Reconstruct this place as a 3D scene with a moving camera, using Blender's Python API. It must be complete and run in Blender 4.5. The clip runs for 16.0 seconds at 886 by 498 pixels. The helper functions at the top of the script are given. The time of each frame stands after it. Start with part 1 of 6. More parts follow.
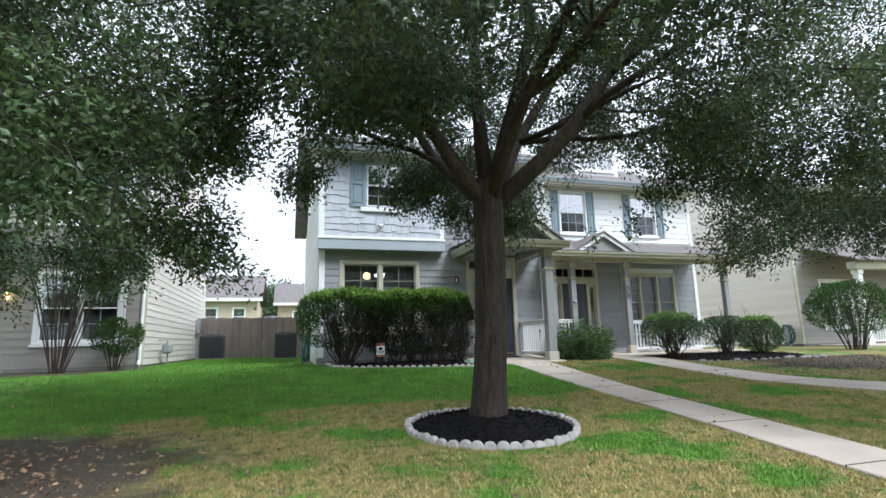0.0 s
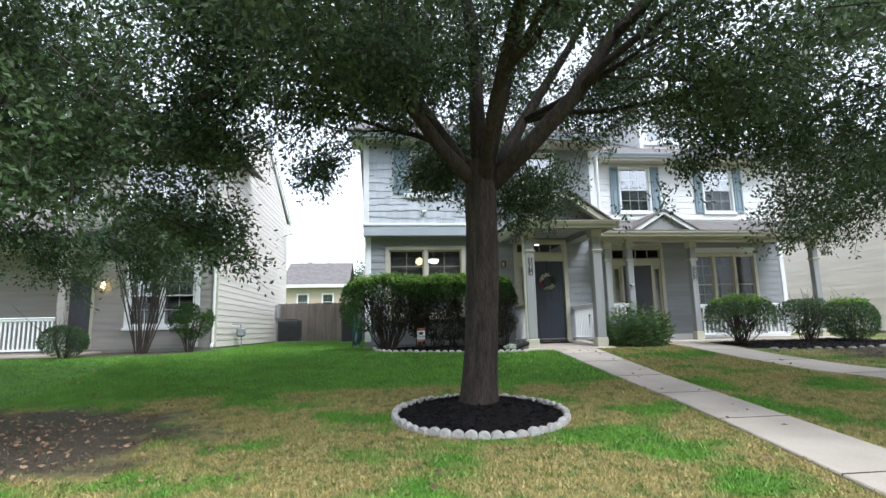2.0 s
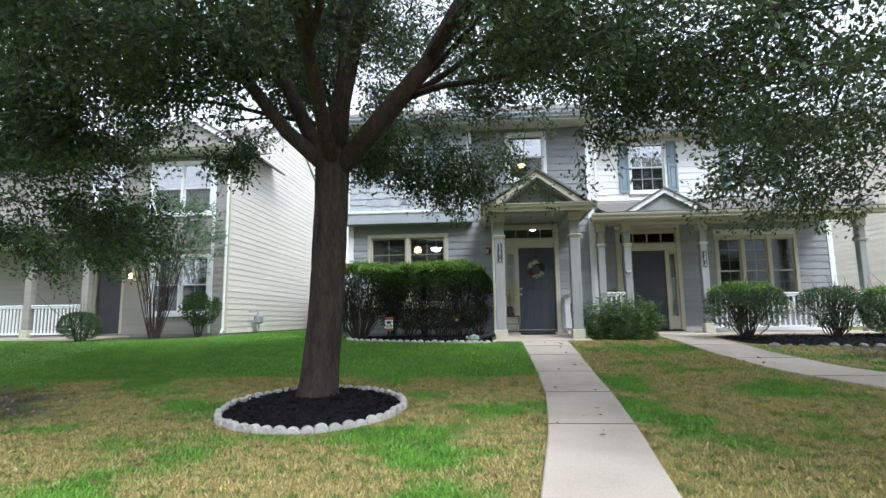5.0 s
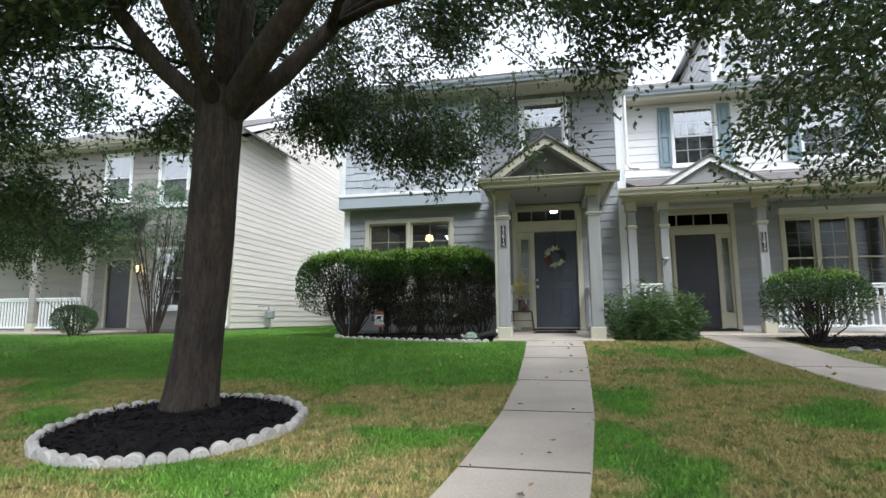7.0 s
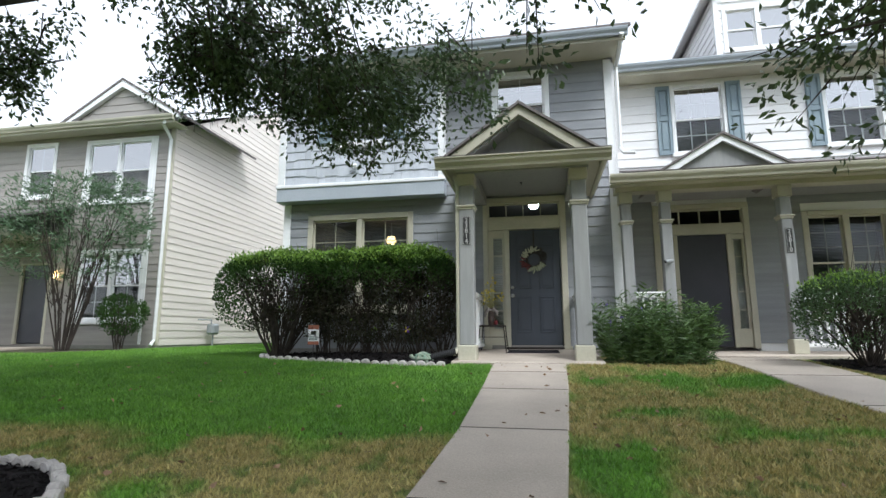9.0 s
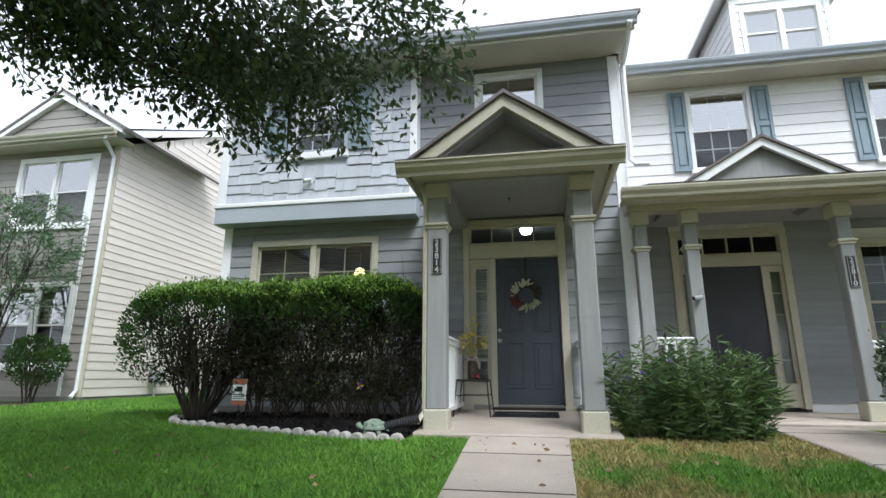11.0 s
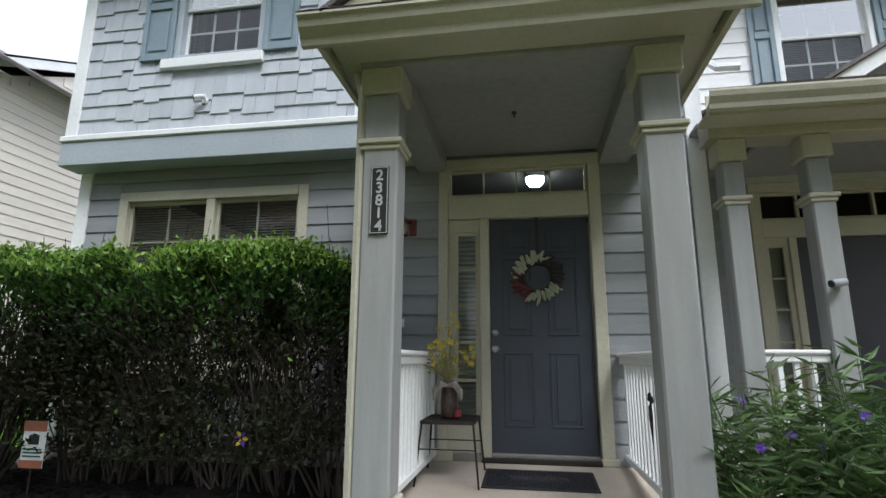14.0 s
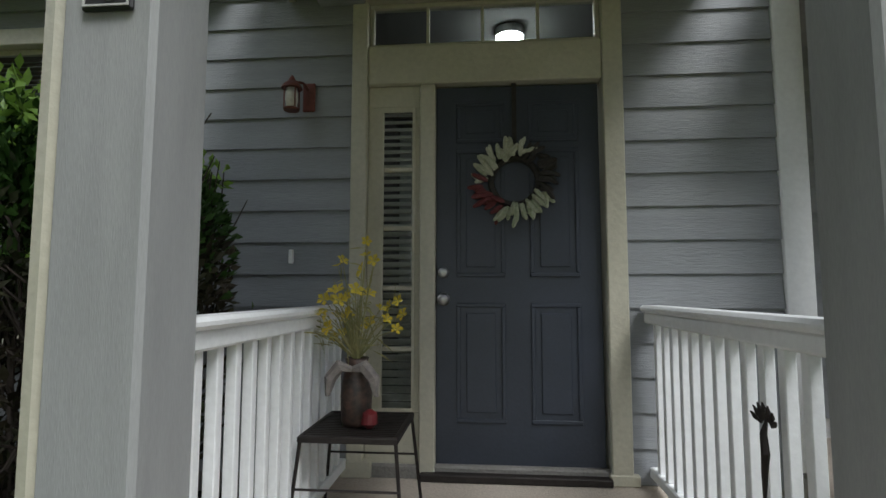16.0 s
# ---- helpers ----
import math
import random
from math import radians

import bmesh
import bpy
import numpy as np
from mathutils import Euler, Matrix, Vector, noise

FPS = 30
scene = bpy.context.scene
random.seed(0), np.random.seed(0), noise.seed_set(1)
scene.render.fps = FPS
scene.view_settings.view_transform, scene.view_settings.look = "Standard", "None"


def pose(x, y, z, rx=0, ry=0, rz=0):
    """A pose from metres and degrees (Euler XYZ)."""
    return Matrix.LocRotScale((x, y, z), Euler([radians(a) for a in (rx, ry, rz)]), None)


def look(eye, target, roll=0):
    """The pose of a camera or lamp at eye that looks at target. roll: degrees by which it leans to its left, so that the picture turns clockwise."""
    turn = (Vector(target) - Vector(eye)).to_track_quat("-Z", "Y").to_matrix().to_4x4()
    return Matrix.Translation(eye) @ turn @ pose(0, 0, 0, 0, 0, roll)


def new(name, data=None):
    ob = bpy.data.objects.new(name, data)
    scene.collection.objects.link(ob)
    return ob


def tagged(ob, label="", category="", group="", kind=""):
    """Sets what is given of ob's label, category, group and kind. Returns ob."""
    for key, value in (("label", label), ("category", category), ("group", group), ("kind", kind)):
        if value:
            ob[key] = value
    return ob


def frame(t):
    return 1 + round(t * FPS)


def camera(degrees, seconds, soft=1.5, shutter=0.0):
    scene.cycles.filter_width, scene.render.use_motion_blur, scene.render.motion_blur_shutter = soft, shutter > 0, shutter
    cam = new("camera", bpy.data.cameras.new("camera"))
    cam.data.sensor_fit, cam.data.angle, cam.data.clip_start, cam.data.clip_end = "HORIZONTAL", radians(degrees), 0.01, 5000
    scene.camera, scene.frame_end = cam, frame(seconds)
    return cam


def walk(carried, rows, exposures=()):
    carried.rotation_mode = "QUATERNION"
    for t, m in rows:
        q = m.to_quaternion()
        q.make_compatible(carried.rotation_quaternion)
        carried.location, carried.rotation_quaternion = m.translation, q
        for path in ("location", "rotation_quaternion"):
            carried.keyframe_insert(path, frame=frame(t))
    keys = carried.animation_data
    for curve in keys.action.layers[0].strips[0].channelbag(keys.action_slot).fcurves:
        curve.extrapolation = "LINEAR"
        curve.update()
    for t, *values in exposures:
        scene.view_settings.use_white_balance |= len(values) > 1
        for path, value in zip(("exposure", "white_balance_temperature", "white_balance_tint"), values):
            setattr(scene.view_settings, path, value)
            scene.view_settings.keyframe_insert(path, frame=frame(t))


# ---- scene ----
cam = camera(80.9, 16.0)
METRES, EYE, TILT, LEAN, TURN = 14.8, 1.14, 0.0, 0.0, -16.7
ROWS = [
    (0.0, 0.0, 0.0, 0.0, 0.26, 10.24, 1.45),
    (0.5, 0.0103, 0.0012, -0.001, 1.78, 9.42, 1.41),
    (1.0, 0.0291, 0.005, -0.0016, 4.07, 9.06, 1.37),
    (1.5, 0.0539, 0.0108, -0.001, 7.09, 9.06, 1.32),
    (2.0, 0.0842, 0.0151, -0.0003, 10.72, 8.76, 1.24),
    (2.5, 0.1152, 0.0234, 0.0004, 12.27, 8.35, 1.19),
    (3.0, 0.147, 0.0296, 0.0001, 13.05, 8.15, 1.17),
    (3.5, 0.1786, 0.0408, -0.0001, 15.47, 7.77, 1.06),
    (4.0, 0.2097, 0.0534, 0.0007, 17.12, 7.72, 0.94),
    (6.5, 0.3058, 0.189, -0.0076, 27.54, 7.63, 0.38),
    (7.0, 0.3031, 0.229, -0.0076, 28.29, 7.62, 0.3),
    (7.5, 0.2992, 0.2659, -0.008, 28.85, 7.63, 0.22),
    (8.0, 0.293, 0.301, -0.0097, 28.96, 7.61, 0.13),
    (8.5, 0.2869, 0.3355, -0.0091, 27.58, 8.14, 0.12),
    (9.0, 0.2794, 0.3665, -0.0082, 27.47, 9.37, 0.09),
    (9.5, 0.27, 0.3961, -0.0051, 27.14, 10.59, 0.02),
    (12.0, 0.2315, 0.5421, 0.011, 27.17, 14.7, -0.17),
    (12.5, 0.2205, 0.5717, 0.0152, 28.35, 14.67, -0.23),
    (13.0, 0.207, 0.5992, 0.0212, 29.04, 14.74, -0.36),
    (13.5, 0.1931, 0.6268, 0.0258, 27.91, 14.06, -0.39),
    (14.0, 0.1791, 0.6532, 0.0313, 26.0, 11.9, -0.34),
    (14.5, 0.1674, 0.681, 0.0339, 24.0, 9.93, -0.31),
    (15.0, 0.1582, 0.7108, 0.0359, 23.63, 7.78, -0.24),
    (15.5, 0.1489, 0.7407, 0.0382, 22.61, 6.13, -0.14),
    (16.0, 0.1399, 0.7702, 0.0389, 21.6, 4.81, -0.06),
]
walk_exposures = [(0.0, 0.92, 5760, 9), (4.0, 0.94, 5760, 9), (8.5, 0.84, 5940, 9), (12.5, 0.78, 5900, 9), (16.0, 0.42, 6040, 9)]
walk(cam, [(t, pose(0, 0, EYE, TILT, LEAN, TURN) @ pose(METRES * x, METRES * y, METRES * z, 90 + pitch, roll, yaw)) for t, x, y, z, yaw, pitch, roll in ROWS], walk_exposures)

# ---- light: an overcast sky and a wide soft sun ----
world = bpy.data.worlds.new("overcast")
scene.world = world
world.use_nodes = True
wn, wl = world.node_tree.nodes, world.node_tree.links
sky = wn.new("ShaderNodeTexSky")
sky.sky_type, sky.sun_disc = "NISHITA", False
sky.sun_elevation, sky.sun_rotation = radians(53), radians(128)
pale = wn.new("ShaderNodeHueSaturation")
pale.inputs["Saturation"].default_value = 0.36
wl.new(sky.outputs["Color"], pale.inputs["Color"])
cloud = wn.new("ShaderNodeMix")
cloud.data_type = "RGBA"
cloud.inputs["Factor"].default_value = 0.6
cloud.inputs["B"].default_value = (7.0, 7.1, 7.25, 1)
wl.new(pale.outputs["Color"], cloud.inputs["A"])
wl.new(cloud.outputs["Result"], wn["Background"].inputs["Color"])
wn["Background"].inputs["Strength"].default_value = 0.14
sun = new("sun", bpy.data.lights.new("sun", "SUN"))
sun.data.energy, sun.data.angle, sun.data.color = 2.1, radians(25), (1.0, 0.97, 0.92)
sun.matrix_world = look((13.5, -4, 20.5), (4, 8, 0))

# ---- materials ----


def mat(name, c1, c2=None, scale=3.0, rough=0.6, bump=0.0, bscale=60.0, metal=0.0, rnd=0.0, island=0.0, spec=0.5, stretch=(1, 1, 1), fine=0.12, trans=0.0):
    m = bpy.data.materials.new(name)
    m.use_nodes = True
    n, l = m.node_tree.nodes, m.node_tree.links
    b = n["Principled BSDF"]
    b.inputs["Roughness"].default_value = rough
    b.inputs["Metallic"].default_value = metal
    b.inputs["Specular IOR Level"].default_value = spec
    geo = n.new("ShaderNodeNewGeometry")
    mp = n.new("ShaderNodeMapping")
    mp.inputs["Scale"].default_value = stretch
    l.new(geo.outputs["Position"], mp.inputs["Vector"])
    big = n.new("ShaderNodeTexNoise")
    big.inputs["Scale"].default_value, big.inputs["Detail"].default_value = scale, 6
    l.new(mp.outputs["Vector"], big.inputs["Vector"])
    ramp = n.new("ShaderNodeMapRange")
    ramp.inputs["From Min"].default_value, ramp.inputs["From Max"].default_value = 0.35, 0.65
    l.new(big.outputs["Fac"], ramp.inputs["Value"])
    mix = n.new("ShaderNodeMix")
    mix.data_type = "RGBA"
    c2 = c2 or tuple(v * 0.82 for v in c1)
    mix.inputs["A"].default_value, mix.inputs["B"].default_value = (*c1, 1), (*c2, 1)
    l.new(ramp.outputs["Result"], mix.inputs["Factor"])
    hsv = n.new("ShaderNodeHueSaturation")
    l.new(mix.outputs["Result"], hsv.inputs["Color"])
    small = n.new("ShaderNodeTexNoise")
    small.inputs["Scale"].default_value, small.inputs["Detail"].default_value = bscale, 4
    l.new(mp.outputs["Vector"], small.inputs["Vector"])
    val = n.new("ShaderNodeMapRange")
    val.inputs["From Min"].default_value, val.inputs["From Max"].default_value = 0.3, 0.7
    val.inputs["To Min"].default_value, val.inputs["To Max"].default_value = 1 - fine, 1 + fine
    l.new(small.outputs["Fac"], val.inputs["Value"])
    last = val.outputs["Result"]
    if rnd or island:
        src = n.new("ShaderNodeObjectInfo").outputs["Random"] if rnd else geo.outputs["Random Per Island"]
        r = n.new("ShaderNodeMapRange")
        amount = rnd or island
        r.inputs["To Min"].default_value, r.inputs["To Max"].default_value = 1 - amount, 1 + amount
        l.new(src, r.inputs["Value"])
        mul = n.new("ShaderNodeMath")
        mul.operation = "MULTIPLY"
        l.new(last, mul.inputs[0])
        l.new(r.outputs["Result"], mul.inputs[1])
        last = mul.outputs["Value"]
    l.new(last, hsv.inputs["Value"])
    l.new(hsv.outputs["Color"], b.inputs["Base Color"])
    if trans:
        t = n.new("ShaderNodeBsdfTranslucent")
        l.new(hsv.outputs["Color"], t.inputs["Color"])
        ms = n.new("ShaderNodeMixShader")
        ms.inputs["Fac"].default_value = trans
        l.new(b.outputs["BSDF"], ms.inputs[1])
        l.new(t.outputs["BSDF"], ms.inputs[2])
        l.new(ms.outputs["Shader"], n["Material Output"].inputs["Surface"])
    if bump:
        bp = n.new("ShaderNodeBump")
        bp.inputs["Strength"].default_value, bp.inputs["Distance"].default_value = bump, 0.02
        l.new(small.outputs["Fac"], bp.inputs["Height"])
        l.new(bp.outputs["Normal"], b.inputs["Normal"])
    return m


def glowing(name, color, strength):
    m = bpy.data.materials.new(name)
    m.use_nodes = True
    b = m.node_tree.nodes["Principled BSDF"]
    b.inputs["Base Color"].default_value = (*color, 1)
    b.inputs["Emission Color"].default_value, b.inputs["Emission Strength"].default_value = (*color, 1), strength
    return m


def glass_pane(name, ior=1.7):
    """A pane: clear, with a mirror reflection that follows Fresnel."""
    m = bpy.data.materials.new(name)
    m.use_nodes = True
    n, l = m.node_tree.nodes, m.node_tree.links
    clear, gloss, mix, fr = (n.new("ShaderNode" + k) for k in ("BsdfTransparent", "BsdfGlossy", "MixShader", "Fresnel"))
    clear.inputs["Color"].default_value = (0.72, 0.78, 0.78, 1)
    gloss.inputs["Roughness"].default_value = 0.015
    fr.inputs["IOR"].default_value = ior
    l.new(fr.outputs["Fac"], mix.inputs["Fac"])
    l.new(clear.outputs["BSDF"], mix.inputs[1])
    l.new(gloss.outputs["BSDF"], mix.inputs[2])
    l.new(mix.outputs["Shader"], n["Material Output"].inputs["Surface"])
    return m


GRAIN = (1, 1, 8)
M_SIDING = mat("grey_lap_siding", (0.295, 0.307, 0.32), (0.25, 0.262, 0.275), 1.2, 0.55, 0.25, 30, rnd=0.05, stretch=(0.6, 0.6, 9), fine=0.07)
M_SHINGLE = mat("grey_blue_shingle", (0.53, 0.56, 0.60), (0.46, 0.49, 0.53), 1.5, 0.6, 0.3, 40, rnd=0.09, stretch=(6, 6, 1), fine=0.08)
M_BAND = mat("grey_band_paint", (0.42, 0.46, 0.50), (0.38, 0.42, 0.46), 1.5, 0.5, 0.1, 30, fine=0.05)
M_TRIM = mat("cream_trim_paint", (0.53, 0.505, 0.40), (0.45, 0.43, 0.34), 1.3, 0.5, 0.15, 40, fine=0.06)
M_WHITE = mat("white_trim_paint", (0.86, 0.87, 0.87), (0.80, 0.81, 0.81), 2.0, 0.45, 0.08, 40, fine=0.04)
M_COLUMN = mat("grey_column_paint", (0.315, 0.32, 0.315), (0.275, 0.28, 0.276), 2.0, 0.55, 0.12, 45, stretch=(8, 8, 1), fine=0.06)
M_DOOR = mat("slate_blue_door_paint", (0.042, 0.05, 0.068), (0.033, 0.040, 0.055), 2.5, 0.4, 0.06, 60, fine=0.06)
M_DOOR_DARK = mat("dark_door_paint", (0.05, 0.05, 0.065), (0.04, 0.042, 0.055), 2.5, 0.4, 0.06, 60)
M_SHUTTER = mat("blue_grey_shutter_paint", (0.24, 0.31, 0.35), (0.20, 0.265, 0.305), 3, 0.5, 0.1, 50, fine=0.06)
M_LIGHT_SIDING = mat("pale_lap_siding", (0.80, 0.80, 0.80), (0.73, 0.73, 0.73), 1.0, 0.55, 0.2, 30, rnd=0.04, stretch=(0.6, 0.6, 9), fine=0.06)
M_TAUPE = mat("taupe_lap_siding", (0.34, 0.32, 0.29), (0.29, 0.27, 0.25), 1.0, 0.55, 0.2, 30, rnd=0.05, stretch=(0.6, 0.6, 9), fine=0.06)
M_BEIGE = mat("beige_lap_siding", (0.76, 0.70, 0.64), (0.69, 0.635, 0.58), 0.8, 0.55, 0.2, 30, rnd=0.04, stretch=(0.6, 0.6, 9), fine=0.06)
M_ROOF = mat("weathered_roof_shingle", (0.20, 0.18, 0.175), (0.14, 0.125, 0.12), 3.0, 0.9, 0.5, 70, fine=0.25)
M_CONCRETE = mat("walk_concrete", (0.51, 0.445, 0.375), (0.41, 0.355, 0.295), 1.4, 0.85, 0.25, 90, rnd=0.05, fine=0.12)
M_FOUNDATION = mat("foundation_concrete", (0.26, 0.25, 0.23), (0.20, 0.19, 0.175), 2.5, 0.9, 0.35, 60)
M_MULCH = mat("dark_mulch", (0.016, 0.014, 0.014), (0.010, 0.009, 0.009), 9.0, 0.95, 1.0, 55, fine=0.5, spec=0.1)
M_CHIP = mat("mulch_chip", (0.020, 0.017, 0.017), (0.010, 0.009, 0.009), 9.0, 0.9, 0.4, 80, island=0.5, spec=0.1)
M_EDGING = mat("pale_scalloped_concrete", (0.52, 0.49, 0.46), (0.42, 0.39, 0.36), 6.0, 0.9, 0.5, 60, rnd=0.10)
M_BARK = mat("oak_bark", (0.052, 0.038, 0.029), (0.021, 0.016, 0.013), 9.0, 0.95, 1.0, 38, stretch=(1.6, 1.6, 0.35), fine=0.45)
M_TWIG = mat("twig_bark", (0.055, 0.042, 0.034), (0.035, 0.027, 0.022), 8.0, 0.9, 0.3, 60)
M_OAK = mat("oak_leaf", (0.088, 0.132, 0.055), (0.062, 0.098, 0.043), 1.2, 0.42, island=0.5, fine=0.15, trans=0.40)
M_OAK_LEFT = mat("young_oak_leaf", (0.085, 0.135, 0.048), (0.058, 0.098, 0.04), 1.2, 0.42, island=0.5, fine=0.15, trans=0.40)
M_HEDGE = mat("hedge_leaf", (0.058, 0.12, 0.025), (0.038, 0.085, 0.02), 2.2, 0.5, spec=0.25, island=0.4, fine=0.15, trans=0.3)
# brownish lower hedge leaves, with the hedge's own shade put into the colour
M_HEDGE_SHADE = mat("shade_darkened_hedge_leaf", (0.030, 0.038, 0.018), (0.032, 0.026, 0.016), 2.6, 0.6, spec=0.2, island=0.5, fine=0.2, trans=0.2)
M_NEW = mat("young_hedge_leaf", (0.25, 0.40, 0.06), (0.17, 0.30, 0.05), 3, 0.4, island=0.35, trans=0.35)
M_SHRUB = mat("shrub_leaf", (0.085, 0.145, 0.055), (0.055, 0.105, 0.042), 2.2, 0.45, island=0.4, fine=0.15, trans=0.3)
M_CLUMP = mat("strap_leaf", (0.115, 0.19, 0.055), (0.075, 0.135, 0.045), 2.2, 0.45, island=0.45, fine=0.15, trans=0.3)
M_OLEANDER = mat("oleander_leaf", (0.13, 0.205, 0.11), (0.09, 0.15, 0.08), 2.0, 0.5, island=0.4, trans=0.3)
M_FENCE = mat("weathered_fence_wood", (0.23, 0.19, 0.165), (0.165, 0.135, 0.12), 3.0, 0.85, 0.4, 50, rnd=0.16, stretch=(8, 8, 0.5), fine=0.2)
M_METAL = mat("satin_steel", (0.6, 0.6, 0.6), (0.5, 0.5, 0.5), 5, 0.28, metal=1.0)
M_BLACK = mat("black_plastic", (0.02, 0.02, 0.022), (0.015, 0.015, 0.016), 5, 0.5)
M_AC = mat("ac_casing", (0.055, 0.055, 0.06), (0.04, 0.04, 0.044), 5, 0.5)
M_FIGURE = mat("silvery_figure_paint", (0.52, 0.52, 0.50), (0.44, 0.44, 0.42), 8, 0.4)
M_GREYBOX = mat("grey_meter_paint", (0.33, 0.35, 0.36), (0.27, 0.29, 0.30), 6, 0.5)
M_HOSE = mat("green_hose_rubber", (0.02, 0.10, 0.085), (0.015, 0.075, 0.065), 6, 0.45)
# plaster coloured dark to stand for unlit rooms
M_ROOM = mat("gloom_toned_plaster", (0.16, 0.15, 0.14), (0.13, 0.12, 0.115), 2, 0.9)
M_HALL = mat("pale_hall_plaster", (0.5, 0.5, 0.45), (0.45, 0.45, 0.41), 2, 0.9)
M_BLIND = mat("blind_slat", (0.60, 0.57, 0.50), (0.52, 0.49, 0.43), 4, 0.6)
# darker copy of the slats, with indoor shade put into the colour
M_BLIND_SHADE = mat("shade_toned_blind_slat", (0.22, 0.22, 0.22), (0.17, 0.17, 0.17), 4, 0.6)
M_GLASS = glass_pane("coated_window_glass", 6.0)
M_GLASS_SCREEN = glass_pane("screened_window_glass", 1.75)
M_GLASS_LOW = glass_pane("ground_window_glass", 1.5)
M_COPPER = mat("rusty_copper_paint", (0.20, 0.065, 0.05), (0.13, 0.045, 0.035), 20, 0.5, metal=0.3)
M_FROST = mat("frosted_lamp_glass", (0.75, 0.73, 0.68), (0.65, 0.63, 0.58), 9, 0.3)
M_IRON = mat("brown_wrought_iron", (0.035, 0.028, 0.025), (0.022, 0.018, 0.016), 20, 0.55, metal=0.4)
M_MAT = mat("black_rubber_mat", (0.022, 0.022, 0.028), (0.015, 0.015, 0.02), 20, 0.8, 0.3, 90)
M_GLOW = glowing("lit_lamp_globe", (1.0, 0.98, 0.92), 4.0)
M_GLOW_WARM = glowing("lit_warm_lamp", (1.0, 0.66, 0.26), 4.0)
M_GLOW_HALL = glowing("lit_hall_lamp", (0.95, 1.0, 0.93), 26.0)


def ground_z(x, y):
    """The lawn's height: it climbs from the street to the houses."""
    z = float(np.interp(y, [-6, 0, 3.4, 5, 6.7, 8, 9.2, 10.8, 11.6, 14, 30], [-0.10, -0.03, 0.03, 0.115, 0.22, 0.315, 0.43, 0.60, 0.65, 0.69, 0.75]))
    side = max(0.0, min(1.0, (-1.0 - x) / 4.0)) * max(0.0, 1 - abs(y - 8) / 6)
    return z - 0.05 * side + 0.012 * noise.noise((x * 0.7, y * 0.7, 0.0))


# ---- mesh helpers ----


class Mesh:
    def __init__(self):
        self.v, self.f = [], []

    def add(self, verts, faces):
        k = len(self.v)
        self.v += [tuple(p) for p in verts]
        self.f += [tuple(k + i for i in q) for q in faces]
        return self

    def box(self, x0, x1, y0, y1, z0, z1, c=0.0, m=None):
        if c <= 0:
            vs = [(x, y, z) for x in (x0, x1) for y in (y0, y1) for z in (z0, z1)]
            fs = [(0, 1, 3, 2), (4, 6, 7, 5), (0, 4, 5, 1), (2, 3, 7, 6), (0, 2, 6, 4), (1, 5, 7, 3)]
        else:
            c = min(c, abs(x1 - x0) / 2.2, abs(y1 - y0) / 2.2, abs(z1 - z0) / 2.2)
            lo, hi = (x0, y0, z0), (x1, y1, z1)
            vs, idx = [], {}
            for sx in (0, 1):
                for sy in (0, 1):
                    for sz in (0, 1):
                        s = (sx, sy, sz)
                        for a in range(3):
                            p = [(hi if s[k] else lo)[k] + (0 if k == a else (-c if s[k] else c)) for k in range(3)]
                            idx[(s, a)] = len(vs)
                            vs.append(p)
            fs = []
            corners = lambda a, s: [tuple(s if k == a else q[[i for i in range(3) if i != a].index(k)] for k in range(3)) for q in ((0, 0), (1, 0), (1, 1), (0, 1))]
            for a in range(3):
                for s in (0, 1):
                    q = [idx[(p, a)] for p in corners(a, s)]
                    flip = (s == 1) == (a == 1)
                    fs.append(tuple(q[::-1] if flip else q))
            for a in range(3):
                b, d = [k for k in range(3) if k != a]
                for sb in (0, 1):
                    for sd in (0, 1):
                        p = [0, 0, 0]
                        p[b], p[d] = sb, sd
                        p0, p1 = list(p), list(p)
                        p0[a], p1[a] = 0, 1
                        p0, p1 = tuple(p0), tuple(p1)
                        fs.append((idx[(p0, b)], idx[(p1, b)], idx[(p1, d)], idx[(p0, d)]))
            for sx in (0, 1):
                for sy in (0, 1):
                    for sz in (0, 1):
                        fs.append(tuple(idx[((sx, sy, sz), a)] for a in range(3)))
        if m is not None:
            vs = [m @ Vector(p) for p in vs]
        return self.add(vs, fs)

    def prism(self, pts, axis, a, b):
        """Extrudes a polygon along an axis: for 'x' the points are (y, z), for 'y' (x, z), for 'z' (x, y)."""
        put = {"x": lambda p, t: (t, p[0], p[1]), "y": lambda p, t: (p[0], t, p[1]), "z": lambda p, t: (p[0], p[1], t)}[axis]
        n = len(pts)
        vs = [put(p, a) for p in pts] + [put(p, b) for p in pts]
        fs = [tuple(range(n)), tuple(range(2 * n - 1, n - 1, -1))] + [(i, (i + 1) % n, n + (i + 1) % n, n + i) for i in range(n)]
        return self.add(vs, fs)

    def tube(self, pts, radii, n=8, cap=True):
        pts = [Vector(p) for p in pts]
        if not hasattr(radii, "__len__"):
            radii = [radii] * len(pts)
        rings = []
        side = None
        for i, p in enumerate(pts):
            d = (pts[min(i + 1, len(pts) - 1)] - pts[max(i - 1, 0)]).normalized()
            if side is None:
                side = d.orthogonal().normalized()
            side = (side - d * side.dot(d)).normalized()
            up = d.cross(side)
            rings.append([p + (side * math.cos(2 * math.pi * k / n) + up * math.sin(2 * math.pi * k / n)) * radii[i] for k in range(n)])
        vs = [q for r in rings for q in r]
        fs = [(i * n + k, i * n + (k + 1) % n, (i + 1) * n + (k + 1) % n, (i + 1) * n + k) for i in range(len(pts) - 1) for k in range(n)]
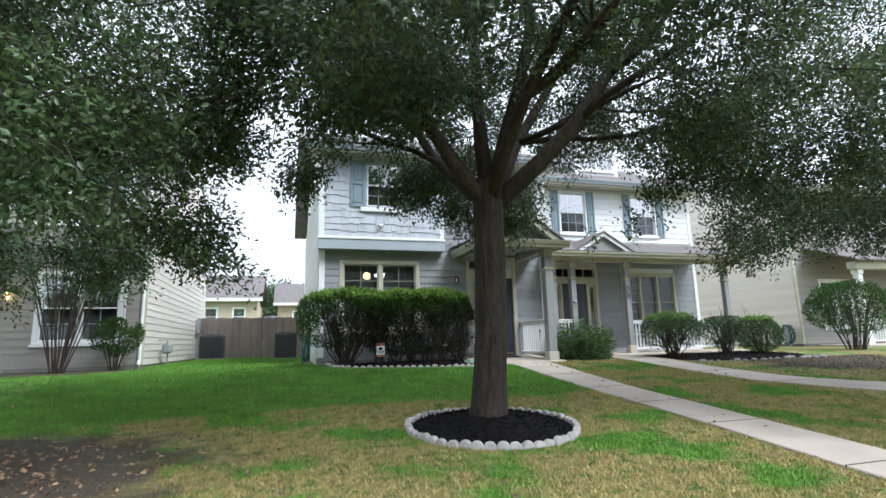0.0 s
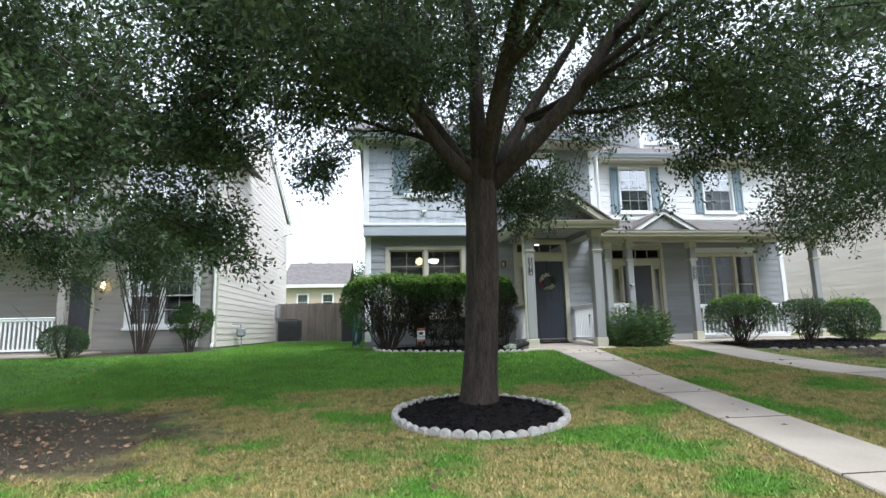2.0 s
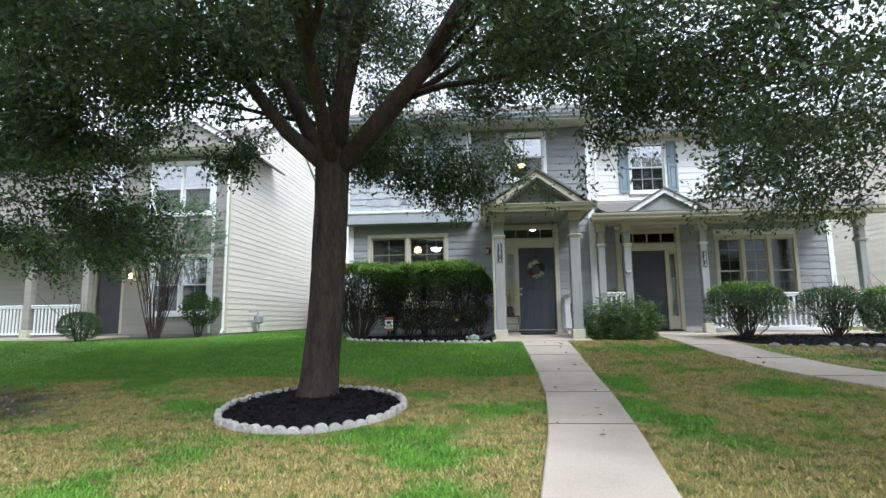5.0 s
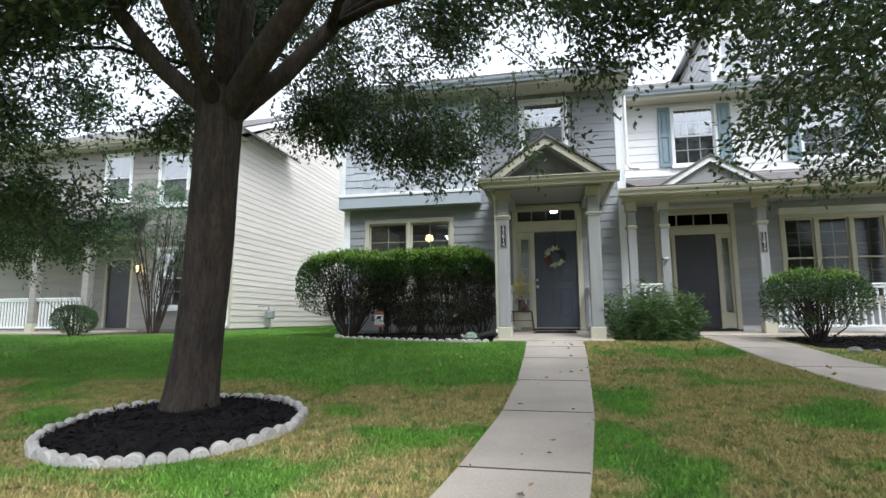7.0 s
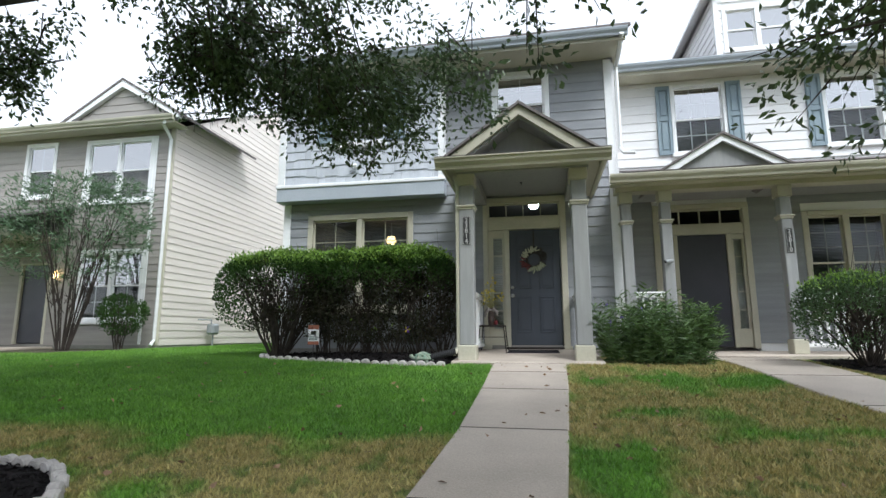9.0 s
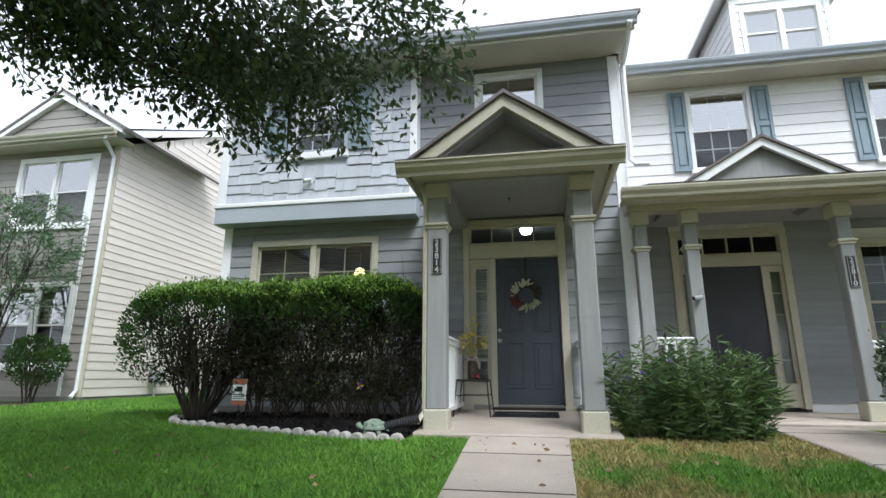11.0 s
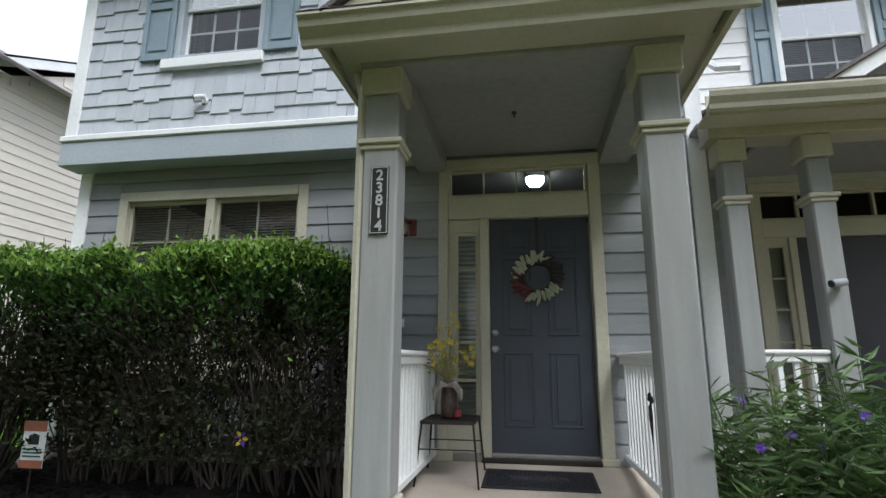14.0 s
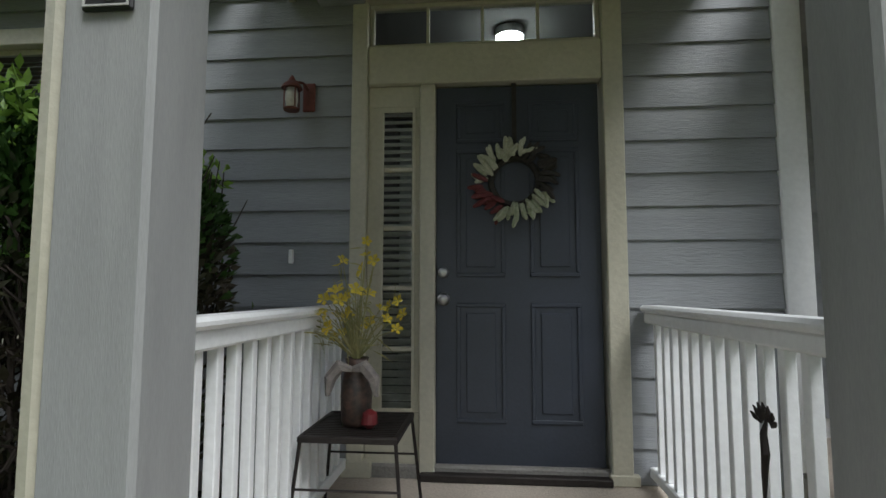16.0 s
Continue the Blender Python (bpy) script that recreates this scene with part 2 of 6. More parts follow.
        if cap:
            fs += [tuple(range(n - 1, -1, -1)), tuple((len(pts) - 1) * n + k for k in range(n))]
        return self.add(vs, fs)

    def lathe(self, cx, cy, profile, n=16):
        """Turns (radius, z) pairs round an upright axis."""
        vs = [(cx + r * math.cos(2 * math.pi * k / n), cy + r * math.sin(2 * math.pi * k / n), z) for r, z in profile for k in range(n)]
        fs = [(i * n + k, i * n + (k + 1) % n, (i + 1) * n + (k + 1) % n, (i + 1) * n + k) for i in range(len(profile) - 1) for k in range(n)]
        fs += [tuple(range(n - 1, -1, -1)), tuple((len(profile) - 1) * n + k for k in range(n))]
        return self.add(vs, fs)

    def make(self, name, material, parent=None, label="", smooth=False, weld=False):
        weld = weld or name in ("wall", "bay_wall", "dormer_wall")
        me = bpy.data.meshes.new(name)
        me.from_pydata(self.v, [], self.f)
        if name not in ("board", "shingle", "pane"):
            bm = bmesh.new()
            bm.from_mesh(me)
            if weld:
                bmesh.ops.remove_doubles(bm, verts=bm.verts, dist=0.0005)
            bmesh.ops.recalc_face_normals(bm, faces=bm.faces)
            bm.to_mesh(me)
            bm.free()
        me.materials.append(material)
        if smooth:
            me.polygons.foreach_set("use_smooth", [True] * len(me.polygons))
        ob = new(name, me)
        under(ob, parent)
        return tagged(ob, label)


BASE = {}


def under(ob, parent):
    if parent is not None:
        ob.parent = parent
        root = parent
        while root.parent is not None:
            root = root.parent
        if parent is root:
            ob.matrix_parent_inverse = Matrix.Translation(BASE.get(root.name, Vector())).inverted()
    return ob


def thing(name, at, label, category, group="", kind=""):
    ob = new(name)
    ob.empty_display_size = 0.2
    ob.location = at
    BASE[ob.name] = Vector(at)
    return tagged(ob, label, category, group, kind)


def spans(a, b, z0, z1, holes):
    """The parts of [a, b] that no hole covers between z0 and z1."""
    out = [(a, b)]
    for h0, h1, g0, g1 in holes:
        if g1 <= z0 + 0.02 or g0 >= z1 - 0.02:
            continue
        nxt = []
        for p, q in out:
            if h1 <= p or h0 >= q:
                nxt.append((p, q))
            else:
                if h0 - p > 0.02:
                    nxt.append((p, h0))
                if q - h1 > 0.02:
                    nxt.append((h1, q))
        out = nxt
    return out


def wall_core(x0, x1, z0, z1, y0, y1, holes):
    """A wall along x with openings that go through it."""
    m = Mesh()
    xs = sorted({x0, x1, *[v for h in holes for v in h[:2] if x0 < v < x1]})
    zs = sorted({z0, z1, *[v for h in holes for v in h[2:] if z0 < v < z1]})
    for a, b in zip(xs, xs[1:]):
        for c, d in zip(zs, zs[1:]):
            if not any(h[0] <= (a + b) / 2 <= h[1] and h[2] <= (c + d) / 2 <= h[3] for h in holes):
                m.box(a, b, y0, y1, c, d)
    return m


def lap_boards(wall, x0, x1, z0, z1, face, holes, material, step=0.178, along="x", out=-1):
    """Lap siding: each board a wedge, thicker at its lower edge. along 'y' runs on a side wall whose face is x = face."""
    z = z0
    while z < z1 - 0.03:
        top = min(z + step + 0.012, z1)
        for a, b in spans(x0, x1, z, top, holes):
            lo, hi, back = 0.024, 0.010, 0.0
            pts = [(face, z), (face + out * lo, z), (face + out * lo, z + 0.004), (face + out * hi, top), (face, top)]
            m = Mesh()
            m.prism(pts, "x" if along == "x" else "y", a + 0.0015, b - 0.0015)
            m.make("board", material, wall)
        z += step


def pane_grid(m, x0, x1, z0, z1, y, cols, rows, t=0.018):
    for i in range(1, cols):
        x = x0 + (x1 - x0) * i / cols
        m.box(x - t / 2, x + t / 2, y - 0.008, y + 0.006, z0, z1)
    for j in range(1, rows):
        z = z0 + (z1 - z0) * j / rows
        m.box(x0, x1, y - 0.0085, y + 0.0065, z - t / 2, z + t / 2)


def window(parent, x0, x1, z0, z1, y, bays=1, casing=0.09, cols=2, rows=2, trim=None, glass=None, blind=None, sill=True, grid=True, both=False, label="", sash_material=None, lower_grid=None, screen=True):
    """A hung window: casing, and for each bay two sashes with panes, bars and a blind. (x0..z1 is the casing's outer edge.)"""
    trim, glass, sash_material = trim or M_TRIM, glass or M_GLASS, sash_material or M_WHITE
    w = Mesh().box(x0 + casing, x1 - casing, y - 0.036, y + 0.12, z0, z0 + casing * 0.7, 0.006).make("window", trim, parent, label)
    for a, b, c, d, o in ((x0, x0 + casing, z0, z1, 0.035), (x1 - casing, x1, z0, z1, 0.035), (x0 + casing, x1 - casing, z1 - casing, z1, 0.038)):
        Mesh().box(a, b, y - o, y + 0.12, c, d, 0.006).make("casing", trim, w)
    iw = (x1 - x0 - 2 * casing - (bays - 1) * 0.09) / bays
    for i in range(1, bays):
        a = x0 + casing + i * iw + (i - 1) * 0.09
        Mesh().box(a, a + 0.09, y - 0.034, y + 0.12, z0 + casing * 0.7, z1 - casing, 0.006).make("mullion", trim, w)
    if sill:
        Mesh().box(x0 - 0.03, x1 + 0.03, y - 0.075, y + 0.0, z0 - 0.07, z0 - 0.002, 0.008).make("window_sill", trim, w)
    for i in range(bays):
        a = x0 + casing + i * (iw + 0.09)
        b, c, d = a + iw, z0 + casing * 0.7, z1 - casing
        mid = (c + d) / 2
        for k, (s0, s1, yy) in enumerate(((mid - 0.02, d, y + 0.02), (c, mid + 0.02, y + 0.05))):
            f = Mesh()
            e = 0.035
            f.box(a, a + e, yy, yy + 0.028, s0, s1, 0.003).box(b - e, b, yy, yy + 0.028, s0, s1, 0.003)
            f.box(a + e, b - e, yy, yy + 0.028, s0, s0 + e, 0.003).box(a + e, b - e, yy, yy + 0.028, s1 - e, s1, 0.003)
            if (k == 0 and grid) or (k == 1 and (both or lower_grid)):
                pane_grid(f, a + e, b - e, s0 + e, s1 - e, yy + 0.016, cols, rows)
            f.make("sash", sash_material, w)
            p = Mesh().add([(a + e, yy + 0.004, s0 + e), (b - e, yy + 0.004, s0 + e), (b - e, yy + 0.004, s1 - e), (a + e, yy + 0.004, s1 - e)], [(0, 1, 2, 3)]).make("pane", M_GLASS_SCREEN if k and screen and glass is M_GLASS else glass, w)
            p.visible_shadow = False
        if blind:
            bl = Mesh()
            z = c + 0.02
            while z < d - 0.02:
                bl.box(a + 0.02, b - 0.02, y + 0.10, y + 0.125, z, z + 0.004, m=Matrix.Translation((0, y + 0.112, z)) @ Matrix.Rotation(radians(35), 4, "X") @ Matrix.Translation((0, -y - 0.112, -z)))
                z += 0.028
            bl.make("blind", blind, w, "lowered slatted blind")
    return w


def shutter(parent, x0, x1, z0, z1, y):
    m = Mesh()
    e = 0.05
    m.box(x0, x0 + e, y - 0.035, y, z0, z1, 0.004).box(x1 - e, x1, y - 0.035, y, z0, z1, 0.004)
    mid = z0 + (z1 - z0) * 0.52
    for a, b in ((z0, z0 + 0.08), (mid - 0.04, mid + 0.04), (z1 - 0.08, z1)):
        m.box(x0 + e, x1 - e, y - 0.034, y, a, b, 0.004)
    s = m.make("shutter", M_SHUTTER, parent, "blue-grey raised-panel shutter")
    for a, b in ((z0 + 0.08, mid - 0.04), (mid + 0.04, z1 - 0.08)):
        Mesh().box(x0 + e, x1 - e, y - 0.012, y - 0.002, a, b).box(x0 + e + 0.025, x1 - e - 0.025, y - 0.026, y - 0.012, a + 0.03, b - 0.03, 0.01).make("panel", M_SHUTTER, s)
    return s


def gutter(parent, x0, x1, y, z, material, depth=0.12, name="gutter", along="x"):
    """A K-shaped gutter whose back stands at y (or x) and which hangs on a fascia."""
    prof = [(0, 0), (-depth * 0.55, 0), (-depth * 0.62, 0.035), (-depth * 0.9, 0.075), (-depth, 0.11), (-depth, 0.125), (-depth + 0.012, 0.125), (-depth * 0.6, 0.05), (-0.01, 0.02), (-0.01, 0.125), (0, 0.125)]
    m = Mesh()
    if along == "x":
        m.prism([(y + p, z + q) for p, q in prof], "x", x0, x1)
    else:
        m.prism([(y + p * along, z + q) for p, q in prof], "y", x0, x1)
    return m.make(name, material, parent)


def square_column(parent, cx, cy, z0, z1, half=0.105, shaft=None, cap=None, label="", neck=0.52, head=0.17):
    """A square porch post: plinth, shaft, neck moulding and capital block."""
    c = Mesh().box(cx - half, cx + half, cy - half, cy + half, z0 + 0.22, z1 - head, 0.012).make("column", shaft or M_COLUMN, parent, label)
    Mesh().box(cx - half - 0.025, cx + half + 0.025, cy - half - 0.025, cy + half + 0.025, z0, z0 + 0.22, 0.012).make("plinth", cap or M_TRIM, c)
    n = z1 - neck
    Mesh().box(cx - half - 0.03, cx + half + 0.03, cy - half - 0.03, cy + half + 0.03, n + 0.02, n + 0.055, 0.008).box(cx - half - 0.014, cx + half + 0.014, cy - half - 0.014, cy + half + 0.014, n - 0.01, n + 0.02, 0.006).make("neck_moulding", cap or M_TRIM, c)
    Mesh().box(cx - half - 0.025, cx + half + 0.025, cy - half - 0.025, cy + half + 0.025, z1 - head, z1, 0.01).make("capital", cap or M_TRIM, c)
    return c


def railing(parent, p0, p1, z0, z1, gap=0.105, label=""):
    """A white porch railing between two places, with square balusters."""
    p0, p1 = Vector((*p0, 0)), Vector((*p1, 0))
    d = p1 - p0
    ang = math.atan2(d.y, d.x)
    rot = Matrix.Translation(p0) @ Matrix.Rotation(ang, 4, "Z")
    top = Mesh().box(0, d.length, -0.055, 0.055, z1 - 0.035, z1, 0.012, rot).box(0, d.length, -0.035, 0.035, z1 - 0.09, z1 - 0.035, 0.008, rot).make("railing", M_WHITE, parent, label or "white painted porch railing")
    Mesh().box(0, d.length, -0.028, 0.028, z0, z0 + 0.05, 0.006, rot).make("bottom_rail", M_WHITE, top)
    n = max(2, round(d.length / gap))
    shape = Mesh().box(-0.017, 0.017, -0.017, 0.017, z0 + 0.05, z1 - 0.09, 0.003)
    first = None
    for i in range(1, n):
        at = rot @ Vector((d.length * i / n, 0, 0))
        if first is None:
            first = shape.make("baluster", M_WHITE)
            ob = first
        else:
            ob = new("baluster", first.data)
        ob.matrix_basis = Matrix.Translation((at.x, at.y, 0)) @ Matrix.Rotation(ang, 4, "Z")
        ob.parent = top
    return top

# ---- ground ----
gm = Mesh()
xs = sorted({*np.round(np.arange(-14, 24.01, 0.4), 3), -1500.0, -300.0, -60.0, -25.0, 35.0, 80.0, 300.0, 1500.0})
ys = sorted({*np.round(np.arange(-6, 30.01, 0.4), 3), -1500.0, -300.0, -60.0, -20.0, 45.0, 90.0, 300.0, 1500.0})
for yy in ys:
    for xx in xs:
        gm.v.append((xx, yy, ground_z(xx, yy)))
nx = len(xs)
gm.f = [(j * nx + i, j * nx + i + 1, (j + 1) * nx + i + 1, (j + 1) * nx + i) for j in range(len(ys) - 1) for i in range(nx - 1)]


def lawn_color(m, base):
    """Turf: lush green towards the house, dry straw patches towards the street, bare soil under the side tree and beside the far walk."""
    n, l = m.node_tree.nodes, m.node_tree.links
    geo = n.new("ShaderNodeNewGeometry")
    sep = n.new("ShaderNodeSeparateXYZ")
    l.new(geo.outputs["Position"], sep.inputs["Vector"])

    def noise_tex(s, d=5):
        t = n.new("ShaderNodeTexNoise")
        t.inputs["Scale"].default_value, t.inputs["Detail"].default_value = s, d
        flat = n.new("ShaderNodeCombineXYZ")
        l.new(sep.outputs["X"], flat.inputs["X"])
        l.new(sep.outputs["Y"], flat.inputs["Y"])
        l.new(flat.outputs["Vector"], t.inputs["Vector"])
        return t.outputs["Fac"]

    def rng(v, a, b, c=0.0, d=1.0):
        r = n.new("ShaderNodeMapRange")
        for k, x in zip(("From Min", "From Max", "To Min", "To Max"), (a, b, c, d)):
            r.inputs[k].default_value = x
        l.new(v, r.inputs["Value"])
        return r.outputs["Result"]

    def op(kind, a, b):
        o = n.new("ShaderNodeMath")
        o.operation = kind
        for i, v in enumerate((a, b)):
            if isinstance(v, (int, float)):
                o.inputs[i].default_value = v
            else:
                l.new(v, o.inputs[i])
        return o.outputs["Value"]

    def mixc(f, a, b):
        x = n.new("ShaderNodeMix")
        x.data_type = "RGBA"
        l.new(f, x.inputs["Factor"])
        for k, v in (("A", a), ("B", b)):
            if isinstance(v, tuple):
                x.inputs[k].default_value = (*v, 1)
            else:
                l.new(v, x.inputs[k])
        return x.outputs["Result"]

    def disc(cx, cy, rx, ry, soft):
        dx = op("DIVIDE", op("SUBTRACT", sep.outputs["X"], cx), rx)
        dy = op("DIVIDE", op("SUBTRACT", sep.outputs["Y"], cy), ry)
        r = op("SQRT", op("ADD", op("MULTIPLY", dx, dx), op("MULTIPLY", dy, dy)), 0.0)
        r = op("ADD", r, op("MULTIPLY", op("SUBTRACT", noise_tex(1.6), 0.5), 0.9))
        return rng(r, 1.0, 1.0 - soft)

    patches = rng(noise_tex(0.95, 6), 0.50, 0.60)
    speck = noise_tex(22, 3)
    green = mixc(rng(noise_tex(2.5), 0.35, 0.65), (0.135, 0.29, 0.026), (0.095, 0.22, 0.022))
    straw = mixc(rng(speck, 0.35, 0.65), (0.42, 0.345, 0.13), (0.29, 0.245, 0.085))
    dull = mixc(rng(noise_tex(7), 0.36, 0.5), (0.16, 0.20, 0.045), straw)
    wave = op("ADD", sep.outputs["Y"], op("MULTIPLY", op("SUBTRACT", noise_tex(0.9), 0.5), 0.9))
    wave = op("ADD", wave, op("MULTIPLY", op("LESS_THAN", sep.outputs["X"], 0.4), op("MULTIPLY", op("SUBTRACT", 0.4, sep.outputs["X"]), 0.12)))
    lush = rng(wave, 7.5, 7.82)
    lush = op("MULTIPLY", lush, op("LESS_THAN", sep.outputs["X"], 5.0))
    dry = mixc(patches, dull, green)
    c = mixc(lush, dry, green)
    soil = mixc(rng(speck, 0.3, 0.7), (0.115, 0.085, 0.06), (0.06, 0.045, 0.034))
    bare = op("MAXIMUM", disc(-3.4, 5.4, 2.9, 1.9, 0.25), disc(12.6, 9.6, 2.6, 1.5, 0.3))
    bare = op("MAXIMUM", bare, disc(-6.0, 13.9, 3.2, 1.3, 0.25))
    c = mixc(op("MINIMUM", bare, 0.92), c, soil)
    b = n["Principled BSDF"]
    for k in list(b.inputs["Base Color"].links):
        l.remove(k)
    if base:
        thatch = n.new("ShaderNodeHueSaturation")
        thatch.inputs["Value"].default_value = 0.72
        l.new(c, thatch.inputs["Color"])
        l.new(thatch.outputs["Color"], b.inputs["Base Color"])
    else:
        hs = n.new("ShaderNodeHueSaturation")
        v = rng(geo.outputs["Random Per Island"], 0, 1, 0.8, 1.4)
        l.new(v, hs.inputs["Value"])
        l.new(c, hs.inputs["Color"])
        l.new(hs.outputs["Color"], b.inputs["Base Color"])
    return m


M_LAWN = lawn_color(mat("lawn_soil_and_thatch", (0.1, 0.1, 0.05), None, 3, 0.95, 0.9, 70), True)
M_BLADE = lawn_color(mat("grass_blade", (0.1, 0.2, 0.05), None, 3, 0.6), False)
tagged(gm.make("ground", M_LAWN, smooth=True), "sloping lawn, lush green with dry straw patches", "lawn", kind="structure")


def path_edges(y, table):
    t = sorted(table)
    return float(np.interp(y, [p[0] for p in t], [p[1] for p in t])), float(np.interp(y, [p[0] for p in t], [p[2] for p in t]))


WALK = [(11.15, 4.86, 5.80), (9.6, 4.88, 5.76), (8, 4.88, 5.68), (6.5, 4.83, 5.60), (5, 4.68, 5.46), (3.4, 4.44, 5.26), (1.5, 4.05, 4.9), (-1.0, 3.4, 4.3)]
WALK_2 = [(12.34, 7.85, 8.82), (11, 7.9, 8.85), (9.5, 8.0, 8.95), (8.3, 8.2, 9.25), (7.2, 8.6, 9.9), (6.3, 9.2, 10.9), (5.4, 10.2, 12.6), (4.6, 11.4, 14.5)]


M_JOINT = mat("joint_soil", (0.075, 0.06, 0.045), (0.05, 0.04, 0.03), 14, 0.95, 0.6, 90)


def walkway(name, table, joints, label):
    top = thing(name, (table[0][1], table[0][0], 0), label, "walkway", kind="structure")
    for a, b in zip(joints, joints[1:]):
        m = Mesh()
        n = 5
        rows = []
        for i in range(n + 1):
            y = a + 0.009 + (b - a - 0.018) * i / n
            l, r = path_edges(y, table)
            z = ground_z((l + r) / 2, y)
            rows.append([(l, y, z - 0.12), (l, y, z + 0.018), (l + 0.012, y, z + 0.028), (r - 0.012, y, z + 0.028), (r, y, z + 0.018), (r, y, z - 0.12)])
        m.v = [p for r in rows for p in r]
        m.f = [(i * 6 + k, i * 6 + k + 1, i * 6 + k + 7, i * 6 + k + 6) for i in range(n) for k in range(5)] + [tuple(range(6)), tuple(n * 6 + k for k in range(5, -1, -1))]
        m.make("slab", M_CONCRETE, top)
        l, r = path_edges(b, table)
        z = ground_z((l + r) / 2, b)
        Mesh().box(l + 0.01, r - 0.01, b - 0.012, b + 0.012, z - 0.02, z + 0.0295, 0.002).make("joint", M_JOINT, top, "dark soil-filled joint")
    return top


walkway("walkway", WALK, [-1, 0.4, 1.9, 3.42, 5.15, 6.6, 8.0, 9.45, 10.4, 11.12], "pale concrete front walk of cast slabs")
walkway("walkway", WALK_2, [4.6, 6.2, 7.6, 9.0, 10.4, 11.7, 12.32], "pale concrete walk curving to the next porch")

# ---- main house ----
Y = 13.05
house = thing("house", (3.8, 15, 0.6), "two-storey grey lap-sided house with a gabled entry porch", "house")
D0, D1, DZ = 4.982, 5.852, 0.80
low_holes = [(1.20, 3.25, 1.45, 3.25), (4.53, 5.965, 0.70, 3.41)]
up_holes = [(4.72, 5.76, 4.55, 5.80)]
behind_bay = [(1.84, 2.74, 4.62, 5.76)]
front = wall_core(0.70, 6.86, 0.80, 5.9, Y + 0.0, Y + 0.14, low_holes + up_holes + behind_bay).make("wall", M_SIDING, house)
lap_boards(front, 0.84, 6.72, 0.7775, 3.52, Y, low_holes, M_SIDING, 0.1725)
lap_boards(front, 3.86, 6.72, 3.53, 5.86, Y, up_holes, M_SIDING)
Mesh().box(0.70, 6.86, Y - 0.02, Y + 0.5, 0.3, 0.84, 0.01).make("foundation", M_FOUNDATION, house)
for a, b, z0, z1 in ((0.70, 0.84, 0.86, 3.5), (6.72, 6.86, 0.86, 5.88)):
    Mesh().box(a, b, Y - 0.034, Y - 0.001, z0, z1, 0.005).make("corner_board", M_WHITE, house)
left_wall = Mesh().box(0.70, 0.84, Y + 0.145, 24, 0.5, 5.9).make("wall", M_LIGHT_SIDING, house)
lap_boards(left_wall, Y + 0.15, 24, 0.86, 5.86, 0.70, [], M_LIGHT_SIDING, along="y")
Mesh().box(0.9, 6.8, 23.8, 23.95, 0.5, 5.9).make("wall", M_SIDING, house)
Mesh().box(6.78, 6.92, Y + 0.145, 23.8, 0.5, 6.1).make("party_wall", M_LIGHT_SIDING, house)
# rooms closed off behind the windows, their gloom put into dark plaster
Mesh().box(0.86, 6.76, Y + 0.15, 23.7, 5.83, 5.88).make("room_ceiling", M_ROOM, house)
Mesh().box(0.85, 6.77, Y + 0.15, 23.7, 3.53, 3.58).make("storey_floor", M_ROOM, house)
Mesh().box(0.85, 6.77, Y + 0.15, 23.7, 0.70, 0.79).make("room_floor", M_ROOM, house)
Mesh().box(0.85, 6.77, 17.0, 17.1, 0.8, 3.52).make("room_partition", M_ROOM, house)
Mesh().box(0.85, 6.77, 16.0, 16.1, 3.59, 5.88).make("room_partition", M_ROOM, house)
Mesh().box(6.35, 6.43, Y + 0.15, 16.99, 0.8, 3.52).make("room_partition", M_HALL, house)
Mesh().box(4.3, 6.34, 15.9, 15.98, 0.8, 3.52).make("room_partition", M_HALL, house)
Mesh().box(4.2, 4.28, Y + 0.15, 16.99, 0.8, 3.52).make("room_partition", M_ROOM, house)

# shingled upper bay that oversails the ground floor
OY = 12.82
bay_holes = [(1.84, 2.74, 4.62, 5.76)]
bay = wall_core(0.70, 3.85, 3.56, 5.9, OY, Y - 0.003, bay_holes).make("bay_wall", M_SHINGLE, house, "shingled upper bay")
Mesh().box(0.66, 3.88, OY - 0.055, Y - 0.03, 3.48, 3.73, 0.008).make("band_board", M_BAND, house)
Mesh().box(0.64, 3.90, OY - 0.075, OY - 0.001, 3.731, 3.80, 0.012).make("band_cap", M_WHITE, house)
Mesh().box(0.66, 0.80, OY - 0.034, OY + 0.2, 3.802, 5.88, 0.006).make("corner_board", M_WHITE, house)
Mesh().box(3.76, 3.87, OY - 0.034, OY + 0.2, 3.802, 5.88, 0.006).make("corner_board", M_WHITE, house)
rng_s = random.Random(4)
z = 3.80
shapes = {}
while z < 5.75:
    x = 0.80
    while x < 3.75:
        w = rng_s.choice((0.13, 0.17, 0.21, 0.25))
        b = min(x + w, 3.76)
        drop = rng_s.choice((0.0, 0.0, 0.03, 0.055))
        for p, q in spans(x, b, z, z + 0.19, [(1.80, 2.78, 4.50, 5.80)]):
            key = (round(q - p, 3), drop)
            if key not in shapes:
                shapes[key] = Mesh().prism([(0, -drop), (-0.028, -drop), (-0.028, 0.004 - drop), (-0.008, 0.205), (0, 0.205)], "x", 0.002, q - p - 0.002)
                s = shapes[key].make("shingle", M_SHINGLE, bay)
                shapes[key] = s.data
            else:
                s = under(new("shingle", shapes[key]), bay)
            s.location = (p, OY, z + 0.0)
        x = b
    z += 0.178
window(house, 1.80, 2.78, 4.58, 5.80, OY, 1, 0.06, 3, 2, M_BAND, M_GLASS, M_BLIND_SHADE, sill=False, both=True, label="upper window with blue-grey shutters")
Mesh().box(1.68, 2.80, OY - 0.07, OY - 0.003, 4.465, 4.575, 0.008).make("window_sill", M_WHITE, house)
